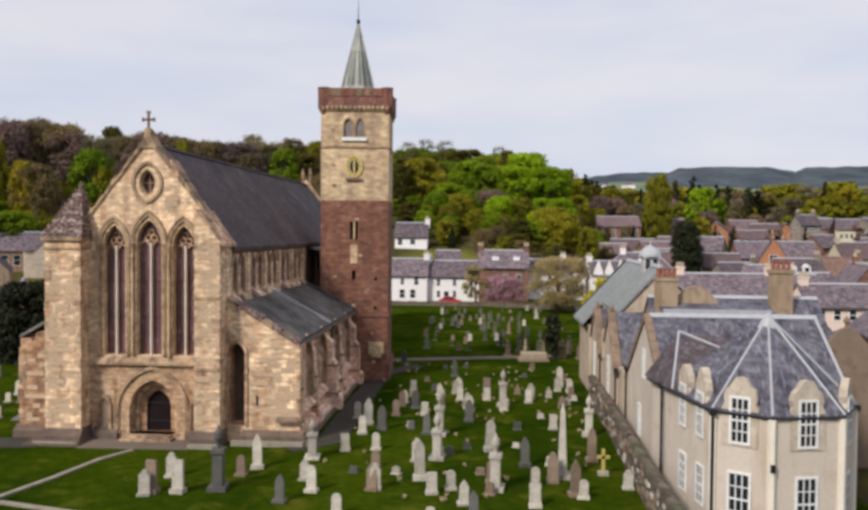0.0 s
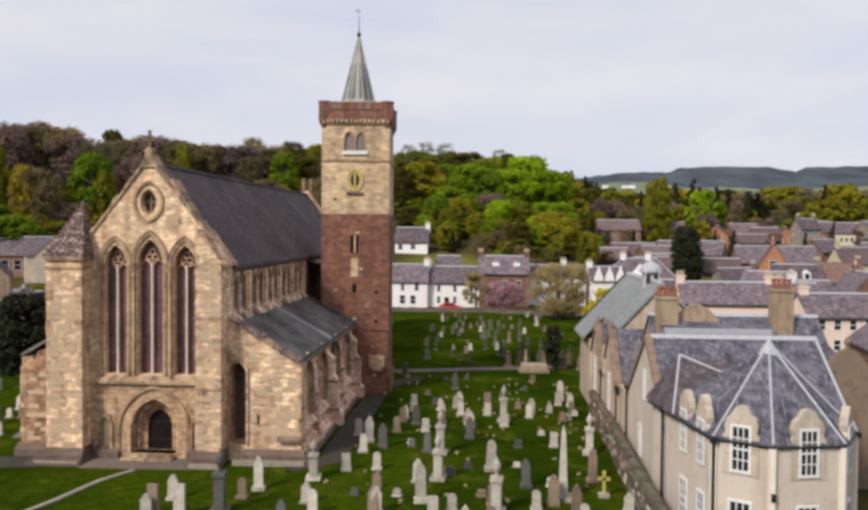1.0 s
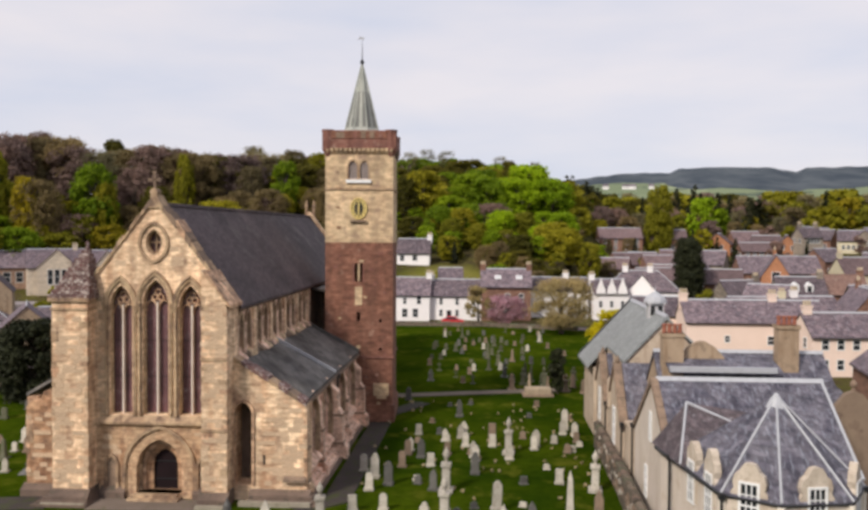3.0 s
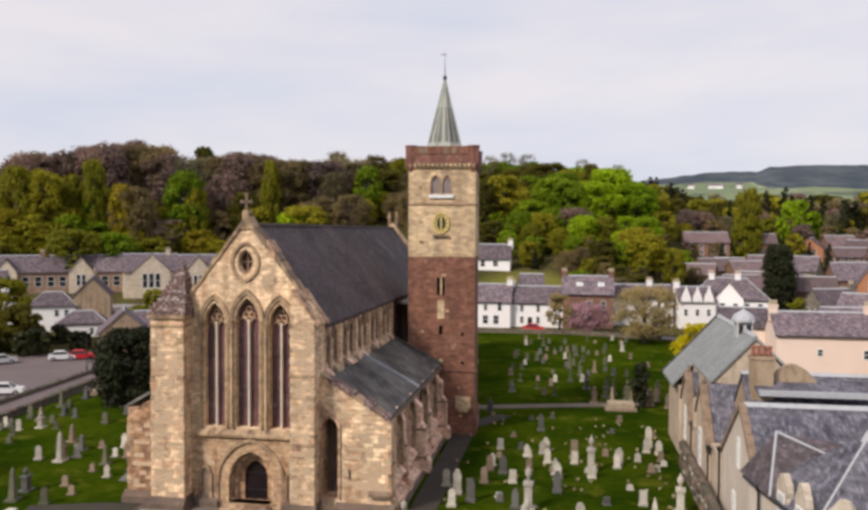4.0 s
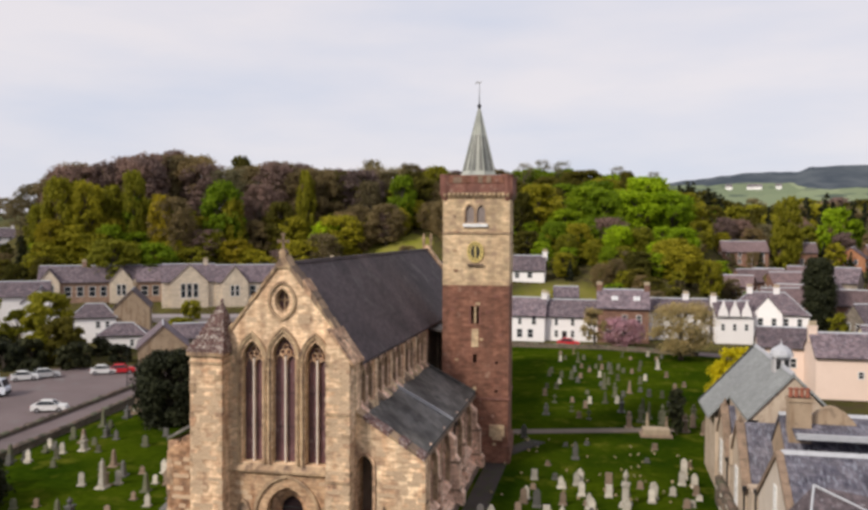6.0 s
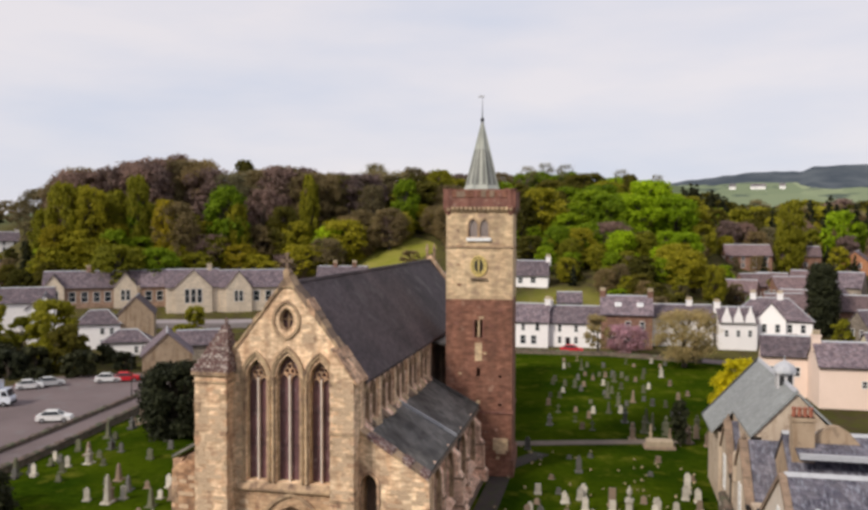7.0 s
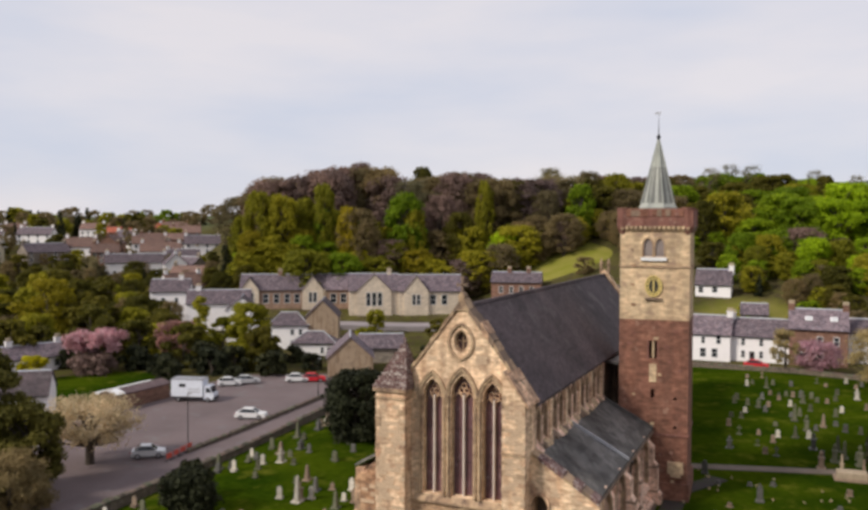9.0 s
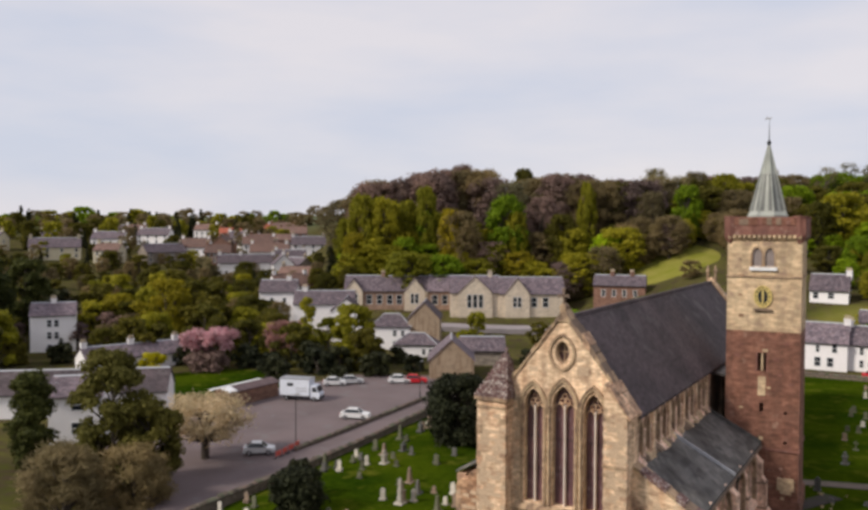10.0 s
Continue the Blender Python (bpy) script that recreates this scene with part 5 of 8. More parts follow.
for x, y in eave[1:5]:
    part("hip_roll", Shape().tube((x, y, 5.98), (APEX[0], APEX[1], APEX[2] + 0.02), 0.06, 0.06, 6), LEAD_ROLL, bay_roof)
part("apex_cap", Shape().lathe([(0.5, 9.42), (0.3, 9.78), (0.1, 10.05), (0.02, 10.12)], 10, *APEX[:2]), LEAD_ROLL, bay_roof)
for (ax, ay), (bx, by) in zip(eave[1:], eave[2:5]):
    part("gutter", Shape().tube((ax, ay, 5.85), (bx, by, 5.85), 0.06, n=6), PAINT_BLACK, house)
part("gutter", Shape().tube((31.2, -6.6, 5.85), (*eave[1], 5.85), 0.09, n=6), PAINT_BLACK, house)


def wallhead(cx, cy, turn, wide, top):
    """A dormer head of stone with scalloped shoulders over a sash window."""
    m = pose(cx, cy, 0, 0, 0, turn)
    h = wide / 2
    line = [(-h, 4.4), (h, 4.4), (h, 6.15), (h * 0.84, 6.3), (h * 0.92, 6.6), (h * 0.8, 6.95), (h * 0.55, 7.1), (h * 0.5, top - 0.3), (h * 0.3, top - 0.06), (0, top), (-h * 0.3, top - 0.06), (-h * 0.5, top - 0.3), (-h * 0.55, 7.1), (-h * 0.8, 6.95), (-h * 0.92, 6.6), (-h * 0.84, 6.3), (-h, 6.15)]
    part("dormer_head", Shape().prism(line, "y", -0.05, 0.3).moved(m), DORMER, house, "scalloped weathered cream dormer head")
    part("dormer_roof", Shape().prism([(-h * 0.85, 6.3), (h * 0.85, 6.3), (h * 0.4, top - 0.45), (-h * 0.4, top - 0.45)], "y", 0.25, 2.2).moved(m), SLATE_BAY, house)
    return m


def facet(i, k=0.5):
    (ax, ay), (bx, by) = OCT[i], OCT[i + 1]
    return ax + (bx - ax) * k, ay + (by - ay) * k, math.degrees(math.atan2(by - ay, bx - ax))


for i, k, wide in ((1, 0.46, 1.6), (2, 0.50, 1.6)):
    x, y, a = facet(i, k)
    m = wallhead(x, y, a, wide, 7.5)
    sash(house, m @ pose(0, -0.06, 4.6), 0.72, 1.95)
    sash(house, m @ pose(0, -0.02, 0.9), 0.85, 2.25)
x, y, a = facet(3, 0.5)
m = wallhead(x, y, a, 1.35, 7.4)
sash(house, m @ pose(0, -0.06, 4.5), 0.8, 1.95)
sash(house, m @ pose(0, -0.02, 1.0), 0.9, 2.0)
for k, z1 in ((0.55, 7.4), (0.82, 7.6)):
    x, y, a = facet(0, k)
    m = wallhead(x, y, a, 1.35, z1)
    sash(house, m @ pose(0, -0.06, 4.4), 0.6, 1.95)
    sash(house, m @ pose(0, -0.02, 1.2), 0.7, 1.7)
for x, y in OCT[1:5]:
    part("corner_quoin", Shape().tube((x, y, -0.2), (x, y, 5.8), 0.2, n=6), QUOIN, house, "pale painted corner strip")
downpipe(house, 32.5, -15.0, 0, 5.75), downpipe(house, 39.55, -13.3, 0, 5.75), downpipe(house, 31.55, -8.6, 0, 5.75)
part("wall_light", Shape().box(34.65, 34.85, -16.4, -16.15, 3.5, 3.85), PAINT_BLACK, house)
# low hipped link between bay and main block
link = Shape().add([(31.7, -10.6, 5.9), (31.15, -5.8, 5.9), (32.6, -7.7, 8.6), (36.0, -8.2, 8.2), (36.0, -10.6, 6.4), (36.0, -5.4, 6.3)], [(0, 2, 1), (0, 4, 3, 2), (1, 2, 3, 5), (0, 1, 5, 4), (3, 4, 5)])
part("link_roof", link, SLATE_MOSS, house, "small hipped slate roof")
part("link_roll", Shape().tube((32.6, -7.7, 8.63), (35.6, -8.9, 7.45), 0.08, n=6).tube((32.6, -7.7, 8.63), (31.7, -10.4, 5.98), 0.07, n=6), LEAD_ROLL, house)
part("link_wall", Shape().prism([(31.52, -7.0), (31.55, -5.0), (38, -5.0), (38, -7.0)], "z", -0.2, 5.85), HARL, house)
# main block: gable to the churchyard
G0, G1, GR = -8.0, 3.2, -2.5
part("main_wall", Shape().prism([(G0, -0.3), (G1, -0.3), (G1, 4.6), (GR, 8.75), (G0, 4.6)], "x", 31.8, 41.8), HARL, house, "cream harled gabled main block")
for y0, y1 in ((G0 - 0.3, GR), (G1 + 0.3, GR)):
    part("main_roof", Shape().prism([(y0, 4.55), (y0, 4.75), (GR, 8.98), (GR, 8.75)], "x", 32.1, 41.7), SLATE_BAY, house, "blue-grey slate main roof")
    for k in range(9):
        t0, t1 = k / 9, (k + 0.95) / 9
        ya, yb = y0 + (y1 - y0) * t0, y0 + (y1 - y0) * t1
        za, zb = 4.75 + 4.2 * t0, 4.75 + 4.2 * t1
        part("skew_stone", Shape().prism([(ya, za - 0.25), (yb, zb - 0.25), (yb, zb + 0.12), (ya, za + 0.12)], "x", 31.68, 32.1), STONE_DARK, house)
for y0 in (G0 - 0.3, G1 + 0.3):
    part("verge_roll", Shape().tube((41.7, y0, 4.8), (41.7, GR, 9.0), 0.09, n=6), LEAD_ROLL, house)
part("main_ridge", Shape().prism([(GR - 0.2, 8.88), (GR + 0.2, 8.88), (GR, 9.12)], "x", 32.0, 41.8), LEAD_ROLL, house)
sash(house, pose(31.78, -2.2, 5.2, 0, 0, -90), 0.5, 1.6, (2, 4))
sash(house, pose(31.78, -1.0, 1.4, 0, 0, -90), 0.6, 1.8, (2, 4))
sash(house, pose(31.78, -5.6, 2.2, 0, 0, -90), 0.5, 1.5, (2, 4))
downpipe(house, 31.65, 3.35, 0, 4.7)
# rear block parallel to it, with chimneys and a curved gable
part("rear_wall", Shape().prism([(2.9, -0.3), (10.0, -0.3), (10.0, 5.6), (6.0, 9.2), (2.9, 6.6)], "x", 33.6, 45.0), HARL_TAN, house)
part("rear_roof", Shape().prism([(3.0, 6.7), (3.0, 6.9), (6.0, 9.5), (10.3, 5.6), (10.3, 5.4), (6.0, 9.2)], "x", 33.5, 45.1), SLATE_BAY, house)
part("rear_ridge", Shape().prism([(5.8, 9.4), (6.2, 9.4), (6.0, 9.62)], "x", 33.5, 45.1), LEAD_ROLL, house)
part("flat_roof", Shape().prism([(2.9, 8.4), (5.9, 9.3), (5.9, 9.35), (2.9, 8.6)], "x", 34.0, 41.4), SLATE_BAY, house)
part("flat_ridge", Shape().box(34.0, 41.0, 2.8, 3.1, 8.5, 8.85), LEAD_ROLL, house)
part("curved_gable", Shape().prism([(35.0, 8.6), (38.4, 8.6), (38.1, 9.2), (37.5, 9.9), (36.9, 10.25), (36.6, 10.3), (36.3, 10.25), (35.7, 9.9), (35.2, 9.2)], "y", 4.9, 5.4), HARL_TAN, house, "tan shaped gable")
chimney(house, 33.8, 35.2, 4.2, 5.1, 7.5, 10.9, 4), chimney(house, 41.6, 43.0, 4.6, 5.5, 7.5, 11.5, 4)
wing = [(43.7 + a * 1.25, z - (0.9 if z > 1 else 0)) for a, z in ((-1.75, -0.3), (1.75, -0.3), (1.75, 6.5), (1.6, 7.2), (1.15, 8.0), (0.8, 8.5), (0.4, 9.1), (0, 9.3), (-0.4, 9.1), (-0.8, 8.5), (-1.15, 8.0), (-1.6, 7.2), (-1.75, 6.5))]
part("side_gable", Shape().prism(wing, "y", -2.4, -2.0), HARL_BROWN, house, "brown shaped gable of the side wing")
part("gable_finial", Shape().lathe([(0.14, 8.3), (0.1, 8.55), (0.2, 8.7), (0.2, 8.85), (0.05, 9.05)], 8, 43.7, -2.2), STONE_DARK, house)
part("side_wall", Shape().box(41.85, 45.8, -2.0, 3.0, -0.3, 5.6), HARL_BROWN, house)
part("wing_roof", Shape().prism([(41.5, 5.6), (46.0, 5.5), (43.7, 7.9)], "y", -2.0, 4.0), SLATE_BAY, house)
part("side_roof", Shape().prism([(44.0, 7.9), (44.4, 8.1), (48.0, 4.6), (47.8, 4.3)], "y", 2.8, 10.0), SLATE_BAY, house)

CUPOLA_PAINT = plain("grey_white_paint", (0.55, 0.54, 0.55), 0.6)
HARL_HALL = surface("pale_tan_harling", (0.56, 0.46, 0.36), (0.44, 0.35, 0.27), 0.5, 8.0, 0.95, 0.4, (0.26, 0.19, 0.14), 0.45, stain=(0.66, 0.58, 0.52))
hall = thing("church_hall", Matrix(), "stone church hall with green-grey slate roof and small gables", "hall")
for gy, half, top in ((9.6, 3.4, 7.75), (17.6, 3.2, 7.3)):
    part("hall_gable", Shape().prism([(gy - half, -0.3), (gy + half, -0.3), (gy + half, 3.9), (gy, top), (gy - half, 3.9)], "x", 31.4, 33.8), HARL_HALL, hall, "tan gable with a tall white window")
    for sgn in (-1, 1):
        part("gable_roof", Shape().prism([(gy + sgn * (half + 0.15), 3.85), (gy + sgn * (half + 0.15), 4.05), (gy, top + 0.25), (gy, top)], "x", 31.9, 38.0), SLATE_BAY, hall)
        for k in range(7):
            t0, t1 = k / 7, (k + 0.94) / 7
            ya, yb = gy + sgn * half * (1 - t0) * 1.05, gy + sgn * half * (1 - t1) * 1.05
            za, zb = 3.95 + (top - 3.75) * t0, 3.95 + (top - 3.75) * t1
            part("skew_stone", Shape().prism([(ya, za - 0.2), (yb, zb - 0.2), (yb, zb + 0.16), (ya, za + 0.16)], "x", 31.25, 31.85), STONE_DARK, hall)
    part("gable_finial", Shape().lathe([(0.12, top), (0.12, top + 0.25), (0.2, top + 0.35), (0.04, top + 0.8)], 8, 31.6, gy), STONE_DARK, hall)
    sash(hall, pose(31.38, gy, 2.0, 0, 0, -90), 0.9, 2.6, (2, 4), "gable_window")
downpipe(hall, 31.3, 13.6, 0, 4.0), downpipe(hall, 31.3, 5.6, 0, 4.2)
part("hall_wall", Shape().box(31.2, 40.6, 20.0, 27.3, -0.3, 5.8).box(31.6, 40.6, 4.0, 20.0, -0.3, 4.4), HARL_HALL, hall)
for xa, za, y0, y1 in ((30.6, 5.75, 20.4, 27.5), (32.35, 7.62, 11.5, 20.4), (41.2, 5.75, 11.5, 27.5)):
    part("hall_roof", Shape().prism([(xa, za), (xa, za + 0.2), (35.6, 11.35), (35.6, 11.1)], "y", y0, y1), SLATE_HALL, hall, "plain blue-green slate roof")
part("hall_flank", Shape().box(32.4, 33.2, 11.7, 20.4, 4.0, 7.7), HARL_HALL, hall)
part("hall_gable_end", Shape().prism([(31.2, 4.4), (40.6, 4.4), (40.6, 5.75), (35.6, 11.1), (31.2, 6.3)], "y", 27.0, 27.3), HARL_HALL, hall)
part("hall_gable_end", Shape().prism([(31.2, 4.2), (40.6, 4.2), (40.6, 5.75), (35.6, 11.1), (31.2, 6.3)], "y", 11.7, 12.0), HARL_HALL, hall)
part("verge_board", Shape().sweep([(30.6, 5.9), (35.6, 11.4)], "y", 27.3, 27.6, 0.1), PAINT_BLACK, hall)
part("hall_ridge", Shape().prism([(35.4, 11.25), (35.8, 11.25), (35.6, 11.5)], "y", 11.5, 27.5), LEAD_ROLL, hall)
cup = part("cupola", Shape().box(35.0, 36.2, 15.5, 16.7, 10.4, 12.1).box(34.9, 36.3, 15.4, 16.8, 11.9, 12.05), CUPOLA_PAINT, hall, "small white-boarded ventilator cupola")
part("cupola_roof", Shape().lathe([(0.95, 12.0), (0.92, 12.2), (0.75, 12.5), (0.4, 12.75), (0.1, 12.9), (0.05, 13.0), (0.02, 13.35)], 10, 35.6, 16.1), LEAD_ROLL, cup)
for k in (-0.3, 0.3):
    part("cupola_louvre", Shape().box(35.6 + k - 0.18, 35.6 + k + 0.18, 15.46, 15.5, 11.0, 11.8), PAINT_BLACK, cup)

rubble_line("churchyard_wall", [(30.6, -22), (30.7, -8), (31.0, 5), (31.0, 16)], 0.55, 1.9, "mossy rubble churchyard wall beside the house")
rubble_line("roadside_wall", [(-31, -22), (-35.0, 1), (-37.1, 21), (-40.6, 49)], 0.5, 1.0, "rubble wall between churchyard and road")
rubble_line("street_wall", [(-12, 101), (6, 101.6), (22, 102), (38, 97)], 0.5, 0.55, "low grey wall along the street")

# single rubble stones on the churchyard face of the wall beside the house
rng = random.Random(61)
rub = [mesh_of("rubble_stone", Shape().prism([(-0.5, 0.1), (-0.3, 0), (0.35, 0.02), (0.5, 0.2), (0.48, 0.8), (0.25, 1), (-0.4, 0.95), (-0.5, 0.7)], "y", 0, 1), mat) for mat in (RUBBLE, STONE_DARK, GRAVE_BROWN, GRAVE_PALE, RUBBLE)]
yard_wall = bpy.data.objects["churchyard_wall"]
for i in range(260):
    y = rng.uniform(-21.5, 15)
    x = float(np.interp(y, (-22, -8, 5, 16), (30.6, 30.7, 31.0, 31.0))) - 0.275
    ob = new("rubble_stone", rng.choice(rub))
    ob.parent = yard_wall
    ob.matrix_local = pose(x - rng.uniform(0.02, 0.09), y, rng.uniform(0.05, 1.6), rng.uniform(-6, 6), 0, 90) @ Matrix.Diagonal((rng.uniform(0.3, 0.7), -0.2, rng.uniform(0.16, 0.34), 1))

# ---- houses of the town ----
def town_house(name, x, y, turn, w, d, eaves, ridge, wall, roof, label, wins=(), stacks=(), hip=0.0, base=None, front=None, doors=(), group="", gable_wall=None):
    """A house with its ridge along its width, facing local -y. wins: (along, sill height, width, height, face), face f, l or r;
    stacks: chimneys along the ridge; hip: how far the ridge ends short of the walls; front: (along, half width, height) of a gable on the front."""
    z0 = ground_z(x, y) if base is None else base
    ob = thing(name, pose(x, y, z0, 0, 0, turn), label, "house", group)
    hw, hd = w / 2, d / 2
    pitch = (ridge - eaves) / hd
    if hip:
        part("wall", Shape().box(-hw, hw, -hd, hd, -2.5, eaves), wall, ob)
        o, r = 0.35, ridge
        lo = eaves - 0.35 * pitch + 0.12
        v = [(-hw - o, -hd - o, lo), (hw + o, -hd - o, lo), (hw + o, hd + o, lo), (-hw - o, hd + o, lo), (-hw + hip, 0, r), (hw - hip, 0, r)]
        v += [(a, b, c - 0.18) for a, b, c in v[:4]]
        part("roof", Shape().add(v, [(0, 1, 5, 4), (1, 2, 5), (2, 3, 4, 5), (3, 0, 4), (0, 6, 7, 1), (1, 7, 8, 2), (2, 8, 9, 3), (3, 9, 6, 0), (9, 8, 7, 6)]), roof, ob)
        for a, b in ((0, 4), (1, 5)):
            part("hip_roll", Shape().tube(v[a], v[b], 0.09, n=5), LEAD_ROLL, ob)
    else:
        part("wall", Shape().prism([(-hd, -2.5), (hd, -2.5), (hd, eaves), (0, ridge - 0.12), (-hd, eaves)], "x", -hw, hw), wall, ob)
        for s in (-1, 1):
            part("roof", Shape().prism([(s * (hd + 0.3), eaves - 0.3 * pitch), (s * (hd + 0.3), eaves - 0.3 * pitch + 0.2), (0, ridge + 0.1), (0, ridge - 0.1)], "x", -hw - 0.2, hw + 0.2), roof, ob)
    part("ridge", Shape().prism([(-0.16, ridge + 0.02), (0.16, ridge + 0.02), (0, ridge + 0.22)], "x", -hw + hip, hw - hip), TILE_ROOF if roof in (TILE_ROOF, RED_ROOF) else LEAD_ROLL, ob)
    part("gutter", Shape().tube((-hw, -hd - 0.36, eaves - 0.3 * pitch + 0.05), (hw, -hd - 0.36, eaves - 0.3 * pitch + 0.05), 0.07, n=6), PAINT_BLACK, ob)
    for c, g, top in [front] if isinstance(front, tuple) else front or []:
        part("front_gable", Shape().prism([(c - g, -2.0), (c + g, -2.0), (c + g, eaves), (c, top), (c - g, eaves)], "y", -hd - 0.6, 0), gable_wall or wall, ob)
        for s in (-1, 1):
            part("gable_roof", Shape().prism([(c + s * (g + 0.2), eaves - 0.25), (c + s * (g + 0.2), eaves - 0.05), (c, top + 0.22), (c, top)], "y", -hd - 0.8, 0), roof, ob)
    for u, zb, ww, hh, face in wins:
        m = {"f": pose(u, -hd - 0.01, zb), "g": pose(u, -hd - 0.61, zb), "l": pose(-hw - 0.01, u, zb, 0, 0, -90), "r": pose(hw + 0.01, u, zb, 0, 0, 90)}[face]
        fr = Shape().box(-ww / 2 - 0.09, ww / 2 + 0.09, -0.05, 0.05, -0.12, 0).box(-ww / 2 - 0.09, ww / 2 + 0.09, -0.05, 0.05, hh, hh + 0.09).box(-ww / 2 - 0.09, -ww / 2, -0.05, 0.05, 0, hh).box(ww / 2, ww / 2 + 0.09, -0.05, 0.05, 0, hh).box(-ww / 2, ww / 2, -0.045, 0.05, hh / 2 - 0.04, hh / 2 + 0.04)
        wo = part("window", fr.moved(m), PAINT_WHITE, ob)
        part("pane", Shape().box(-ww / 2, ww / 2, -0.02, 0.04, 0, hh).moved(m), GLASS_BLUE, wo)
    for u in doors:
        do = part("door", Shape().box(u - 0.45, u + 0.45, -hd - 0.06, -hd + 0.05, 0, 2.05), WOOD_DARK, ob)
        part("door_frame", Shape().sweep([(u - 0.5, 0), (u - 0.5, 2.1), (u + 0.5, 2.1), (u + 0.5, 0)], "y", -hd - 0.08, -hd, 0.06), PAINT_WHITE, do)
    for u in stacks:
        chimney(ob, u - 0.55, u + 0.55, -0.35, 0.35, ridge - 1.2, ridge + 1.0, 3, wall, CREAM_POT)
    return ob


CREAM_POT = plain("cream_chimney_pot", (0.55, 0.45, 0.32), 0.8)


def row(zs, us, ww=0.85, hh=1.35, face="f"):
    return [(u, z, ww, hh, face) for z in zs for u in us]


# row of white houses along the street
town_house("white_house", 6.6, 113, 0, 7.4, 6.5, 5.2, 8.4, WHITE_WALL, SLATE_HOUSE, "white rendered two-storey house with grey slate roof", [(-1.2, 3.4, 0.6, 1.2, "f"), (1.6, 3.4, 0.75, 1.5, "f"), (-1.2, 0.8, 1.0, 1.6, "f"), (0.9, 0.8, 1.0, 1.6, "f")], (3.4,), base=0, group="white houses along the street")
town_house("white_house", 15.4, 114.5, 0, 10.2, 6.5, 5.0, 8.0, WHITE_WALL, SLATE_HOUSE, "long white rendered cottage row with slate roof", row((3.2, 0.9), (-2.9, 0.3, 3.6), 0.6, 1.25), (-5.0,), base=0, doors=(-1.3,), group="white houses along the street")
red_house = town_house("red_stone_house", 25.4, 114.5, 0, 9.8, 7, 6.9, 10.2, BROWN_WALL, SLATE_HOUSE, "red sandstone house with arched upper windows", row((4.0,), (0.3, 3.0), 0.8, 1.5) + row((1.0,), (-3, 0.3, 3.0), 0.9, 1.5), (-4.6, 4.6), base=0)
for u in (-1.6, 2.6):
    pane = part("roof_window", Shape().box(u - 0.6, u + 0.6, -0.5, 0.5, -0.05, 0.1).moved(pose(0, -1.9, 8.62, 43)), PAINT_WHITE, red_house, "white-framed roof window")
    part("pane", Shape().box(u - 0.45, u + 0.45, -0.38, 0.38, 0.1, 0.13).moved(pose(0, -1.9, 8.62, 43)), CAR_SILVER, pane)
town_house("low_house", 36.2, 118, 0, 11.6, 6, 5.6, 7.9, WHITE_WALL, SLATE_HOUSE, "low white house with a grey slate roof", row((3.6,), (3.2, 4.6), 0.6, 1.1), (1.5,), base=0.5)
town_house("hill_cottage", 4.2, 143.5, 0, 7.6, 6, 2.6, 5.8, WHITE_WALL, SLATE_HOUSE, "white cottage with slate roof on the hillside", [(-2.6, 0.7, 1.0, 1.3, "f"), (0.4, 0.8, 1.1, 1.2, "f")], (3.7,), base=10.1)
town_house("stone_outhouse", 13.6, 128.0, 4, 5.2, 4.5, 2.6, 4.6, GREY_WALL, SLATE_HOUSE, "small grey stone outhouse on the terraced slope", row((0.9,), (-1.2, 1.2), 0.8, 1.0))
# white villa
town_house("white_villa", 53.5, 121, -8, 15.0, 8.5, 6.0, 9.8, WHITE_WALL, SLATE_HOUSE, "large white villa with hipped grey slate roof", row((3.6,), (3.4, 5.8), 0.8, 1.5) + row((3.6,), (-1.2, 1.2), 0.8, 1.5, "g"), (-3.2, 1.8), hip=4.0, base=0, front=(0.0, 2.7, 9.2))
villa_wing = town_house("white_villa", 46.2, 117, 6, 7.0, 6, 5.6, 8.2, WHITE_WALL, SLATE_HOUSE, "white villa wing with three small gables", row((2.8,), (-2.2, 0, 2.2), 0.6, 1.2), (-3.4,), base=0)
for u in (-2.2, 0.0, 2.2):
    part("gablet", Shape().prism([(u - 1.05, 5.2), (u + 1.05, 5.2), (u + 0.75, 6.6), (u + 0.3, 7.6), (u, 8.6), (u - 0.3, 7.6), (u - 0.75, 6.6)], "y", -3.3, -2.9), WHITE_WALL, villa_wing)
# pink house
pink = town_house("pink_house", 58.5, 65.5, 0, 19.0, 7, 5.6, 8.3, PINK_WALL, SLATE_HOUSE, "pale pink rendered house with slate roof", [(-4.0, 2.9, 0.6, 0.8, "f"), (1.8, 2.6, 0.8, 1.1, "f")], (-9.2, 3.0), base=0)
town_house("pink_house", 46.6, 72, -6, 6.4, 6, 5.6, 8.0, PINK_WALL, SLATE_HOUSE, "pink rendered wing with dark slate roof", row((2.8,), (-2.0, 1.4), 0.7, 1.2), base=0.2)
# town to the south-east, roof behind roof
rng = random.Random(11)
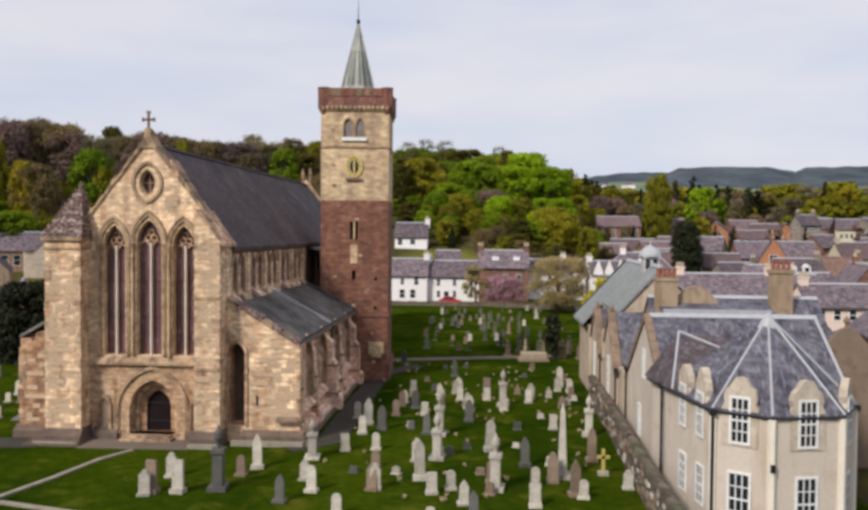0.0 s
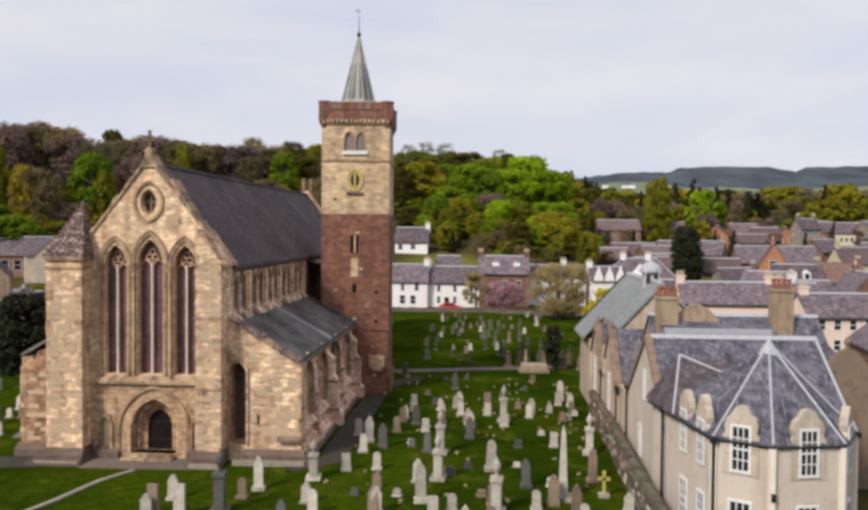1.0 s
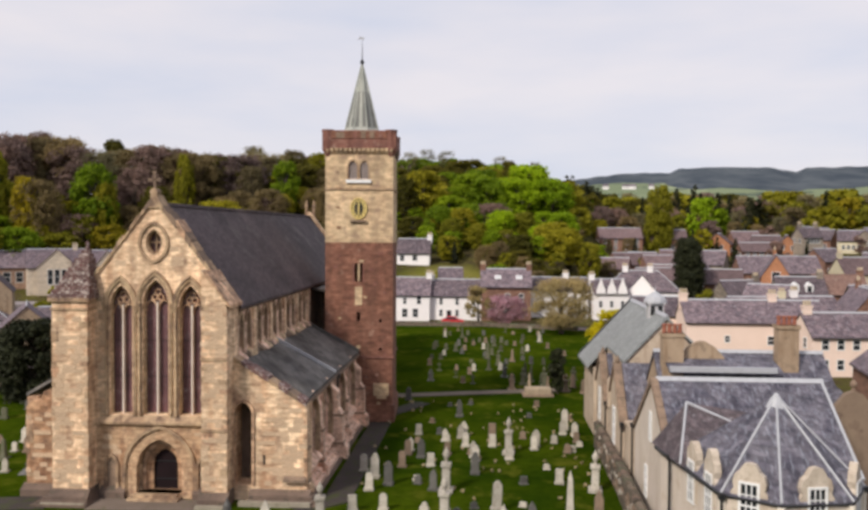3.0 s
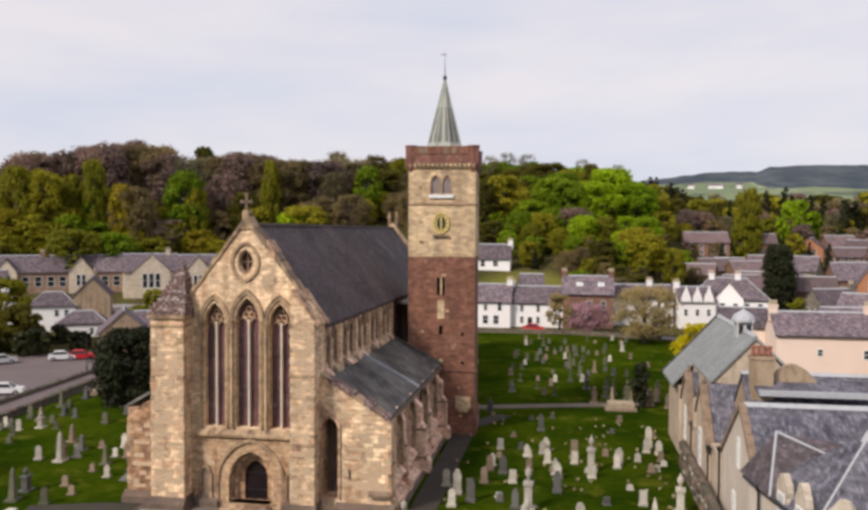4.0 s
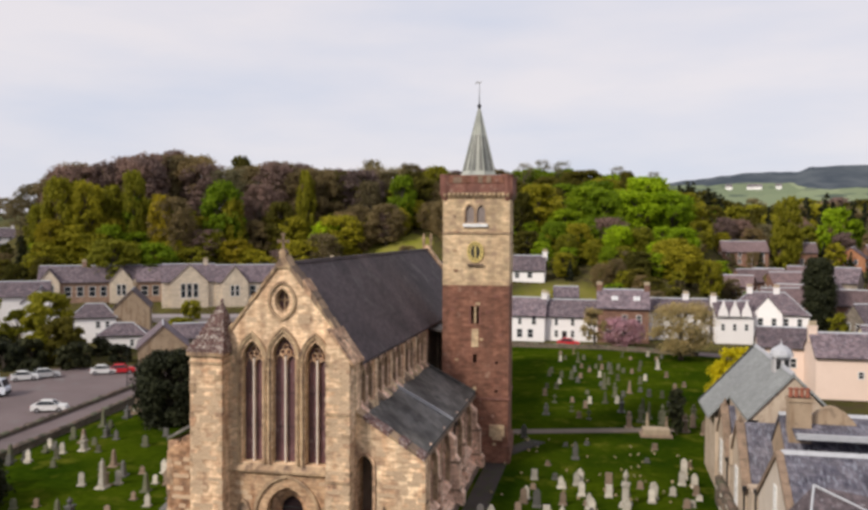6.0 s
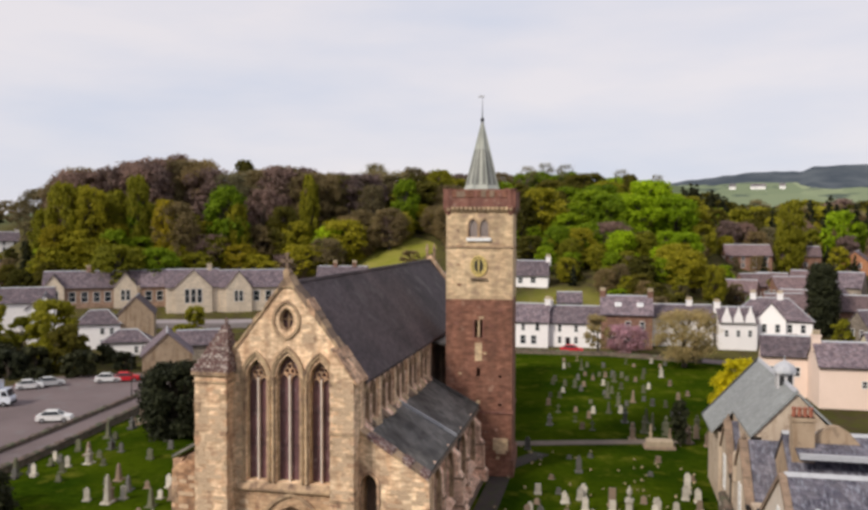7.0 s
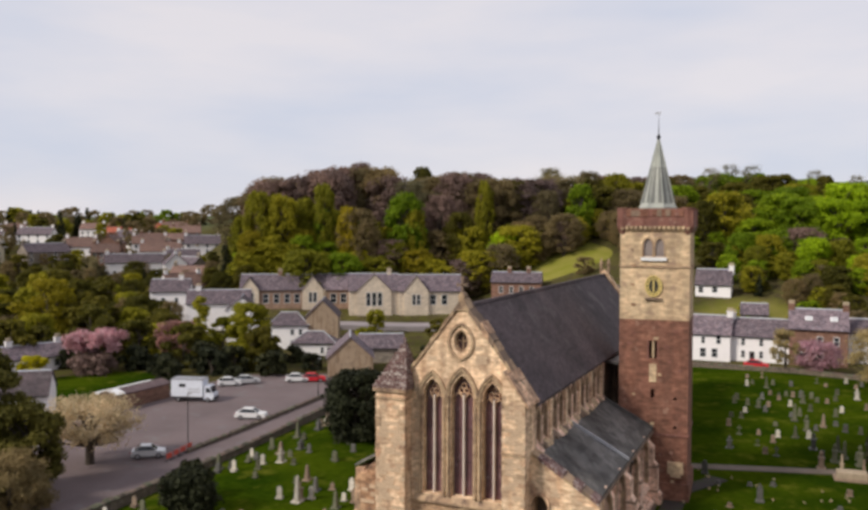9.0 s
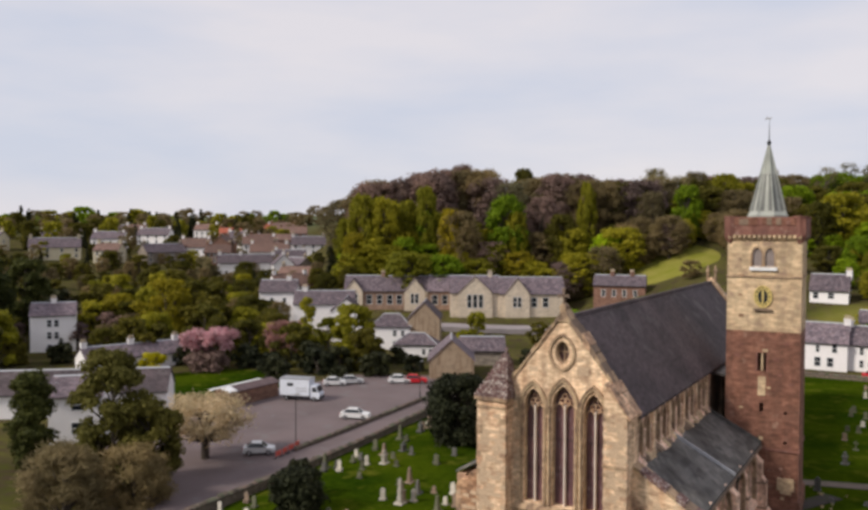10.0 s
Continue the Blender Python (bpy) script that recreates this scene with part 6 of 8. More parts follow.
# name, azimuth and distance from the gate, turn, width, depth, eaves, ridge, roof, wall, chimneys along the ridge
SE = [("brown_house", 8.75, 263, 4, 13, 7, 4.4, 7.4, ROSE_ROOF, BROWN_WALL, ()), ("brown_house", 11.9, 272, -3, 11, 7, 4.2, 7.0, ROSE_ROOF, BROWN_WALL, ()),
      ("orange_house", 15.15, 265, 68, 9, 7.3, 3.4, 6.4, ROSE_ROOF, ORANGE_WALL, ()), ("orange_house", 19.2, 262, 76, 8, 4.8, 3.6, 6.2, ROSE_ROOF, ORANGE_WALL, ()),
      ("brick_house", 16.7, 272, 12, 9, 7, 3.0, 6.6, ROSE_ROOF, BROWN_WALL, ()), ("brick_house", 18.0, 266, -14, 8, 7, 2.8, 5.8, ROSE_ROOF, BROWN_WALL, ()), ("brick_house", 17.3, 252, 4, 9, 6, 2.6, 5.0, ROSE_ROOF, BROWN_WALL, ()),
      ("grey_house", 20.4, 258, 12, 6.0, 6, 6.0, 8.8, SLATE_HOUSE, GREY_WALL, (-2.4, 2.4)), ("grey_house", 14.6, 226, -28, 8, 6.5, 3.8, 7.2, SLATE_HOUSE, GREY_WALL, ()), ("grey_house", 16.9, 222, 80, 7, 5.5, 3.6, 6.6, SLATE_HOUSE, GREY_WALL, ()),
      ("grey_house", 18.6, 216, 2, 19, 7.5, 3.8, 7.6, SLATE_HOUSE, BROWN_WALL, ()), ("grey_house", 13.4, 214, 40, 9, 6.5, 3.6, 6.8, SLATE_HOUSE, GREY_WALL, ()), ("grey_house", 12.2, 196, -24, 10, 7, 4.4, 7.8, ROSE_ROOF, BROWN_WALL, (4.0,)), ("grey_house", 11.0, 192, 20, 9, 7, 4.4, 7.6, ROSE_ROOF, ORANGE_WALL, ()),
      ("brown_house", 9.3, 226, 24, 9, 6.5, 3.4, 6.4, ROSE_ROOF, BROWN_WALL, ()), ("brown_house", 10.3, 229, -30, 8, 6.5, 3.2, 6.0, ROSE_ROOF, ORANGE_WALL, ()), ("brown_house", 11.3, 224, 14, 8.5, 6.5, 3.4, 6.2, ROSE_ROOF, BROWN_WALL, ()), ("brown_house", 12.4, 232, -12, 8, 6.5, 3.4, 6.2, ROSE_ROOF, GREY_WALL, ()), ("brown_house", 8.4, 214, -20, 8, 6, 3.2, 5.8, ROSE_ROOF, BROWN_WALL, ()),
      ("town_cottage", 23.0, 216, 8, 8, 7, 4.0, 7.6, ROSE_ROOF, CREAM_WALL, (-3.4,)), ("town_cottage", 24.8, 224, -20, 10, 7, 4.4, 7.6, SLATE_HOUSE, WHITE_WALL, (4.0,)), ("town_cottage", 21.4, 232, 30, 8, 6.5, 4.0, 7.0, SLATE_HOUSE, BROWN_WALL, ()),
      ("town_cottage", 22.1, 186, 0, 10, 7, 4.2, 7.8, TILE_ROOF, BROWN_WALL, (4.4,)), ("town_cottage", 18.2, 166, -34, 8, 7, 5.0, 8.2, SLATE_HOUSE, GREY_WALL, ()), ("town_cottage", 16.4, 178, 20, 9, 7, 4.2, 7.4, SLATE_HOUSE, GREY_WALL, (3.8,)), ("town_cottage", 15.4, 196, -12, 8, 6.5, 4.0, 7.0, ROSE_ROOF, BROWN_WALL, ()),
      ("town_cottage", 20.6, 141, 3, 6.6, 6.5, 5.6, 8.0, SLATE_HOUSE, WHITE_WALL, (-2.7,)), ("town_cottage", 17.4, 150, 5, 10, 6.5, 4.2, 7.0, SLATE_HOUSE, CREAM_WALL, (4.3,)), ("town_cottage", 24.6, 176, -6, 12, 7, 4.2, 7.4, SLATE_HOUSE, GREY_WALL, (5.2,)),
      ("town_cottage", 22.0, 118, 4, 9, 6.5, 5.0, 7.6, SLATE_HOUSE, PINK_WALL, (-3.8,)), ("town_cottage", 26.0, 90, 80, 13, 7, 4.6, 7.6, SLATE_HOUSE, BROWN_WALL, (5.6,)), ("town_cottage", 31.0, 68, 86, 12, 7, 4.4, 7.4, SLATE_HOUSE, HARL_TAN, (5.0,))]
NAMES = {id(SLATE_HOUSE): "grey slate roof", id(TILE_ROOF): "brown tiled roof", id(RED_ROOF): "red tiled roof", id(ROSE_ROOF): "purple-brown slate roof"}
WALLS = {id(GREY_WALL): "grey stone", id(BROWN_WALL): "brown sandstone", id(ORANGE_WALL): "orange brick", id(CREAM_WALL): "cream rendered", id(WHITE_WALL): "white rendered", id(HARL_TAN): "tan harled", id(STONE_PALE): "buff sandstone", id(PINK_WALL): "pink rendered"}
for i in range(12):
    SE.append(("town_cottage", rng.uniform(20.5, 28), rng.uniform(270, 310), rng.uniform(-50, 50), rng.uniform(7, 10), 6.5, 3.6, 6.6, rng.choice((SLATE_HOUSE, ROSE_ROOF)), rng.choice((ORANGE_WALL, BROWN_WALL, GREY_WALL, CREAM_WALL)), ()))
for nm, az, d, a, w, deep, e, r, roof, wall, stacks in SE:
    x, y = 22 + d * math.sin(radians(az)), -54 + d * math.cos(radians(az))
    us = [-w / 2 + 1.6 + i * (w - 3.2) / 3 for i in range(4)]
    town_house(nm, x, y, a, w, deep, e, r, wall, roof, f"{WALLS[id(wall)]} town house with {NAMES[id(roof)]}", row((0.9, e - 1.6) if e > 4.3 else (1.0,), us, 0.8, 1.2) + row((e - 1.6,), (-1.3, 1.3), 0.8, 1.2, "l"), stacks, group="houses of the town")
# slated house with two white dormers
x, y = 22 + 178 * math.sin(radians(19.9)), -54 + 178 * math.cos(radians(19.9))
dormers = town_house("dormer_house", x, y, -4, 9.0, 7.5, 4.4, 8.4, GREY_WALL, SLATE_HOUSE, "grey stone house with two white roof dormers", row((1.0,), (-2.6, 0, 2.6), 0.8, 1.3), (3.9,), group="houses of the town")
for u in (-1.3, 1.3):
    head = part("dormer", Shape().prism([(u - 0.7, 5.2), (u + 0.7, 5.2), (u + 0.7, 6.9), (u, 7.5), (u - 0.7, 6.9)], "y", -2.7, -0.6), PAINT_WHITE, dormers, "white painted dormer")
    part("pane", Shape().box(u - 0.4, u + 0.4, -2.74, -2.66, 5.7, 6.8), GLASS_BLUE, head)
# white farms on the far slope
for az, w in ((7.9, 10), (9.3, 15), (9.75, 8), (10.9, 9)):
    k = 0.56
    d = 1050 + 700 * k
    x, y = 22 + d * math.sin(radians(az)), -54 + d * math.cos(radians(az))
    foot = ground_z(22 + 1050 * math.sin(radians(az)), -54 + 1050 * math.cos(radians(az))) - 6
    z = foot + (15 + 1750 * float(np.interp(az, *RIDGE)) - foot) * k ** 1.15
    town_house("farmhouse", x, y, -az, w, 8, 4.6, 8, WHITE_WALL, SLATE_HOUSE, "white farmhouse on the far hillside", row((1.2, 4.0), (-3, 0, 3), 1.2, 1.6), base=z, group="far farms")

town_house("brown_gable_house", 78.5, 76, 80, 12, 7.0, 5.2, 9.6, BROWN_WALL, SLATE_HOUSE, "brown stone house with a big white gable window", [(0, 4.0, 1.6, 1.5, "l"), (-1.4, 1.2, 1.2, 1.8, "l"), (1.4, 1.2, 1.2, 1.8, "l")], (3,), base=0)
town_house("gable_house", 83, 128, 74, 9, 5.8, 6.4, 11.0, ORANGE_WALL, SLATE_HOUSE, "orange-brown stone house with a tall gable window", [(0, 5.0, 1.5, 2.4, "l"), (0, 1.2, 1.4, 1.8, "l")], (2,), group="houses of the town")
# school below the wood: long slated range with gables to the front
SCHOOL_STONE = surface("pinkish_cream_stone", (0.74, 0.64, 0.515), (0.60, 0.51, 0.41), 0.4, 3.0, 0.9, 0.5, (0.34, 0.27, 0.2), 0.4, (0.5, 0.25), soft=0.7)
sch = "long sandstone school range with pale gables and grey slate roofs"
# browner school stone: the shadow on the long walls painted as colour
SCHOOL_SHADE = surface("shaded_school_stone", (0.40, 0.27, 0.205), (0.29, 0.19, 0.145), 0.5, 3.0, 0.9, 0.5, (0.2, 0.14, 0.1), 0.4, (0.5, 0.25))
town_house("school_range", -106.2, 133.5, 31, 22.6, 8, 5.6, 9.4, SCHOOL_SHADE, SLATE_HOUSE, sch, row((2.0,), (-4.6, -1.8, 1.0, 3.6), 1.4, 2.4) + row((2.2,), (-9.4, -8.2, 7.2, 8.4), 0.85, 2.6, "g"), (-1,), base=3.0, front=[(-8.8, 2.4, 8.8), (7.8, 2.8, 9.1)], group="school ranges", gable_wall=SCHOOL_STONE)
town_house("school_range", -91.6, 142.0, 31, 10.6, 8, 5.6, 9.5, SCHOOL_SHADE, SLATE_HOUSE, sch, row((2.0,), (-3.6, -0.9, 1.8), 1.5, 2.4), (), base=3.0, group="school ranges", gable_wall=SCHOOL_STONE)
town_house("school_range", -82.0, 139.6, 31, 13, 8, 5.8, 9.9, SCHOOL_STONE, SLATE_HOUSE, sch, row((1.8,), (-1.5, 0, 1.5), 1.05, 3.4, "g"), (4.2,), base=3.0, front=(0, 4.5, 10.0), group="school ranges", gable_wall=SCHOOL_STONE)
town_house("school_range", -68.8, 146.8, 31, 17, 8, 5.6, 9.6, SCHOOL_STONE, SLATE_HOUSE, sch, row((2.0,), (-4.6, -3.4), 0.85, 2.6, "g") + row((2.0,), (0.5, 3.5), 1.4, 2.5), (), base=3.0, front=(-4.0, 3.2, 9.6), group="school ranges", gable_wall=SCHOOL_STONE)
town_house("red_house", -46.5, 154, 14, 13, 7, 4.2, 6.6, BROWN_WALL, SLATE_HOUSE, "red sandstone house with slate roof below the field", row((1.4,), (-4, -1.3, 1.3, 4), 0.9, 1.6), (-2, 3), base=6.9)
# houses round the car park
town_house("white_cottage", -72.3, 95.2, 26, 9.0, 6.0, 3.0, 5.0, WHITE_WALL, SLATE_HOUSE, "low white cottage with hipped slate roof", row((0.8,), (1.8, 3.2), 0.6, 1.2) + row((0.8,), (0.0,), 0.8, 1.2, "r"), hip=2.6, base=-2.0)
town_house("white_house", -82.0, 100, 30, 8.5, 6.5, 5.4, 7.8, WHITE_WALL, SLATE_HOUSE, "white rendered house with slate roof", row((3.2, 0.8), (0.8, 2.6), 0.7, 1.2), hip=2.4, base=-1.6)
town_house("brown_gable_house", -76.5, 105.5, -62, 10.5, 7.0, 6.2, 9.8, HARL_TAN, SLATE_HOUSE, "tan rendered house with a plain gable", row((3.5,), (-1.0, 1.6), 0.9, 1.3), (-4.8,), base=-0.6)
town_house("low_gable_house", -54.4, 79.0, -60, 10, 8.2, 3.6, 7.4, HARL_TAN, SLATE_HOUSE, "low grey gabled house with slate roof", row((1.0,), (0,), 0.8, 1.1, "l"), base=-2.0)
town_house("slate_shed", -55.5, 93.5, 30, 9, 6, 3.0, 5.4, GREY_WALL, SLATE_HOUSE, "grey stone outbuilding with slate roof", (), base=-1.8)
town_house("white_gable_house", -108, 108.5, 34, 15, 7.6, 5.6, 8.6, WHITE_WALL, SLATE_HOUSE, "white rendered house with long slate roof", row((3.2, 0.8), (5.6,), 0.8, 1.3) + row((3.4,), (-1.5, 1.5), 0.8, 1.2, "l"), (-5,), base=1.2)
town_house("white_gable_house", -123, 108.5, 34, 9.5, 7.5, 6.0, 8.8, WHITE_WALL, SLATE_HOUSE, "white rendered gabled house with a chimney", row((3.2,), (-1.6, 1.6), 0.8, 1.2), (2.4,), base=3.2)
town_house("white_gable_house", -97, 103.0, 124, 9.0, 7.0, 5.6, 8.6, WHITE_WALL, SLATE_HOUSE, "white rendered house, gable to the gardens", row((3.2, 0.8), (0,), 0.8, 1.3, "r") + row((3.2,), (-2, 2), 0.8, 1.2), base=0.6)
town_house("white_flats", -141.8, 56.2, 52, 9.0, 8.0, 8.6, 11.0, WHITE_WALL, SLATE_HOUSE, "white rendered three-storey block with slate roof", row((0.9, 3.6, 6.2), (-0.7, 0.7), 0.8, 1.4) + row((0.9, 3.6, 6.2), (0.0,), 0.8, 1.4, "r"), (0,), base=-1.9)
town_house("long_bungalow", -111.5, 52, 72, 19, 6.5, 2.7, 4.8, WHITE_WALL, SLATE_HOUSE, "long low white bungalow with slate roof and white chimneys", row((0.9,), (2, 5, 7.5), 1.0, 1.1), (-9, 0, 9), base=-1.9)
town_house("grey_roof_house", -85.5, 22.5, 40, 25, 7.5, 3.6, 6.4, WHITE_WALL, SLATE, "long white house with brown-grey slate roof", row((0.9,), (4, 7), 0.9, 1.2), (), base=-1.9)
town_house("cream_house", -72.7, 12.7, 44, 6.4, 7.0, 6.2, 8.2, WHITE_WALL, SLATE_HOUSE, "white rendered house end with two dark windows", [(0.3, 4.4, 1.5, 1.4, "f"), (0.3, 1.4, 1.5, 1.4, "f")] + row((3.6, 0.7), (0.3,), 1.5, 1.4, "r"), base=-1.9)
# upper town to the north-west
NW = [("white_house", -199, 212, 42, 14, WHITE_WALL, SLATE_HOUSE), ("brown_house", -169, 169, -45, 13, GREY_WALL, SLATE_HOUSE), ("grey_house", -278, 150, 58, 19, CREAM_WALL, SLATE_HOUSE), ("grey_hall", -241, 172, 50, 17, GREY_WALL, SLATE_HOUSE), ("white_house", -237, 186, 48, 12, WHITE_WALL, SLATE_HOUSE), ("red_roof_house", -283, 252, 45, 11, ORANGE_WALL, RED_ROOF),
      ("grey_house", -300, 219, 50, 16, WHITE_WALL, SLATE_HOUSE), ("brown_house", -237, 232, 45, 20, BROWN_WALL, TILE_ROOF), ("white_house", -262, 236, 45, 10, WHITE_WALL, SLATE_HOUSE), ("brown_house", -206, 196, 35, 15, WHITE_WALL, SLATE_HOUSE), ("white_house", -190, 190, 40, 12, WHITE_WALL, SLATE_HOUSE),
      ("cream_house", -318, 176, 55, 10, CREAM_WALL, SLATE_HOUSE), ("white_house", -345, 205, 55, 9, WHITE_WALL, SLATE_HOUSE), ("grey_house", -255, 158, 52, 10, CREAM_WALL, SLATE_HOUSE), ("white_house", -330, 232, 50, 10, WHITE_WALL, TILE_ROOF), ("brown_house", -262, 276, 42, 14, BROWN_WALL, TILE_ROOF), ("grey_house", -232, 218, 40, 14, WHITE_WALL, TILE_ROOF),
      ("brown_house", -240, 205, -40, 13, BROWN_WALL, TILE_ROOF),
      ("grey_house", -322, 150, 44, 12, CREAM_WALL, SLATE_HOUSE), ("grey_house", -290, 185, 55, 14, WHITE_WALL, SLATE_HOUSE), ("brown_house", -222, 184, 48, 10, BROWN_WALL, SLATE_HOUSE), ("white_house", -310, 262, 45, 12, WHITE_WALL, SLATE_HOUSE), ("red_roof_house", -310, 300, 40, 16, WHITE_WALL, RED_ROOF), ("brown_house", -290, 300, 40, 14, ORANGE_WALL, TILE_ROOF), ("brown_house", -215, 210, -46, 12, GREY_WALL, TILE_ROOF), ("grey_house", -360, 250, 52, 14, CREAM_WALL, SLATE_HOUSE), ("grey_house", -150, 148, 40, 12, GREY_WALL, SLATE_HOUSE), ("white_house", -140, 132, 38, 11, WHITE_WALL, SLATE_HOUSE)]
for nm, x, y, a, w, wall, roof in NW:
    e = rng.uniform(4.4, 5.6)
    us = [-w / 2 + 1.6 + i * (w - 3.2) / 3 for i in range(4)]
    roof = TILE_ROOF if roof is SLATE_HOUSE and rng.random() < 0.25 else roof
    town_house(nm, x, y, a + rng.uniform(-28, 28), w, 7.5, e, e + rng.uniform(2.6, 3.6), wall, roof, f"{WALLS[id(wall)]} house with {NAMES[id(roof)]} on the hill", row((3.0, 0.8), us, 0.9, 1.3) + row((3.0,), (0,), 0.9, 1.3, "r"), (-w / 2 + 0.7, w / 2 - 0.7), group="houses of the upper town")
town_house("white_cottage", -185, 161, 46, 20, 6.5, 5.6, 8.4, WHITE_WALL, SLATE_HOUSE, "long white cottage row with slate roof and white chimneys", row((1.6,), (-7, -4, 1, 4, 7), 0.9, 1.2), (-9.2, -2, 9.2), base=7.6)
town_house("white_gable_house", -170, 163, -44, 9, 7, 5.4, 8.8, WHITE_WALL, SLATE_HOUSE, "white rendered gabled house above the gardens", row((3.2,), (-1.4, 1.4), 0.8, 1.2, "l") + row((3.2,), (-2, 2), 0.8, 1.2), (4,), base=7.6)
# timber shed by the car park
shed = thing("car_park_shed", pose(-70.3, 41.2, -1.8, 0, 0, 90), "long brown brick shed with a pale roof edge", "shed")
part("wall", Shape().box(-5.4, 5.4, -1.7, 1.7, -0.2, 2.3), BROWN_WALL, shed)
part("roof", Shape().prism([(-1.95, 2.25), (-1.95, 2.4), (0.0, 3.0), (1.95, 2.4), (1.95, 2.25), (0.0, 2.85)], "x", -5.5, 5.6), ROSE_ROOF, shed)
part("roof_edge", Shape().box(-5.7, 5.6, 1.95, 2.7, 2.25, 2.45), PAINT_WHITE, shed, "white boarded roof edge")
part("porch_roof", Shape().prism([(-1.95, 2.42), (-1.95, 2.55), (-0.4, 3.05), (-0.4, 2.92)], "x", -6.2, -4.2), PAINT_WHITE, shed, "white sheet over the end bay")
part("end_door", Shape().box(-5.46, -5.4, -0.8, 0.6, 0.0, 2.0), HARL_TAN, shed, "tan boarded door")

# ---- trees ----
def leaf_cloud(rng, lobes, count, size, thin=1.0, inner=0.8):
    """Leaves as small pointed blades over and in a set of round lobes (x, y, z, r)."""
    g = np.random.RandomState(rng.randrange(10**6))
    lob = np.array(lobes)
    wgt = lob[:, 3] ** 2
    pick = g.choice(len(lob), count, p=wgt / wgt.sum())
    d = g.normal(size=(count, 3))
    d /= np.linalg.norm(d, axis=1)[:, None]
    d[:, 2] = np.where(d[:, 2] < -0.35, -d[:, 2], d[:, 2])
    c = lob[pick, :3] + d * (lob[pick, 3] * g.uniform(inner, 1.2, count))[:, None] * np.array([1, 1, 0.9])
    nrm = d + g.normal(size=(count, 3)) * 0.45
    nrm /= np.linalg.norm(nrm, axis=1)[:, None]
    a = np.cross(nrm, g.normal(size=(count, 3)))
    a /= np.linalg.norm(a, axis=1)[:, None]
    b = np.cross(nrm, a)
    s = (size * g.uniform(0.55, 1.35, count))[:, None]
    bend = nrm * s * g.uniform(-0.5, 0.5, count)[:, None]
    v = np.stack([c - a * s * thin - b * s * 0.6, c + a * s * thin - b * s * 0.6, c + b * s * 1.1 + bend], 1).reshape(-1, 3)
    sh = Shape()
    sh.v = [tuple(p) for p in v.tolist()]
    sh.f = [(3 * i, 3 * i + 1, 3 * i + 2) for i in range(count)]
    return sh


def leaf_mesh(name, shape, material):
    me = bpy.data.meshes.new(name)
    me.from_pydata(shape.v, [], shape.f)
    me.materials.append(material)
    return me


def make_tree(name, label, leaf, seed, height, radius, low=0.25, count=1500, size=0.45, lobes=26, shape="round", thin=1.0, inner=0.48):
    """A tree at the origin: tapered trunk with limbs, and a crown of leaves in uneven lobes."""
    rng = random.Random(seed)
    ob = thing(name, Matrix(), label, "tree")
    pts = []
    for i in range(lobes):
        k = (i + rng.random()) / lobes
        z = low * height + (height * (1 - low)) * k
        if shape == "round":
            prof = math.sqrt(max(1 - (2 * k - 0.85) ** 2 / 1.35, 0.05))
        elif shape == "dome":
            prof = math.sqrt(max(1 - (1.85 * k - 0.85) ** 2 / 1.05, 0.02))
        elif shape == "cone":
            prof = 1.0 - 0.9 * k
        elif shape == "column":
            prof = math.sin(math.pi * min(0.14 + 0.80 * k, 1.0)) ** 0.6
        else:
            prof = 0.75 + 0.25 * math.sin(math.pi * k)
        a, r = rng.uniform(0, 2 * math.pi), radius * prof * math.sqrt(rng.uniform(0.45 if shape == "dome" else 0.15, 1.0)) * 0.8
        rr = radius * (rng.uniform(0.17, 0.30) if shape == "dome" else rng.uniform(0.15, 0.29)) * (1 if shape != "cone" else max(1.1 - k, 0.25))
        rr *= 1.5 if shape == "column" else 1.0
        pts.append((r * math.cos(a), r * math.sin(a), min(z, height - rr * 0.8), rr))
    tr = Shape()
    tr.tube((0, 0, -0.8), (0.1, 0, low * height + 0.5), radius * 0.085, radius * 0.06, 8)
    tr.tube((0.1, 0, low * height + 0.4), (0, 0.1, height * 0.8), radius * 0.06, radius * 0.012, 6)
    for x, y, z, r in pts[::3]:
        zs = max(low * height * 0.8, z - math.hypot(x, y) * 0.9 - 0.5)
        tr.tube((0.05, 0, zs), (x, y, z), radius * 0.03, radius * 0.008, 5)
    part("trunk", tr, BARK, ob)
    crown = new("crown", leaf_mesh("crown", leaf_cloud(rng, pts, count, size, thin, inner), leaf))
    crown.parent = ob
    return ob


def plant(proto, x, y, scale=1.0, tall=1.0, z=None, turn=None, rng=random.Random(77)):
    z0 = ground_z(x, y) if z is None else z
    return copy_thing(proto, pose(x, y, z0 - 0.1, 0, 0, rng.uniform(0, 360) if turn is None else turn) @ Matrix.Diagonal((scale, scale, scale * tall, 1)))


def place(proto, x, y, scale=1.0, tall=1.0, z=None):
    proto.matrix_world = pose(x, y, (ground_z(x, y) if z is None else z) - 0.1) @ Matrix.Diagonal((scale, scale, scale * tall, 1))
    return proto


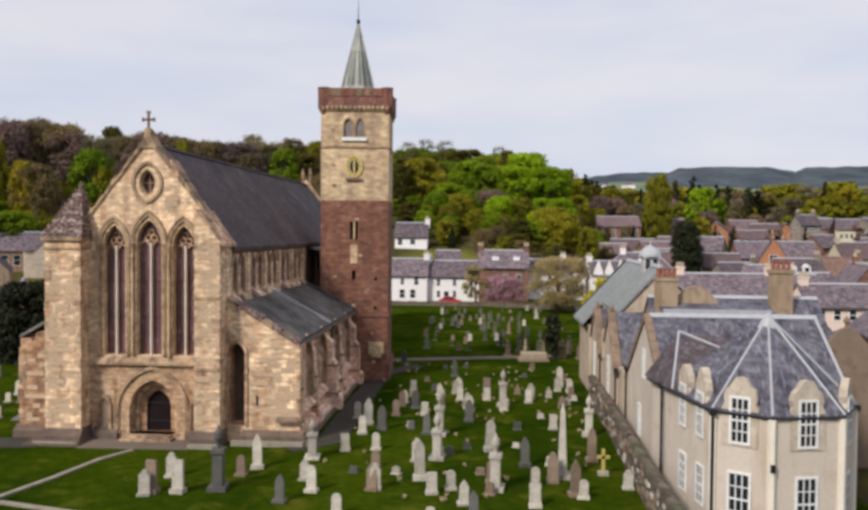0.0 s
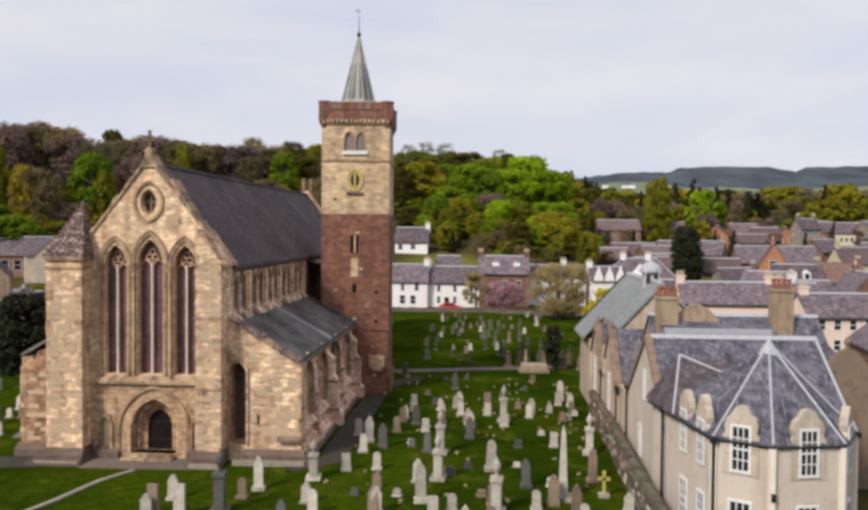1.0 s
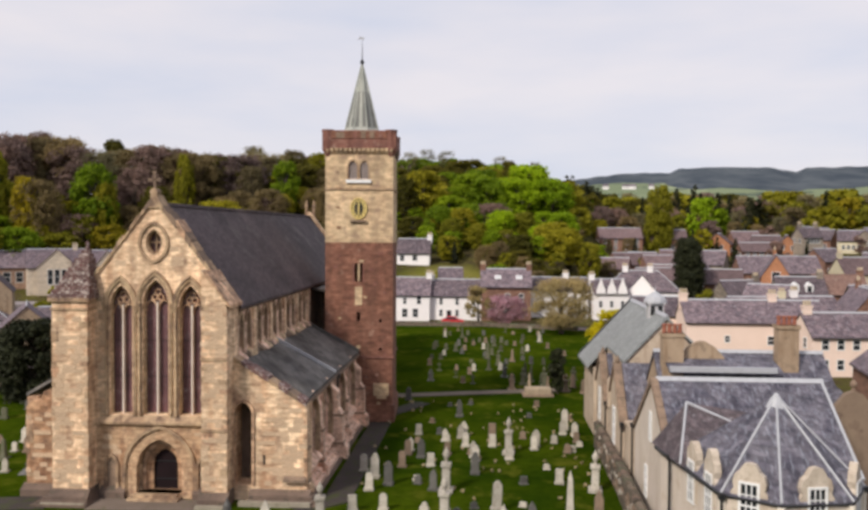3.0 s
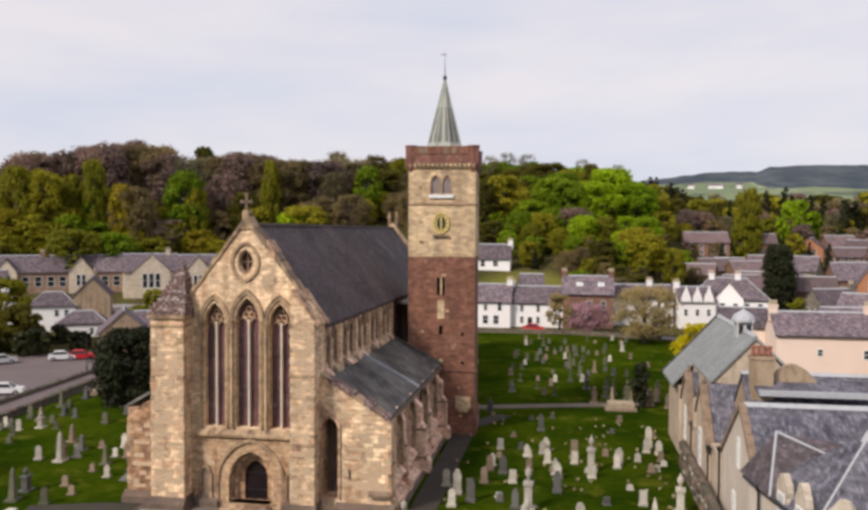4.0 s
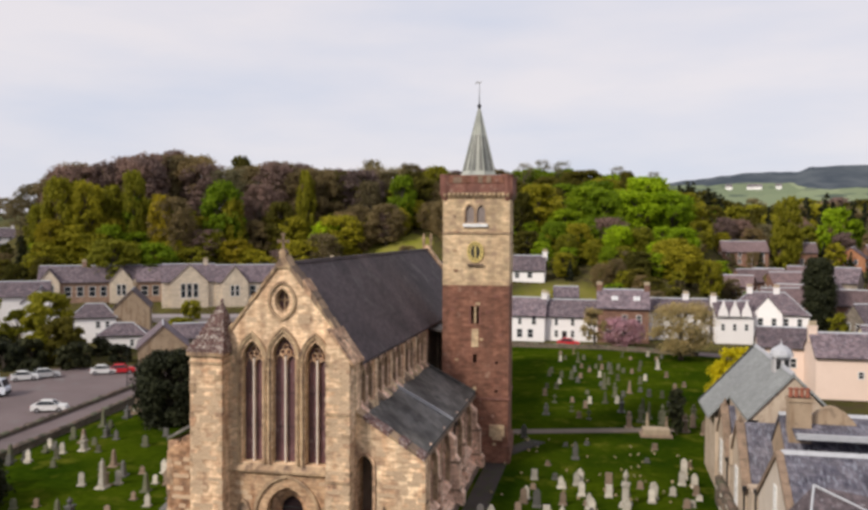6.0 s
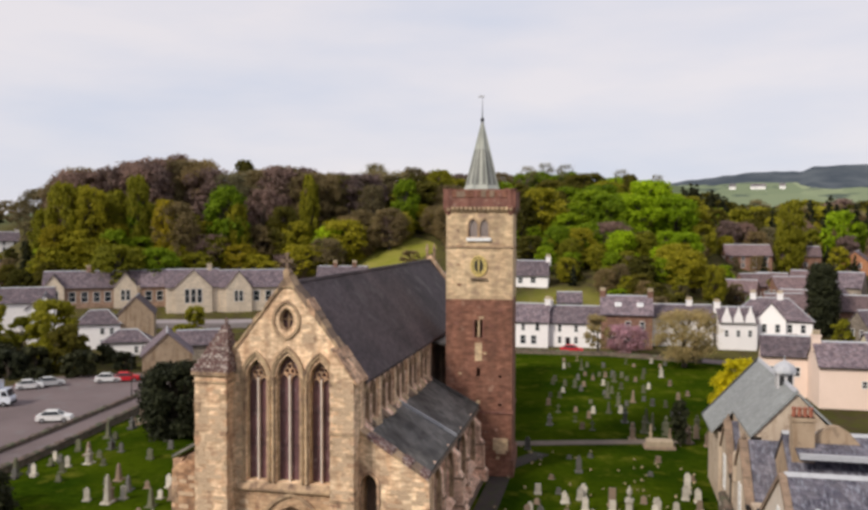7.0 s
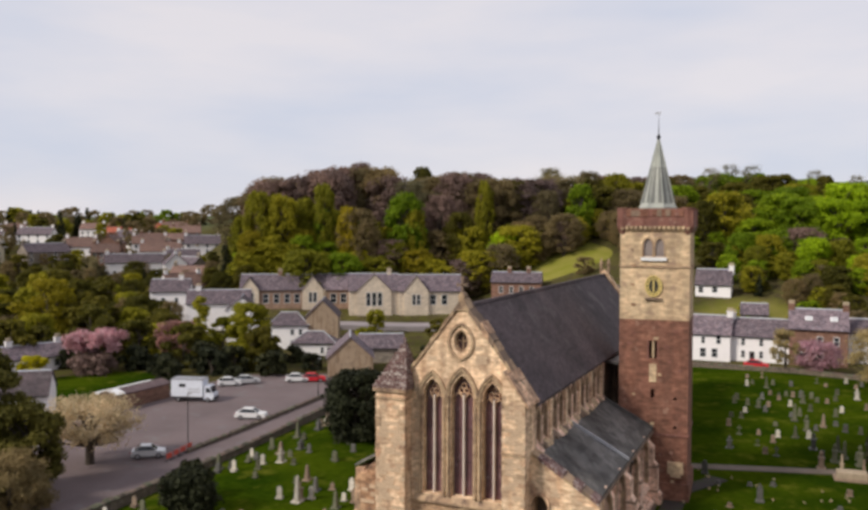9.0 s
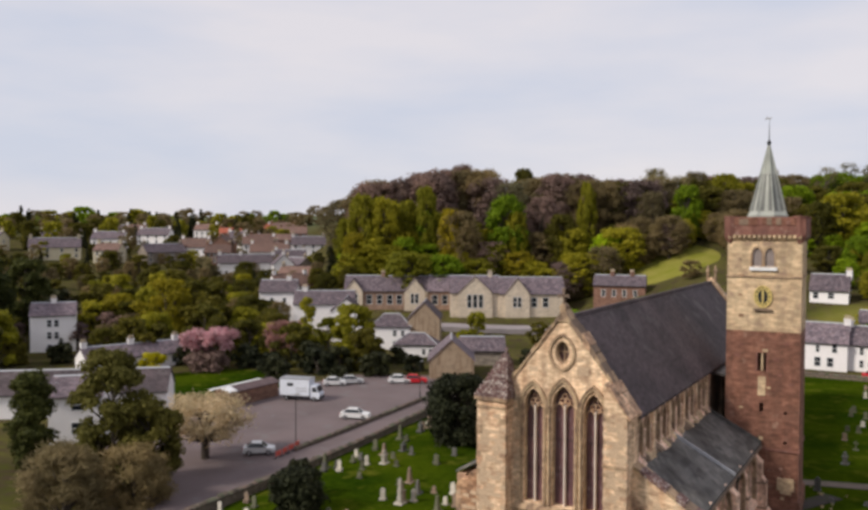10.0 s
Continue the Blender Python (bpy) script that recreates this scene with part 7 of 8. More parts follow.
def wood_kinds(count, size, lobes, far):
    """Two or three trees of each kind; the far ones have fewer, larger leaves."""
    word, dome = ("distant ", "round") if far else ("", "dome")
    return {
        "lime": [make_tree("lime_tree", f"{word}bright lime-green broadleaf tree in fresh leaf", LEAF_LIME, s, 13, 6.0, 0.08, count, size, lobes, dome) for s in (1, 2)],
        "green": [make_tree("broadleaf_tree", f"{word}mid-green broadleaf tree on the wooded hill", LEAF_GREEN, s, 13, 5.8, 0.08, count, size, lobes, dome) for s in (3, 4, 5)],
        "olive": [make_tree("budding_tree", f"{word}olive-green tree coming into leaf", LEAF_OLIVE, s, 13, 5.6, 0.08, count, size, lobes, dome) for s in (6, 7, 14)],
        "deep": [make_tree("broadleaf_tree", f"{word}deep olive-green leafy tree", LEAF_DEEP, s, 13, 5.8, 0.06, count, size, lobes, dome) for s in (15, 16)],
        "brown": [make_tree("bare_tree", f"{word}olive-brown budding tree with bare twigs", LEAF_BROWN, s, 13, 5.6, 0.1, int(count * 1.3), size * 1.2, lobes, dome, thin=0.3, inner=0.25) for s in (8, 9)],
        "purple": [make_tree("beech_tree", f"{word}purple-brown beech in bud on the hilltop", LEAF_PURPLE, s, 13, 5.8, 0.1, int(count * 1.3), size, lobes, dome, thin=0.5, inner=0.35) for s in (10, 11)],
        "gold": [make_tree("budding_tree", f"{word}golden-green tree coming into leaf", LEAF_GOLD, s, 13, 5.8, 0.08, count, size, lobes, dome) for s in (17, 18)],
        "grey": [make_tree("bare_tree", f"{word}pale grey-olive tree with open twigs", LEAF_GREY, s, 13, 5.4, 0.1, int(count * 0.9), size * 1.2, lobes, dome, thin=0.22, inner=0.1) for s in (19, 20)],
        "dark": [make_tree("conifer_tree", f"{word}dark green conifer among the other trees", LEAF_DARK, s, 13, 3.0, 0.08, count, size * 0.9, lobes, shape="cone") for s in (12, 13)],
    }


WOOD, FAR_WOOD = wood_kinds(6200, 0.30, 96, False), wood_kinds(1600, 0.6, 48, True)
for wood, word in ((WOOD, "trees of the wooded hill"), (FAR_WOOD, "trees of the town and far slopes")):
    for protos in wood.values():
        for p in protos:
            p["group"] = word


FAR_TREES = []


def wood_tree(kind, x, y, h, rng, wide=1.0):
    if math.hypot(x - 22, y + 54) > 345:
        FAR_TREES.append((kind, rng.randrange(2), x, y, h / 13.0, wide, rng.uniform(0, 6.28)))
        return None
    p = rng.choice((WOOD if h > 6 and math.hypot(x - 22, y + 54) < 322 and -45 < math.degrees(math.atan2(x - 22, y + 54)) < 12 else FAR_WOOD)[kind])
    s = h / 13.5
    m = pose(x, y, ground_z(x, y) - 0.3, 0, 0, rng.uniform(0, 360)) @ Matrix.Diagonal((s * wide, s * wide, s, 1))
    return copy_thing(p, m)


def hill_tree(kind, az, d, top, radius, rng):
    """A tree of the wooded hill by its direction and distance from the churchyard gate, with its top at that level."""
    x, y = 22 + d * math.sin(radians(az)), -54 + d * math.cos(radians(az))
    g = ground_z(x, y) - 0.3
    return copy_thing(rng.choice(WOOD[kind]), pose(x, y, g, 0, 0, rng.uniform(0, 360)) @ Matrix.Diagonal((radius / 5.9, radius / 5.9, (top - g) / 13.0, 1)))


# crest of the wood: azimuth and height of the tree tops at 320 m
CREST = ([-38, -36.3, -34.7, -31.3, -28.6, -25.0, -20.9, -17.9, -15.3, -11, -5.3, -1.9, 0.3, 2.5, 3.9, 5.7], [34, 43.7, 46.5, 50.2, 51, 47, 48.5, 47.5, 47.5, 46, 46, 46, 44, 43, 39, 32])
rng = random.Random(21)
# the close filling of the wood
for d0, step, tier in ((302, 0.9, "back"), (286, 1.1, "mid"), (268, 1.2, "mid"), (252, 1.4, "front"), (240, 1.6, "foot"), (230, 1.9, "foot")):
    az = -36.8 if tier != "foot" else -36.0
    while az < 5.8:
        a = az + rng.uniform(-0.4, 0.4)
        d = (d0 + rng.uniform(-8, 8)) * (0.88 + 0.12 * smooth_step(-18, -8, a))
        x, y = 22 + d * math.sin(radians(a)), -54 + d * math.cos(radians(a))
        top = 20.5 + (float(np.interp(a, *CREST)) - 20.5) * d / 320
        g = ground_z(x, y)
        h = {"back": top - g, "mid": min((top - g) * (0.5 if d < 262 else 0.8), 13), "front": min((top - g) * 0.42, 10), "foot": rng.uniform(4, 7)}[tier] * (rng.uniform(0.90, 1.03) if tier == "back" else rng.uniform(0.72, 1.1))
        h = min(max(h, 5), 24)
        right = a > -7.5
        if tier == "back":
            k = rng.choice(["green", "olive", "brown", "deep"] if right else ["purple", "brown", "purple", "purple", "brown"] if a < -26 else ["brown", "purple", "brown", "grey", "deep", "brown"])
        elif tier == "mid":
            k = rng.choice(["green", "deep", "green", "olive"] if right else ["brown", "deep", "brown", "olive", "purple"] if a > -25 else ["olive", "olive", "gold", "green", "olive"])
        else:
            k = rng.choice(["green", "olive", "deep", "brown"] if right else ["brown", "deep", "brown", "deep"] if a > -25 else ["olive", "deep", "green", "olive", "deep"])
        open_field = (-13.4 < a < -9.5 and d < 246) or (d < 228 and (a < -14 or -9.5 < a < -3.5))
        if not open_field:
            wood_tree(k, x, y, h, rng, rng.uniform(1.05, 1.5) * min(1.0, 13 / h + 0.2))
        az += step * rng.uniform(0.8, 1.2)
# the crowns that stand out: azimuth, distance, level of the top, radius, kind
WEST_CROWNS = [(-37.2, 250, 28.1, 4.4, "olive"), (-36.0, 246, 35.2, 6.0, "olive"), (-34.5, 244, 34.4, 5.9, "olive"), (-35.2, 262, 40.6, 7.6, "brown"), (-31.6, 245, 37.6, 4.2, "olive"), (-30.0, 240, 31.0, 4.0, "gold"), (-33.0, 250, 33.6, 5.2, "olive"), (-36.6, 242, 24.0, 4.6, "gold"), (-33.1, 240, 22.7, 4.9, "green"), (-31.6, 246, 30.3, 4.2, "green"), (-29.3, 240, 30.3, 7.7, "brown"),
               (-27.1, 240, 21.6, 6.5, "purple"), (-26.0, 244, 35.1, 6.8, "green"), (-25.4, 242, 30.0, 4.4, "olive"), (-30.6, 264, 44.1, 9.2, "purple"), (-33.1, 262, 41.2, 7.7, "purple"), (-29.1, 278, 46.7, 5.6, "purple"), (-27.6, 278, 43.1, 5.7, "purple"), (-24.9, 278, 45.2, 5.2, "deep"), (-22.1, 267, 43.0, 7.2, "brown"), (-23.6, 252, 34.9, 6.3, "purple")]
MIDDLE_CROWNS = [(-20.5, 252, 39.2, 3.4, "olive"), (-19.0, 261, 37.4, 5.7, "brown"), (-17.4, 272, 40.8, 5.7, "purple"), (-16.2, 255, 36.6, 5.6, "brown"), (-13.9, 256, 38.3, 5.1, "green"), (-12.5, 288, 39.4, 3.3, "grey"), (-19.1, 240, 24.1, 5.5, "lime"), (-15.9, 285, 45.8, 6.2, "grey"), (-13.4, 276, 43.8, 5.8, "brown"),
                 (-11.8, 252, 30.4, 5.4, "brown"), (-20.7, 282, 43.7, 5.9, "purple"), (-11.5, 273, 42.6, 5.8, "olive"), (-22.3, 246, 29.5, 6.0, "deep"), (-17.9, 244, 27.0, 5.1, "brown"), (-15.0, 244, 27.0, 4.3, "purple"), (-28.4, 240, 17.7, 4.9, "purple")]
EAST_CROWNS = [(-4.6, 246, 35.3, 8.5, "olive"), (-5.9, 240, 32.8, 4.8, "deep"), (-1.1, 252, 34.9, 9.2, "green"), (2.6, 256, 38.0, 8.6, "lime"), (3.9, 262, 34.3, 5.9, "lime"), (5.0, 262, 33.4, 7.7, "olive"), (6.1, 248, 24.8, 4.7, "olive"), (-0.5, 226, 22.2, 6.2, "brown"), (5.0, 202, 18.5, 6.3, "olive"),
               (6.8, 200, 15.2, 3.3, "olive"), (1.3, 290, 42.0, 4.1, "deep"), (-0.3, 285, 41.1, 2.4, "dark"), (0.4, 285, 42.5, 1.9, "dark"), (2.4, 218, 18.8, 4.2, "green"), (-3.3, 226, 20.9, 6.0, "deep"), (-5.3, 224, 21.6, 4.5, "deep"), (-2.7, 240, 28.0, 5.5, "green"), (1.0, 244, 28.8, 5.6, "green")]
for crowns in (WEST_CROWNS, MIDDLE_CROWNS, EAST_CROWNS):
    for a, d, top, r, k in crowns:
        hill_tree(k, a, d, top, r, rng)
# trees of the belt behind the town: azimuth, distance, height, kind, spread
belt = random.Random(5)
for a, d, h, k, wide in ((12.5, 340, 20, "dark", 1.0), (13.6, 338, 21.5, "dark", 1.1), (13.95, 342, 18, "dark", 1.0), (15.1, 336, 18, "dark", 1.0), (15.8, 334, 17.5, "dark", 1.1), (17.0, 330, 16.5, "dark", 1.7), (17.6, 332, 15.5, "dark", 1.9), (18.1, 334, 13.5, "deep", 0.9), (21.5, 340, 18.5, "dark", 1.0), (22.2, 342, 16, "dark", 1.2),
                         (20.9, 300, 13, "olive", 0.9), (21.9, 296, 13.5, "olive", 0.85), (22.8, 302, 16.5, "gold", 0.8), (23.8, 300, 14, "olive", 0.9), (25.0, 306, 14, "deep", 0.9), (19.6, 318, 13, "brown", 1.1), (16.3, 318, 12, "grey", 1.0), (14.4, 320, 12, "olive", 1.0), (12.6, 300, 11, "olive", 0.9), (18.8, 306, 10, "grey", 1.1), (17.4, 296, 8, "brown", 1.2),
                         (7.6, 288, 10, "purple", 1.0), (8.5, 292, 12, "purple", 1.0), (9.3, 290, 11, "brown", 1.1), (10.0, 298, 12, "grey", 1.0), (6.9, 300, 11, "deep", 1.0), (9.9, 250, 4, "brown", 1.0), (8.0, 250, 4, "brown", 1.2)):
    x, y = 22 + d * math.sin(radians(a)), -54 + d * math.cos(radians(a))
    wood_tree(k, x, y, h, belt, wide)
for i in range(90):
    a, d = belt.uniform(9, 29), belt.uniform(350, 560)
    wood_tree(belt.choice(("grey", "brown", "deep", "olive", "purple", "brown", "dark")), 22 + d * math.sin(radians(a)), -54 + d * math.cos(radians(a)), belt.uniform(12, 19), belt, belt.uniform(1.0, 1.5))
for i in range(60):
    a, d = belt.uniform(11.5, 26), belt.uniform(142, 262)
    wood_tree(belt.choice(("brown", "deep", "olive", "purple", "deep")), 22 + d * math.sin(radians(a)), -54 + d * math.cos(radians(a)), belt.uniform(2.0, 3.8), belt, belt.uniform(1.0, 1.5))
for a, d, top, r, k in ((-10.2, 226, 26.5, 5.2, "brown"), (-9.2, 232, 29.0, 5.4, "brown"), (-10.9, 240, 31.0, 5.0, "brown"), (0.2, 232, 25.5, 6.0, "purple"), (4.4, 206, 20.0, 6.2, "olive"), (4.3, 250, 33.0, 7.2, "lime"), (-0.2, 246, 33.5, 7.5, "green"), (2.0, 246, 33.0, 7.5, "lime")):
    hill_tree(k, a, d, top, r, belt)
# single trees about the town and at the ends of the wood: azimuth, distance, height and kind
for a, d, h, k in ((-21.5, 196, 7, "lime"), (14.2, 300, 17, "lime"), (15.0, 303, 13, "green"), (-36.4, 262, 12, "dark"), (-36.9, 270, 10, "dark"), (-37.4, 266, 11, "dark"), (-38.2, 280, 9, "dark"), (-36.0, 256, 9, "deep"), (-37.0, 236, 9, "deep"), (-37.8, 242, 10, "dark"), (-38.6, 238, 8, "deep"), (-36.3, 240, 9, "olive"), (-38.2, 250, 11, "dark"), (-39.2, 246, 8, "deep")):
    x, y = 22 + d * math.sin(radians(a)), -54 + d * math.cos(radians(a))
    wood_tree(k, x, y, h, rng, 0.9 if k != "dark" else 1.1)
tall = WOOD["olive"][0]
copy_thing(tall, pose(22 + 270 * math.sin(radians(11.4)), -54 + 270 * math.cos(radians(11.4)), 10.0) @ Matrix.Diagonal((0.88, 0.88, 1.70, 1)))
copy_thing(tall, pose(22 + 268 * math.sin(radians(11.3)), -54 + 268 * math.cos(radians(11.3)), 9.0, 0, 0, 130) @ Matrix.Diagonal((0.84, 0.84, 1.15, 1)))
for i in range(34):
    a, d = (rng.uniform(4.6, 9.2), rng.uniform(400, 480)) if i < 20 else (rng.uniform(12.2, 15.5), rng.uniform(380, 440))
    x, y = 22 + d * math.sin(radians(a)), -54 + d * math.cos(radians(a))
    wood_tree(rng.choice(("dark", "dark", "deep")), x, y, rng.uniform(11, 17), rng, 1.25)
for i in range(110):
    a, d = rng.uniform(5, 30), rng.uniform(440, 900)
    x, y = 22 + d * math.sin(radians(a)), -54 + d * math.cos(radians(a))
    wood_tree(rng.choice(("dark", "deep", "brown", "deep")), x, y, rng.uniform(9, 14), rng, 1.5)
for i in range(64):
    a, d = rng.uniform(7, 31), rng.uniform(296, 420)
    x, y = 22 + d * math.sin(radians(a)), -54 + d * math.cos(radians(a))
    wood_tree(rng.choice(("dark", "deep", "brown", "olive", "dark", "gold", "purple")), x, y, rng.uniform(9, 15) * (1.25 if i % 5 == 0 else 1), rng, rng.uniform(0.8, 1.15))
# trees among the houses to the south-east and on the far slopes
for i in range(120):
    a, d = rng.uniform(6.5, 33), 235 + 350 * rng.random() ** 1.3
    x, y = 22 + d * math.sin(radians(a)), -54 + d * math.cos(radians(a))
    wood_tree(rng.choice(["green", "brown", "green", "dark", "dark", "brown", "purple", "olive"]), x, y, rng.uniform(5.5, 9.5) if d < 330 else rng.uniform(9, 15), rng)
# trees between and behind the houses to the north-west
for i in range(200):
    a, d = rng.uniform(-62, -40.5), 205 + 315 * rng.random() ** 1.3
    x, y = 22 + d * math.sin(radians(a)), -54 + d * math.cos(radians(a))
    wood_tree(rng.choice(["olive", "brown", "deep", "dark", "brown", "deep"]), x, y, rng.uniform(4.5, 8) if d < 380 else rng.uniform(8, 14), rng)
for i in range(44):
    a, d = rng.uniform(-54, -42), rng.uniform(172, 232)
    x, y = 22 + d * math.sin(radians(a)), -54 + d * math.cos(radians(a))
    wood_tree(rng.choice(["deep", "deep", "olive", "brown", "deep"]), x, y, rng.uniform(6, 10), rng)
for i in range(46):
    a, d = rng.uniform(-62, -51), rng.uniform(178, 330)
    x, y = 22 + d * math.sin(radians(a)), -54 + d * math.cos(radians(a))
    wood_tree(rng.choice(["deep", "dark", "brown", "deep", "purple"]), x, y, rng.uniform(4, 8), rng, 1.3)
for i in range(60):
    a, d = -62 + 24 * i / 60, rng.uniform(560, 640)
    x, y = 22 + d * math.sin(radians(a)), -54 + d * math.cos(radians(a))
    wood_tree(rng.choice(["dark", "olive", "brown", "green"]), x, y, rng.uniform(9, 15), rng, 1.3)

# trees at the foot of the hill behind the white houses, and where the wood meets the town
for i in range(16):
    a, d = -4.6 + 10.5 * i / 16 + rng.uniform(-0.3, 0.3), rng.uniform(204, 226)
    x, y = 22 + d * math.sin(radians(a)), -54 + d * math.cos(radians(a))
    wood_tree(rng.choice(["green", "olive", "green", "olive", "lime"]), x, y, rng.uniform(6.5, 11), rng)
for i in range(26):
    a, d = rng.uniform(-44, -36), rng.uniform(232, 300)
    x, y = 22 + d * math.sin(radians(a)), -54 + d * math.cos(radians(a))
    wood_tree(rng.choice(["olive", "dark", "deep", "brown", "olive"]), x, y, rng.uniform(3.5, 6.5), rng)
for i in range(95):
    a, d = rng.uniform(-9.5, 6), rng.uniform(172, 222)
    x, y = 22 + d * math.sin(radians(a)), -54 + d * math.cos(radians(a))
    if not -7.5 < a < -3.0:
        wood_tree(rng.choice(["brown", "olive", "deep", "green", "dark"]), x, y, rng.uniform(2.5, 6.5), rng, rng.uniform(1.0, 1.5))

for i in range(34):
    a, d = rng.uniform(4.5, 12), rng.uniform(172, 232)
    x, y = 22 + d * math.sin(radians(a)), -54 + d * math.cos(radians(a))
    wood_tree(rng.choice(["deep", "olive", "brown", "green"]), x, y, rng.uniform(2.5, 6), rng, 1.2)
for i in range(44):
    a, d = rng.uniform(-53, -40.5), rng.uniform(236, 318)
    x, y = 22 + d * math.sin(radians(a)), -54 + d * math.cos(radians(a))
    wood_tree(rng.choice(["deep", "dark", "brown", "deep"]), x, y, rng.uniform(4, 8.5), rng, 1.1)

# feathery, still leafless trees that stand above the crest
FEATHER = make_tree("bare_tree", "tall feathery leafless tree on the hill crest", LEAF_GREY, 91, 13, 4.6, 0.12, 1700, 0.5, 60, thin=0.1, inner=0.0)
FEATHER["group"] = "trees of the wooded hill"
for a, d, h in ((-5.6, 300, 16.5), (-4.2, 305, 17.5), (-2.9, 302, 17), (0.9, 300, 15), (-8.6, 304, 16), (3.0, 300, 13)):
    x, y = 22 + d * math.sin(radians(a)), -54 + d * math.cos(radians(a))
    top = 20.5 + (float(np.interp(a, *CREST)) - 3.6 - 20.5) * d / 320
    copy_thing(FEATHER, pose(x, y, max(ground_z(x, y) - 0.3, top - h), 0, 0, a * 77) @ Matrix.Diagonal((h / 13, h / 13, h / 13, 1)))
for o in (*FEATHER.children_recursive, FEATHER):
    bpy.data.objects.remove(o)

# trees nearer the camera, each its own
place(make_tree("churchyard_tree", "spreading olive-brown tree at the churchyard edge", LEAF_BUD, 41, 9.8, 6.2, 0.14, 12000, 0.2, 90, "dome", thin=0.5, inner=0.25), 34.6, 92)
place(make_tree("churchyard_tree", "half-bare brown tree by the street wall", LEAF_BUD, 42, 7.5, 3.2, 0.22, 2600, 0.40, thin=0.2, inner=0.3), 20.0, 103)
place(make_tree("cherry_tree", "pink flowering cherry in front of the red house", LEAF_PINK, 43, 5.6, 4.4, 0.2, 5200, 0.17, 60, "dome", inner=0.35), 25.2, 103.2)
place(make_tree("golden_shrub", "bright yellow flowering shrub behind the hall", LEAF_YELLOW, 44, 8.6, 3.2, 0.05, 7000, 0.2, 70, "dome"), 36.4, 44.5)
place(make_tree("golden_shrub", "bright yellow flowering shrub behind the hall", LEAF_YELLOW, 45, 5.4, 3.0, 0.05, 2200, 0.26), 36.3, 54, 0.8)
place(make_tree("tall_conifer", "tall dark columnar conifer", LEAF_DARK, 46, 14.8, 3.3, 0.02, 20000, 0.26, 220, "column", inner=0.5), 64.8, 128)
place(make_tree("round_shrub", "rounded green garden tree", LEAF_OLIVE, 47, 5.5, 3.0, 0.05, 1800, 0.3), 66.5, 118)
place(make_tree("clipped_yew", "small dark upright yew beside a monument", LEAF_DARK, 48, 5.0, 0.95, 0.1, 3200, 0.18, 40, "column", inner=0.5), 29.5, 38.0)
place(make_tree("yew_tree", "broad dark evergreen yew by the church", LEAF_DARK, 49, 8.2, 4.3, 0.0, 16000, 0.2, 150, "dome", inner=0.5), -25.6, 30.5)
place(make_tree("dark_shrub", "dark evergreen shrub at the churchyard wall", LEAF_DARK, 50, 4.0, 2.8, 0.0, 9000, 0.16, 110, "dome"), -26.2, 1.6)
place(make_tree("dark_shrub", "tall dark evergreen shrub at the churchyard wall", LEAF_DARK, 51, 3.6, 1.6, 0.02, 3000, 0.18, 24), -29.0, 5.0)
place(make_tree("blossom_tree", "wide cream-white blossoming tree over the car park", LEAF_CREAM, 52, 7.6, 6.6, 0.36, 9000, 0.17, 120, "round", thin=0.7, inner=0.1), -51.2, 14.0)
place(make_tree("olive_tree", "tall olive-green tree beside the cream house", LEAF_WISP, 53, 14.6, 4.7, 0.04, 20000, 0.2, 110, "round", inner=0.35), -51.2, 1.0)
place(make_tree("olive_tree", "lower olive-green tree leaning over the lane", LEAF_WISP, 96, 9.6, 4.0, 0.02, 13000, 0.2, 80, "dome", inner=0.35), -47.8, 2.8)
place(make_tree("bare_shrub", "tangled brown leafless shrub", LEAF_BARE, 54, 5.3, 4.8, 0.0, 9000, 0.62, 80, thin=0.07, inner=0.0), -53.0, -3.5)
place(make_tree("bare_shrub", "brown leafless shrub by the lane", LEAF_BARE, 55, 6.9, 4.6, 0.0, 9000, 0.62, 80, thin=0.07, inner=0.0), -46.5, -8.0)
place(make_tree("bare_shrub", "tangled brown shrub beside the road", LEAF_BARE, 66, 6.4, 4.4, 0.0, 9000, 0.62, 80, thin=0.07, inner=0.0), -43.5, -2.6)
place(make_tree("dark_tree", "dark evergreen beside the cream house", LEAF_SHADE, 56, 11.0, 2.8, 0.02, 9000, 0.22, 70, "column"), -65.4, 1.0)
place(make_tree("dark_tree", "tall dark broadleaf tree among the gardens", LEAF_SHADE, 86, 20.0, 7.0, 0.06, 9000, 0.36, 80, "dome"), -150, 45)
place(make_tree("dark_tree", "tall dark broadleaf tree beside the white flats", LEAF_SHADE, 87, 17.0, 6.0, 0.06, 8000, 0.36, 80, "dome"), -158, 60)
place(make_tree("cherry_tree", "large pink cherry in full blossom", LEAF_PINK, 57, 7.6, 6.6, 0.52, 4600, 0.26, 30, "round", inner=0.3), -98, 60)
place(make_tree("garden_hedge", "dark red-brown shrub under the cherry", LEAF_PURPLE, 95, 3.6, 4.8, 0.0, 4000, 0.24, 40, "dome"), -96, 57.0)
place(make_tree("cherry_tree", "pink-brown cherry among garden trees", LEAF_ROSE, 58, 8.2, 5.0, 0.25, 3400, 0.24, 44, "dome", inner=0.4), -91, 74)
place(make_tree("golden_shrub", "round bright yellow shrub in a garden", LEAF_YELLOW, 59, 4.4, 3.0, 0.02, 3400, 0.2), -100, 47.5)
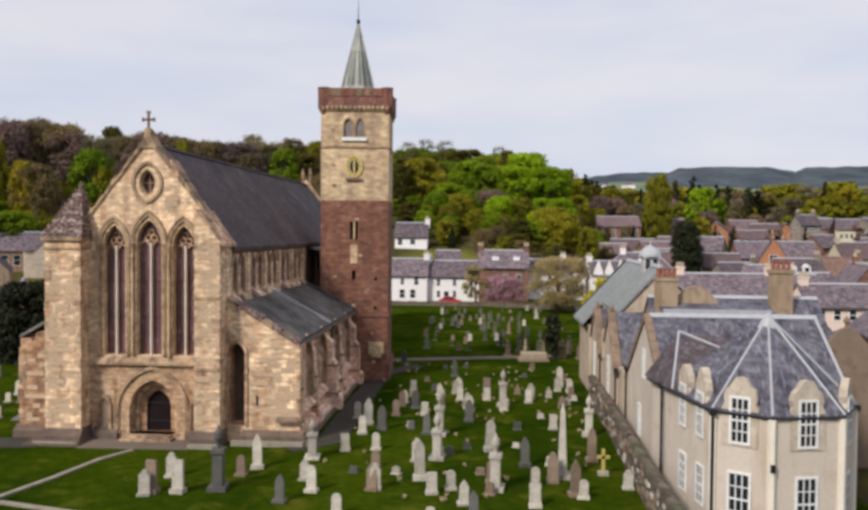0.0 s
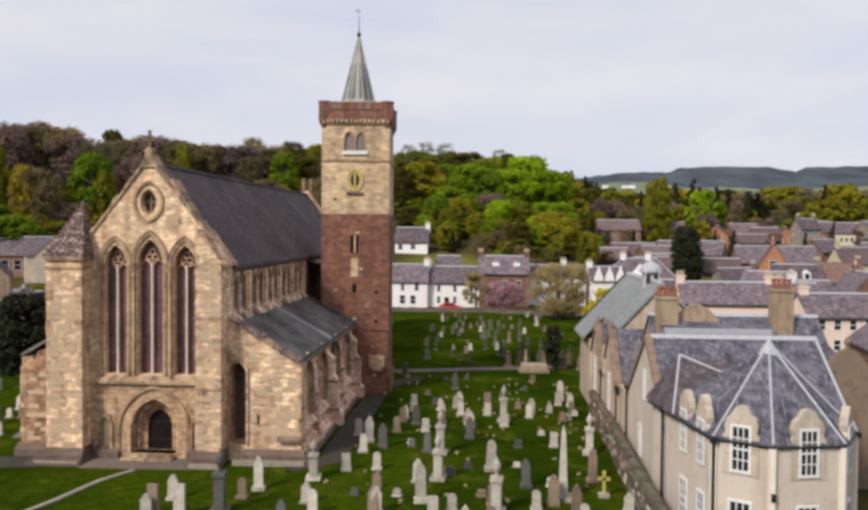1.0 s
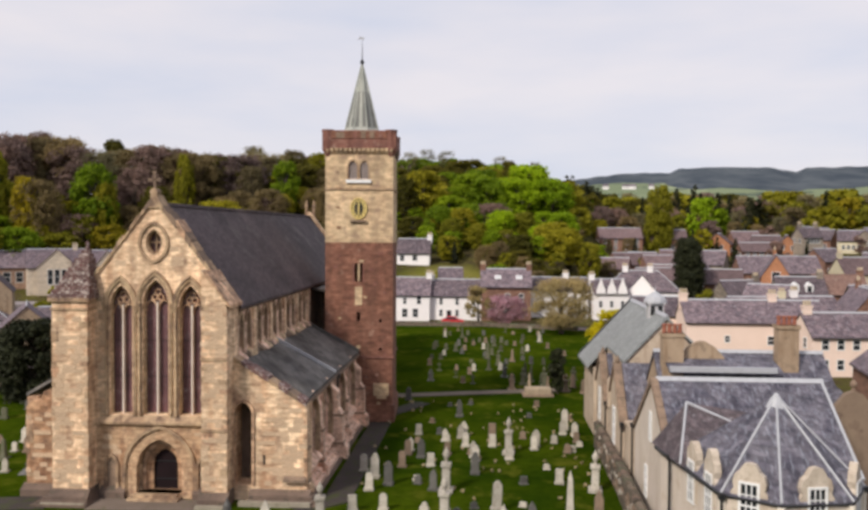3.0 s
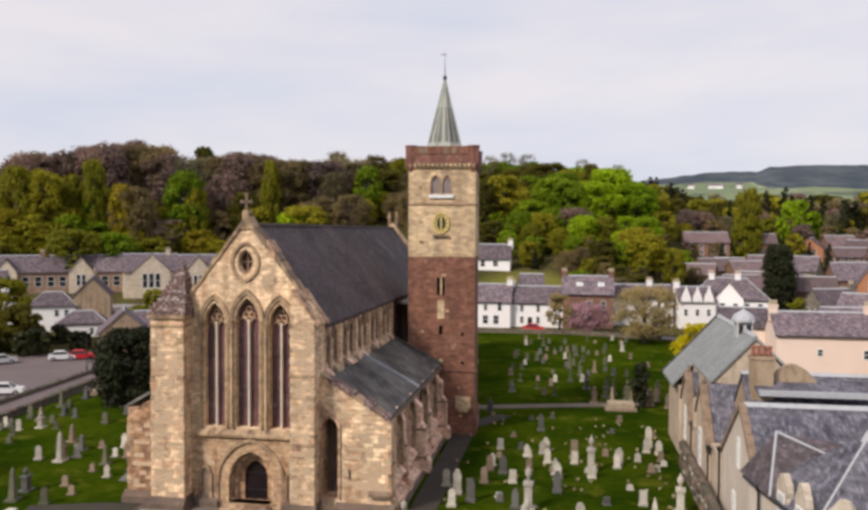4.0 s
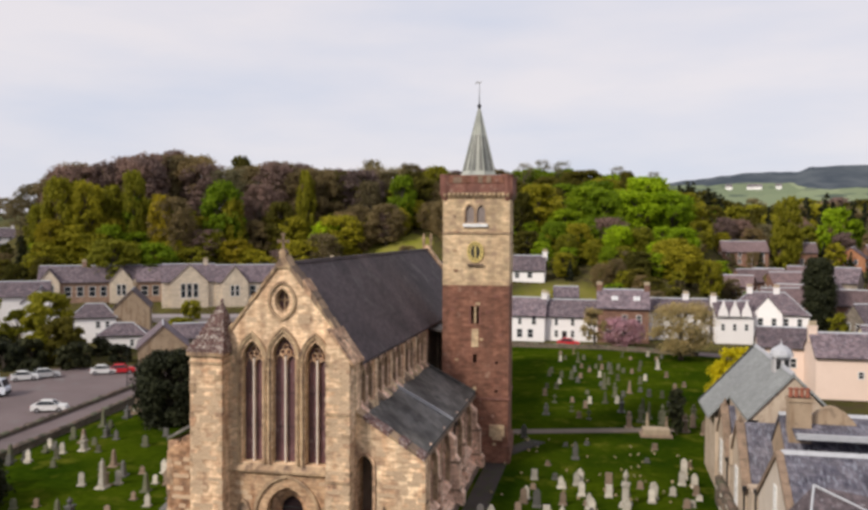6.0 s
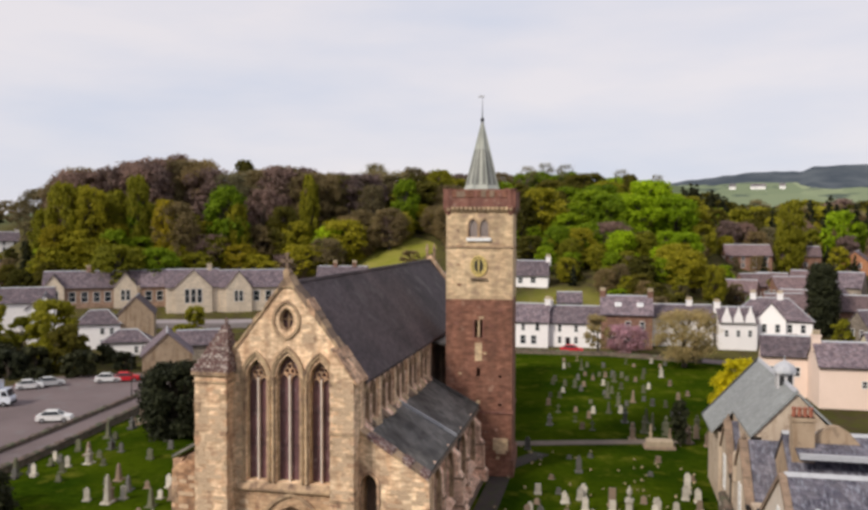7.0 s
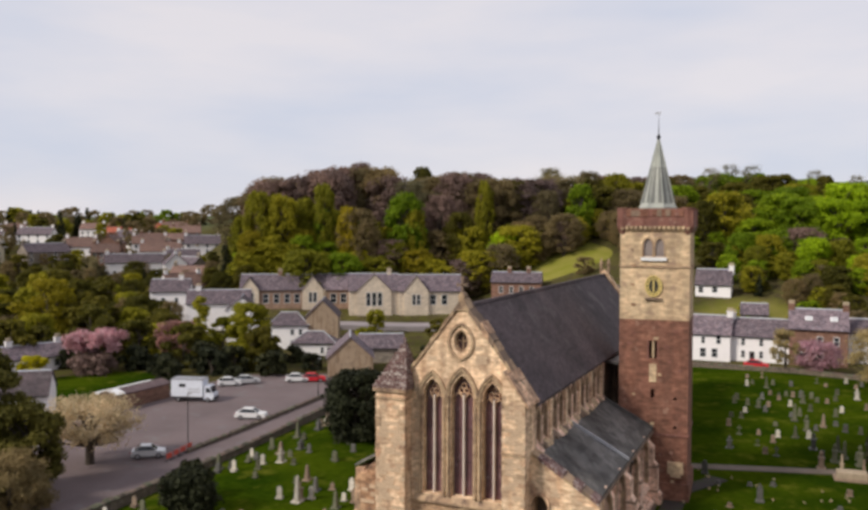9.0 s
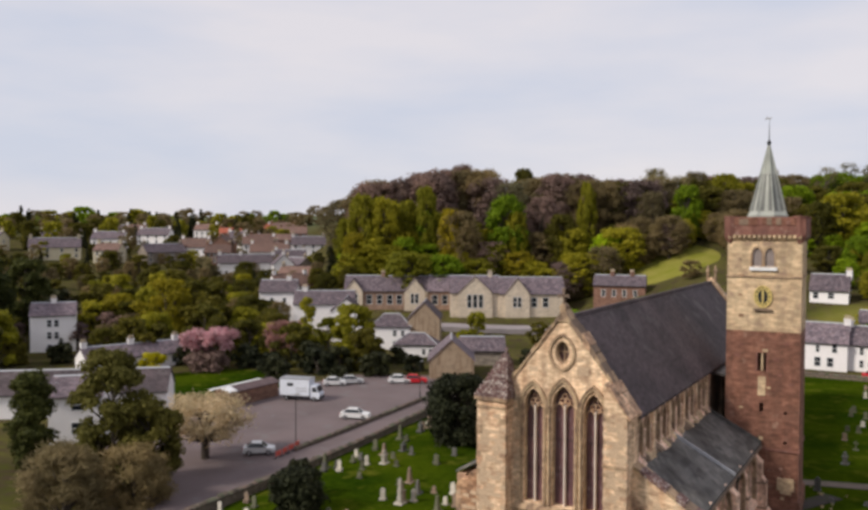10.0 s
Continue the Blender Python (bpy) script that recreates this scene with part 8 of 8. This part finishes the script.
place(make_tree("garden_tree", "tall olive-green garden tree beside the car park", LEAF_OLIVE, 60, 12.0, 5.0, 0.06, 9000, 0.28, 56), -76.0, 77.5)
place(make_tree("dark_tree", "dark evergreen mass at the car park edge", LEAF_DEEP, 61, 8.0, 4.0, 0.02, 6000, 0.28, 40), -70.5, 74.0)
place(make_tree("garden_tree", "tall narrow olive tree in a garden", LEAF_OLIVE, 62, 12, 2.4, 0.1, 2200, 0.32, 26, "column"), -96, 86)
for x, y, h, s in ((-128, 75, 14.5, 81), (-139, 71, 10.0, 82), (-152, 77, 7.0, 83)):
    place(make_tree("garden_tree", "yellow-green leafy garden tree below the houses", LEAF_GOLD if s != 83 else LEAF_OLIVE, s, h, h * 0.52, 0.05, 4200, 0.32, 44), x, y)
place(make_tree("blossom_tree", "grey-cream blossoming tree among the houses", LEAF_GREY, 84, 8.5, 4.2, 0.15, 2600, 0.3, 36, inner=0.3), -190, 146)
place(make_tree("garden_tree", "narrow yellow-green tree beside the school", LEAF_LIME, 85, 9.0, 3.2, 0.05, 3200, 0.32, 40, "column"), -126, 140)
GARDEN = [make_tree("garden_tree", "olive-green garden tree among the houses", LEAF_OLIVE, 63, 7, 3.4, 0.1, 1800, 0.34), make_tree("garden_tree", "dark green garden tree among the houses", LEAF_DEEP, 64, 7, 3.6, 0.05, 2000, 0.34), make_tree("garden_shrub", "dense dark evergreen garden shrub", LEAF_DARK, 65, 4.0, 3.0, 0.02, 1800, 0.3)]
for p, (x, y) in zip(GARDEN, ((-100, 78), (-108, 70), (-84, 62))):
    p["group"] = "garden trees round the car park"
    place(p, x, y)
for x, y, i, s in ((-112, 84, 0, 1.1), (-118, 92, 1, 1.3), (-126, 82, 1, 1.5), (-134, 90, 1, 1.6), (-142, 82, 0, 1.4), (-92, 64, 2, 1.1), (-79, 58, 2, 1.0), (-76, 66, 2, 1.2), (-105, 60, 2, 1.0), (-101, 66, 1, 0.9), (-148, 96, 1, 1.7), (-160, 88, 0, 1.5), (-168, 60, 1, 1.5), (-172, 78, 2, 1.6), (-128, 48, 2, 1.0), (-94, 92, 0, 1.0), (-80, 69, 2, 1.3), (-74, 70, 2, 1.2), (-66, 70, 2, 1.1), (-86, 70, 1, 1.2), (-68, 62, 2, 0.7), (-62, 78, 2, 0.8), (-70, 84, 2, 0.8), (-60, 94, 0, 0.9), (-84, 116, 2, 0.9), (-70, 118, 0, 0.9), (-54, 118, 1, 0.8), (-46, 96, 2, 0.8), (-112, 72, 1, 1.5), (-120, 66, 0, 1.3), (-118, 78, 1, 1.6), (-104, 84, 1, 1.2), (-136, 100, 1, 1.4), (-126, 98, 0, 1.2), (-98, 71, 1, 1.2), (-88, 76, 0, 1.1), (-150, 74, 1, 1.5), (-158, 100, 0, 1.4), (-146, 40, 1, 1.8), (-134, 38, 0, 1.6), (-126, 28, 1, 1.7), (-112, 22, 2, 1.5), (-104, 10, 1, 1.6)):
    plant(GARDEN[i], x, y, s)

# the far woods, too many to count, as one mesh
SLOTS = list(FAR_WOOD)
far_v, far_f, far_m, far_n = [], [], [], 0
for kind, pick, x, y, s, wide, turn in FAR_TREES:
    crown = next(o for o in FAR_WOOD[kind][pick].children if o.name.startswith("crown"))
    v = np.empty(len(crown.data.vertices) * 3)
    crown.data.vertices.foreach_get("co", v)
    v = v.reshape(-1, 3, 3)[:760]
    mid = v.mean(1, keepdims=True)
    v = ((v - mid) * 1.35 + mid).reshape(-1, 3)
    c, q = math.cos(turn), math.sin(turn)
    p = np.stack([(v[:, 0] * c - v[:, 1] * q) * s * wide + x, (v[:, 0] * q + v[:, 1] * c) * s * wide + y, v[:, 2] * s + ground_z(x, y) - 0.4], 1)
    far_v.append(p)
    far_f.append(np.arange(len(p)).reshape(-1, 3) + far_n)
    far_m += [SLOTS.index(kind)] * (len(p) // 3)
    far_n += len(p)
me = bpy.data.meshes.new("far_woods")
me.from_pydata(np.concatenate(far_v).tolist(), [], np.concatenate(far_f).tolist())
for kind in SLOTS:
    me.materials.append(next(o for o in FAR_WOOD[kind][0].children if o.name.startswith("crown")).data.materials[0])
me.polygons.foreach_set("material_index", far_m)
tagged(new("far_woods", me), "distant mixed woods of green, brown and dark trees", "woods", kind="stuff")

for wood in (WOOD, FAR_WOOD):
    for protos in wood.values():
        for p in protos:
            for o in (*p.children_recursive, p):
                bpy.data.objects.remove(o)

# ---- gravestones ----
def stone_shape(kind):
    s = Shape()
    if kind == "round":
        s.prism([(-0.36, 0), (0.36, 0), (0.36, 0.95)] + [(0.36 * math.cos(a * math.pi / 8), 0.95 + 0.30 * math.sin(a * math.pi / 8)) for a in range(1, 8)] + [(-0.36, 0.95)], "y", -0.08, 0.08)
    elif kind == "shoulder":
        s.prism([(-0.4, 0), (0.4, 0), (0.4, 1.05), (0.3, 1.05), (0.28, 1.2), (0.12, 1.36), (-0.12, 1.36), (-0.28, 1.2), (-0.3, 1.05), (-0.4, 1.05)], "y", -0.09, 0.09)
    elif kind == "pointed":
        s.prism([(-0.34, 0), (0.34, 0), (0.34, 1.0), (0.2, 1.25), (0, 1.45), (-0.2, 1.25), (-0.34, 1.0)], "y", -0.08, 0.08)
    elif kind == "square":
        s.prism([(-0.4, 0), (0.4, 0), (0.38, 1.1), (-0.38, 1.1)], "y", -0.1, 0.1)
    elif kind == "cross":
        s.box(-0.1, 0.1, -0.08, 0.08, 0, 1.7).box(-0.42, 0.42, -0.08, 0.08, 1.1, 1.3)
    elif kind == "obelisk":
        s.add([(x, y, 0) for x, y in ((-0.34, -0.34), (0.34, -0.34), (0.34, 0.34), (-0.34, 0.34))] + [(x, y, 2.6) for x, y in ((-0.17, -0.17), (0.17, -0.17), (0.17, 0.17), (-0.17, 0.17))] + [(0, 0, 3.0)], [(0, 1, 5, 4), (1, 2, 6, 5), (2, 3, 7, 6), (3, 0, 4, 7), (4, 5, 8), (5, 6, 8), (6, 7, 8), (7, 4, 8), (3, 2, 1, 0)])
    elif kind == "pillar":
        s.box(-0.34, 0.34, -0.34, 0.34, 0, 1.3).box(-0.44, 0.44, -0.44, 0.44, 1.3, 1.46).lathe([(0.16, 1.46), (0.12, 1.6), (0.3, 1.9), (0.26, 2.1), (0.1, 2.25), (0.03, 2.4)], 10)
    elif kind == "slab":
        s.box(-0.45, 0.45, -0.95, 0.95, 0.0, 0.16)
    return s


GRAVES = {}
KINDS = {"round": "round-topped headstone", "shoulder": "shouldered headstone", "pointed": "pointed gothic headstone", "square": "plain square headstone", "cross": "stone cross", "obelisk": "tapering obelisk monument", "pillar": "pedestal monument with urn", "slab": "flat ledger stone"}
TONES = {"pale": (GRAVE_PALE, "pale lichened"), "grey": (GRAVE_GREY, "dark grey granite"), "brown": (GRAVE_BROWN, "brown sandstone"), "moss": (GRAVE_MOSS, "mossy dark")}


def grave(kind, tone, x, y, h=1.0, turn=0.0, lean=0.0):
    m = pose(x, y, ground_z(x, y) - 0.03, lean, lean * 0.5, turn) @ Matrix.Diagonal((0.55 + 0.18 * h, 0.8 + 0.1 * h, h, 1))
    if (kind, tone) not in GRAVES:
        GRAVES[kind, tone] = first_grave(kind, tone)
    return copy_thing(GRAVES[kind, tone], m)


def first_grave(kind, tone):
    mat, word = TONES[tone]
    ob = thing("gravestone", Matrix(), f"{word} {KINDS[kind]} on the lawn", "gravestone", "gravestones of the churchyard")
    stone = stone_shape(kind)
    part("stone", stone.moved(pose(0, 0, 0.2 if kind != "slab" else 0.0)), mat, ob)
    if kind != "slab":
        w = 0.62 if kind in ("obelisk", "pillar") else 0.47
        part("base", Shape().box(-w, w, -0.3 if w < 0.6 else -w, 0.3 if w < 0.6 else w, -0.25, 0.2), mat, ob)
    return ob


rng = random.Random(31)
SHAPES = ["round", "shoulder", "pointed", "square", "round", "shoulder"]
NEAR = [(4.7, -10.8), (6.1, -10.7), (9.0, -5.9), (13.4, -1.5), (15.3, -1.1), (16.2, -9.3), (12.8, 7.3), (13.8, 5.7), (15.7, 13.3), (17.6, 9.1), (18.7, 12.4), (18.1, -3.5), (18.6, -7.2), (19.9, 18.2), (20.8, 11.8), (22.3, 16.6), (22.5, -0.7), (25.9, 15.5), (28.8, 21.6), (29.5, 19.3), (27.0, -9.3), (27.0, 5.5), (13.8, 2.9), (30.0, -7.8), (20.4, -8.8), (15.8, -4.9)]
HEIGHTS = {0: 1.35, 1: 1.35, 2: 1.25, 12: 1.5, 7: 1.2, 15: 1.25, 16: 1.4, 18: 1.3, 20: 1.2}
for i, (x, y) in enumerate(NEAR):
    grave(SHAPES[i % 6] if i not in (0, 1, 12) else "square" if i < 2 else "round", "pale" if i % 5 else "brown", x, y, HEIGHTS.get(i, rng.uniform(0.62, 0.92)), rng.uniform(-12, 12), rng.uniform(-4, 4))
for x, y in ((15.0, 4.2), (16.7, 11.4), (19.2, 26.0), (21.0, 7.3), (24.6, -4.0), (18.2, 3.3)):
    grave(rng.choice(("shoulder", "pointed")), "grey", x, y, rng.uniform(0.8, 1.1), rng.uniform(-10, 10), rng.uniform(-2, 2))
grave("pillar", "grey", 8.0, -9.9, 1.35, 5)
for x, y, k, t, h in ((19.1, 3.1, "pillar", "pale", 1.2), (19.3, -2.8, "pillar", "pale", 1.1), (23.6, 13.1, "pillar", "pale", 1.15), (22.8, -8.6, "pillar", "pale", 1.2), (11.7, -3.4, "pillar", "pale", 0.95), (29.3, 4.0, "pillar", "pale", 1.1), (28.7, -2.5, "pointed", "brown", 1.3), (26.6, -6.0, "obelisk", "pale", 1.35), (26.0, -7.0, "shoulder", "brown", 1.1)):
    grave(k, t, x, y, h, rng.uniform(-8, 8))
gilt_cross = thing("cross_monument", pose(29.0, -5.3, 0), "small yellow lichened stone cross on the lawn", "gravestone")
part("stone", Shape().box(-0.09, 0.09, -0.07, 0.07, 0.2, 1.5).box(-0.36, 0.36, -0.07, 0.07, 0.95, 1.13), surface("yellow_lichen_stone", (0.50, 0.42, 0.12), (0.40, 0.33, 0.10), 2.0, 9.0, 0.9, 0.3), gilt_cross)
part("base", Shape().box(-0.3, 0.3, -0.25, 0.25, -0.2, 0.2), GRAVE_PALE, gilt_cross)
for i, (x, y) in enumerate([(15.6, 12.2), (19.6, 17.8), (20.1, 15.0), (22.3, 15.2), (23.7, 15.8), (23.6, 11.4), (25.7, 14.5), (28.5, 19.8), (29.4, 17.1), (15.9, 18.7), (18.3, 16.7), (21.0, 10.6), (15.5, 8.7)]):
    grave(SHAPES[(i * 5) % 6], "pale" if i % 4 else "brown", x, y, rng.uniform(0.6, 0.88), rng.uniform(-14, 14), rng.uniform(-5, 5))
# rows beyond the cross path
for r in range(12):
    y = 44 + r * 4.5
    x = 13.5 + rng.uniform(0, 2)
    while x < 33:
        if rng.random() < 0.50:
            grave(rng.choice(SHAPES + ["pillar", "cross", "obelisk", "square"]), rng.choice(("grey", "grey", "moss", "moss", "moss", "brown", "pale")), x, y + rng.uniform(-1.6, 1.6), rng.uniform(0.4, 0.78), rng.uniform(-10, 10), rng.uniform(-4, 4))
        x += rng.uniform(0.9, 2.4)
# near rows on the lawn before and beside the house
for r in range(7):
    x = -22 + rng.uniform(0, 2)
    y = -7.5 - r * 2.0
    while x < 28 and y > -14:
        if rng.random() < 0.4 and not (-1 < x < 3):
            grave(rng.choice(SHAPES), rng.choice(("pale", "pale", "grey", "brown")), x, y + rng.uniform(-0.5, 0.5), rng.uniform(0.7, 1.0), rng.uniform(-10, 10), rng.uniform(-4, 4))
        x += rng.uniform(2.4, 4.5)
# north side of the church
for i in range(190):
    x, y = rng.uniform(-37, -11), rng.uniform(-6, 58)
    if x < -34.8 - 0.115 * y + 1.5 or math.hypot(x + 26.5, y - 30.5) < 5.5 or math.hypot(x + 28, y - 4) < 4:
        continue
    grave(rng.choice(SHAPES + ["pillar", "slab", "obelisk"]), rng.choice(("pale", "brown", "moss", "moss", "grey")), x, y, rng.uniform(0.42, 0.85), rng.uniform(-12, 12), rng.uniform(-5, 5))
# table monument by the cross path
TOMB = surface("buff_tomb_stone", (0.42, 0.335, 0.24), (0.30, 0.235, 0.165), 1.2, 7.0, 0.92, 0.4, (0.20, 0.17, 0.11), 0.5)
mon = thing("family_monument", pose(27.3, 37.0, 0, 0, 0, 4) @ Matrix.Diagonal((0.78, 0.78, 0.86, 1)), "long pale table tomb with slim sandstone pillars", "monument")
part("base", Shape().box(-2.1, 2.1, -1.1, 1.1, -0.2, 0.35), GRAVE_BROWN, mon)
part("table", Shape().prism([(-1.0, 0.35), (1.0, 0.35), (0.95, 0.95), (0.8, 1.05), (-0.8, 1.05), (-0.95, 0.95)], "x", -1.75, 1.75), TOMB, mon, "pale lichened table slab")
for u, w, h, q in ((-1.0, 0.19, 2.7, TOMB), (1.6, 0.17, 2.3, GRAVE_BROWN)):
    part("pillar", Shape().box(u - w, u + w, 1.3 - w, 1.3 + w, -0.2, h * 0.55).prism([(u - w * 1.35, h * 0.55), (u + w * 1.35, h * 0.55), (u + w * 0.7, h * 0.65), (u + w * 0.55, h * 0.92), (u, h), (u - w * 0.55, h * 0.92), (u - w * 0.7, h * 0.65)], "y", 1.3 - w * 0.8, 1.3 + w * 0.8), q, mon)
for x, y, k, t, h in ((24.6, 40.2, "pillar", "brown", 0.75), (30.6, 39.6, "pillar", "brown", 0.8), (28.4, 42.8, "pillar", "moss", 0.9), (31.6, 42.0, "shoulder", "brown", 1.0), (32.4, 38.6, "pointed", "brown", 1.0), (26.0, 43.5, "pillar", "moss", 0.8), (30.0, 45.0, "pillar", "grey", 0.9), (13.6, 33.2, "shoulder", "grey", 0.9)):
    grave(k, t, x, y, h, rng.uniform(-8, 8))

for i in range(34):
    x, y = rng.uniform(13, 30), rng.uniform(-13, 33)
    if x > 14.2:
        grave(rng.choice(("square", "round", "shoulder")), rng.choice(("pale", "brown", "grey")), x, y, rng.uniform(0.25, 0.5), rng.uniform(-30, 30), rng.uniform(-6, 6))
for first in GRAVES.values():
    for o in (*first.children_recursive, first):
        bpy.data.objects.remove(o)
# daffodils and flowers left on graves
flowers = Shape()
for i in range(95):
    x, y = rng.uniform(12, 30), rng.uniform(-12, 34)
    for k in range(9):
        flowers.add([(x + rng.uniform(-0.16, 0.16), y + rng.uniform(-0.16, 0.16), ground_z(x, y) + rng.uniform(0.02, 0.3)) for _ in range(3)], [(0, 1, 2)])
tagged(new("grave_flowers", mesh_of("grave_flowers", flowers, LEAF_CREAM)), "white and yellow flowers scattered on the lawn", "flowers", kind="stuff")

# ---- vehicles and street things ----
def car(x, y, turn, paint, label, z=-1.76, length=4.3):
    ob = thing("car", pose(x, y, z, 0, 0, turn), label, "car", "parked cars")
    k = length / 4.3
    side = [(-2.1, 0.3), (2.1, 0.3), (2.15, 0.62), (2.05, 0.8), (1.05, 0.95), (-1.55, 1.0), (-2.05, 0.95), (-2.15, 0.6)]
    cab = [(1.1, 0.93), (0.35, 1.42), (-1.0, 1.46), (-1.75, 0.98)]
    part("body", Shape().prism([(a * k, b) for a, b in side], "y", -0.86, 0.86), paint, ob)
    top = Shape()
    top.add([(a * k, s * 0.82, b) for a, b in (cab[0], cab[3]) for s in (-1, 1)] + [(a * k, s * 0.62, b) for a, b in (cab[1], cab[2]) for s in (-1, 1)], [(0, 1, 5, 4), (2, 6, 7, 3), (0, 4, 6, 2), (1, 3, 7, 5), (0, 2, 3, 1)])
    part("glass_house", top, GLASS_BLUE, ob, "dark car windows")
    part("roof", Shape().add([(a * k, s * 0.64, b) for a, b in ((0.4, 1.43), (-1.05, 1.47)) for s in (-1, 1)] + [(a * k, s * 0.58, b) for a, b in ((0.3, 1.49), (-0.95, 1.52)) for s in (-1, 1)], [(0, 1, 5, 4), (2, 6, 7, 3), (0, 4, 6, 2), (1, 3, 7, 5), (4, 5, 7, 6), (0, 2, 3, 1)]), paint, ob)
    for a, b in ((1.1, 0.38), (-1.75, -1.02)):
        for s in (-1, 1):
            part("pillar", Shape().tube((a * k, s * 0.83, 0.95), (b * k, s * 0.63, 1.46), 0.035, n=5), paint, ob)
    for a in (1.32, -1.3):
        for s in (-1, 1):
            wh = part("wheel", Shape().tube((a * k, s * 0.70, 0.32), (a * k, s * 0.90, 0.32), 0.32, n=16), RUBBER, ob)
            part("rim", Shape().tube((a * k, s * 0.89, 0.32), (a * k, s * 0.92, 0.32), 0.2, n=10), ALLOY, wh)
    for s in (-1, 1):
        part("headlight", Shape().box(2.05 * k, 2.14 * k, s * 0.62 - 0.17, s * 0.62 + 0.17, 0.62, 0.76), LAMP_GLASS, ob)
        part("tail_light", Shape().box(-2.16 * k, -2.08 * k, s * 0.68 - 0.13, s * 0.68 + 0.13, 0.7, 0.9), TAIL_GLASS, ob)
        part("mirror", Shape().box(0.85 * k, 1.0 * k, s * 0.95 - 0.08, s * 0.95 + 0.08, 0.95, 1.08), paint, ob)
    part("bumper", Shape().box(2.08 * k, 2.2 * k, -0.8, 0.8, 0.32, 0.52), paint, ob)
    return ob


car(-48.2, 40.1, 22, CAR_WHITE, "white saloon car parked in the car park")
car(-47.1, 18.9, 38, CAR_SILVER, "silver hatchback parked beside the blossom tree", length=3.8)
car(-55.4, 67.7, 30, CAR_RED, "bright red car at the far end of the car park")
car(-57.8, 66.3, 30, CAR_WHITE, "white car beside a red one", length=4.0)
car(-64.6, 61.2, 42, CAR_SILVER, "silver car parked under the hedge")
car(-66.2, 58.4, 38, CAR_WHITE, "white car parked under the hedge", length=4.0)
car(15.2, 104.4, 0, CAR_RED, "red car parked before the white houses", z=0.06)

van = thing("box_truck", pose(-63.4, 46.3, -1.76, 0, 0, 17), "white box-bodied truck with a blue-grey cab side", "truck")
part("box_body", Shape().prism([(-3.3, 0.75), (1.75, 0.75), (1.75, 3.5), (-3.3, 3.5)], "y", -1.15, 1.15), TRUCK_WHITE, van)
for z in (0.75, 3.42):
    part("body_rail", Shape().box(-3.34, 1.79, -1.19, 1.19, z, z + 0.12), ALLOY, van)
part("chassis", Shape().box(-3.2, 3.0, -0.5, 0.5, 0.4, 0.74), RUBBER, van)
part("cab", Shape().prism([(1.85, 0.45), (3.4, 0.45), (3.45, 1.25), (3.2, 1.45), (2.85, 2.45), (1.85, 2.5)], "y", -1.0, 1.0), TRUCK_WHITE, van)
part("windscreen", Shape().prism([(3.22, 1.5), (3.27, 1.5), (2.95, 2.38), (2.9, 2.38)], "y", -0.88, 0.88), GLASS_BLUE, van)
part("cab_window", Shape().prism([(2.2, 1.5), (3.05, 1.5), (2.8, 2.2), (2.2, 2.2)], "y", -1.02, -1.0), GLASS_BLUE, van)
part("bumper", Shape().box(3.38, 3.52, -1.0, 1.0, 0.4, 0.75), RUBBER, van)
part("side_window", Shape().box(-2.0, -1.0, -1.17, -1.15, 2.3, 2.8), GLASS_BLUE, van)
for z in (1.5, 1.9):
    part("side_marking", Shape().box(-0.6, 1.3, -1.165, -1.15, z, z + 0.16), LEAD_ROLL, van, "grey-blue painted bar")
for a in (2.5, -2.2):
    for s in (-1, 1):
        wh = part("wheel", Shape().tube((a, s * 0.85, 0.36), (a, s * 1.1, 0.36), 0.36, n=16), RUBBER, van)
        part("rim", Shape().tube((a, s * 1.09, 0.36), (a, s * 1.12, 0.36), 0.2, n=10), ALLOY, wh)


def lamp_post(x, y, h):
    ob = thing("street_lamp", pose(x, y, -1.8), "slim dark steel lamp post in the car park", "lamp post", "car park lamps")
    part("post", Shape().lathe([(0.10, -0.2), (0.10, 0.9), (0.06, 1.0), (0.045, h)], 8), PAINT_BLACK, ob)
    part("arm", Shape().tube((0, 0, h), (0.5, -0.3, h + 0.15), 0.035, n=6), PAINT_BLACK, ob)
    part("lantern", Shape().box(0.35, 0.85, -0.5, -0.25, h + 0.08, h + 0.2), ALLOY, ob)
    return ob


lamp_post(-44.6, 22.8, 7.0), lamp_post(-48.0, 57.5, 6.0)
for i in range(4):
    b = thing("road_barrier", pose(-43.7 - 0.28 * i, 18.6 + 1.45 * i, -1.74, 0, 0, 98 + 4 * (i % 2)), "red and white plastic road barrier", "barrier", "road barriers")
    part("panel", Shape().box(-0.55, 0.55, -0.03, 0.03, 0.35, 0.95), BARRIER, b)
    for u in (-0.45, 0.45):
        part("foot", Shape().box(u - 0.06, u + 0.06, -0.3, 0.3, 0.0, 0.08).box(u - 0.03, u + 0.03, -0.03, 0.03, 0.08, 0.4), RUBBER, b)
rubble_line("car_park_kerb", [(-43.9, 22), (-46.5, 56.7)], 0.35, 0.4, "low dark wall edging the car park")
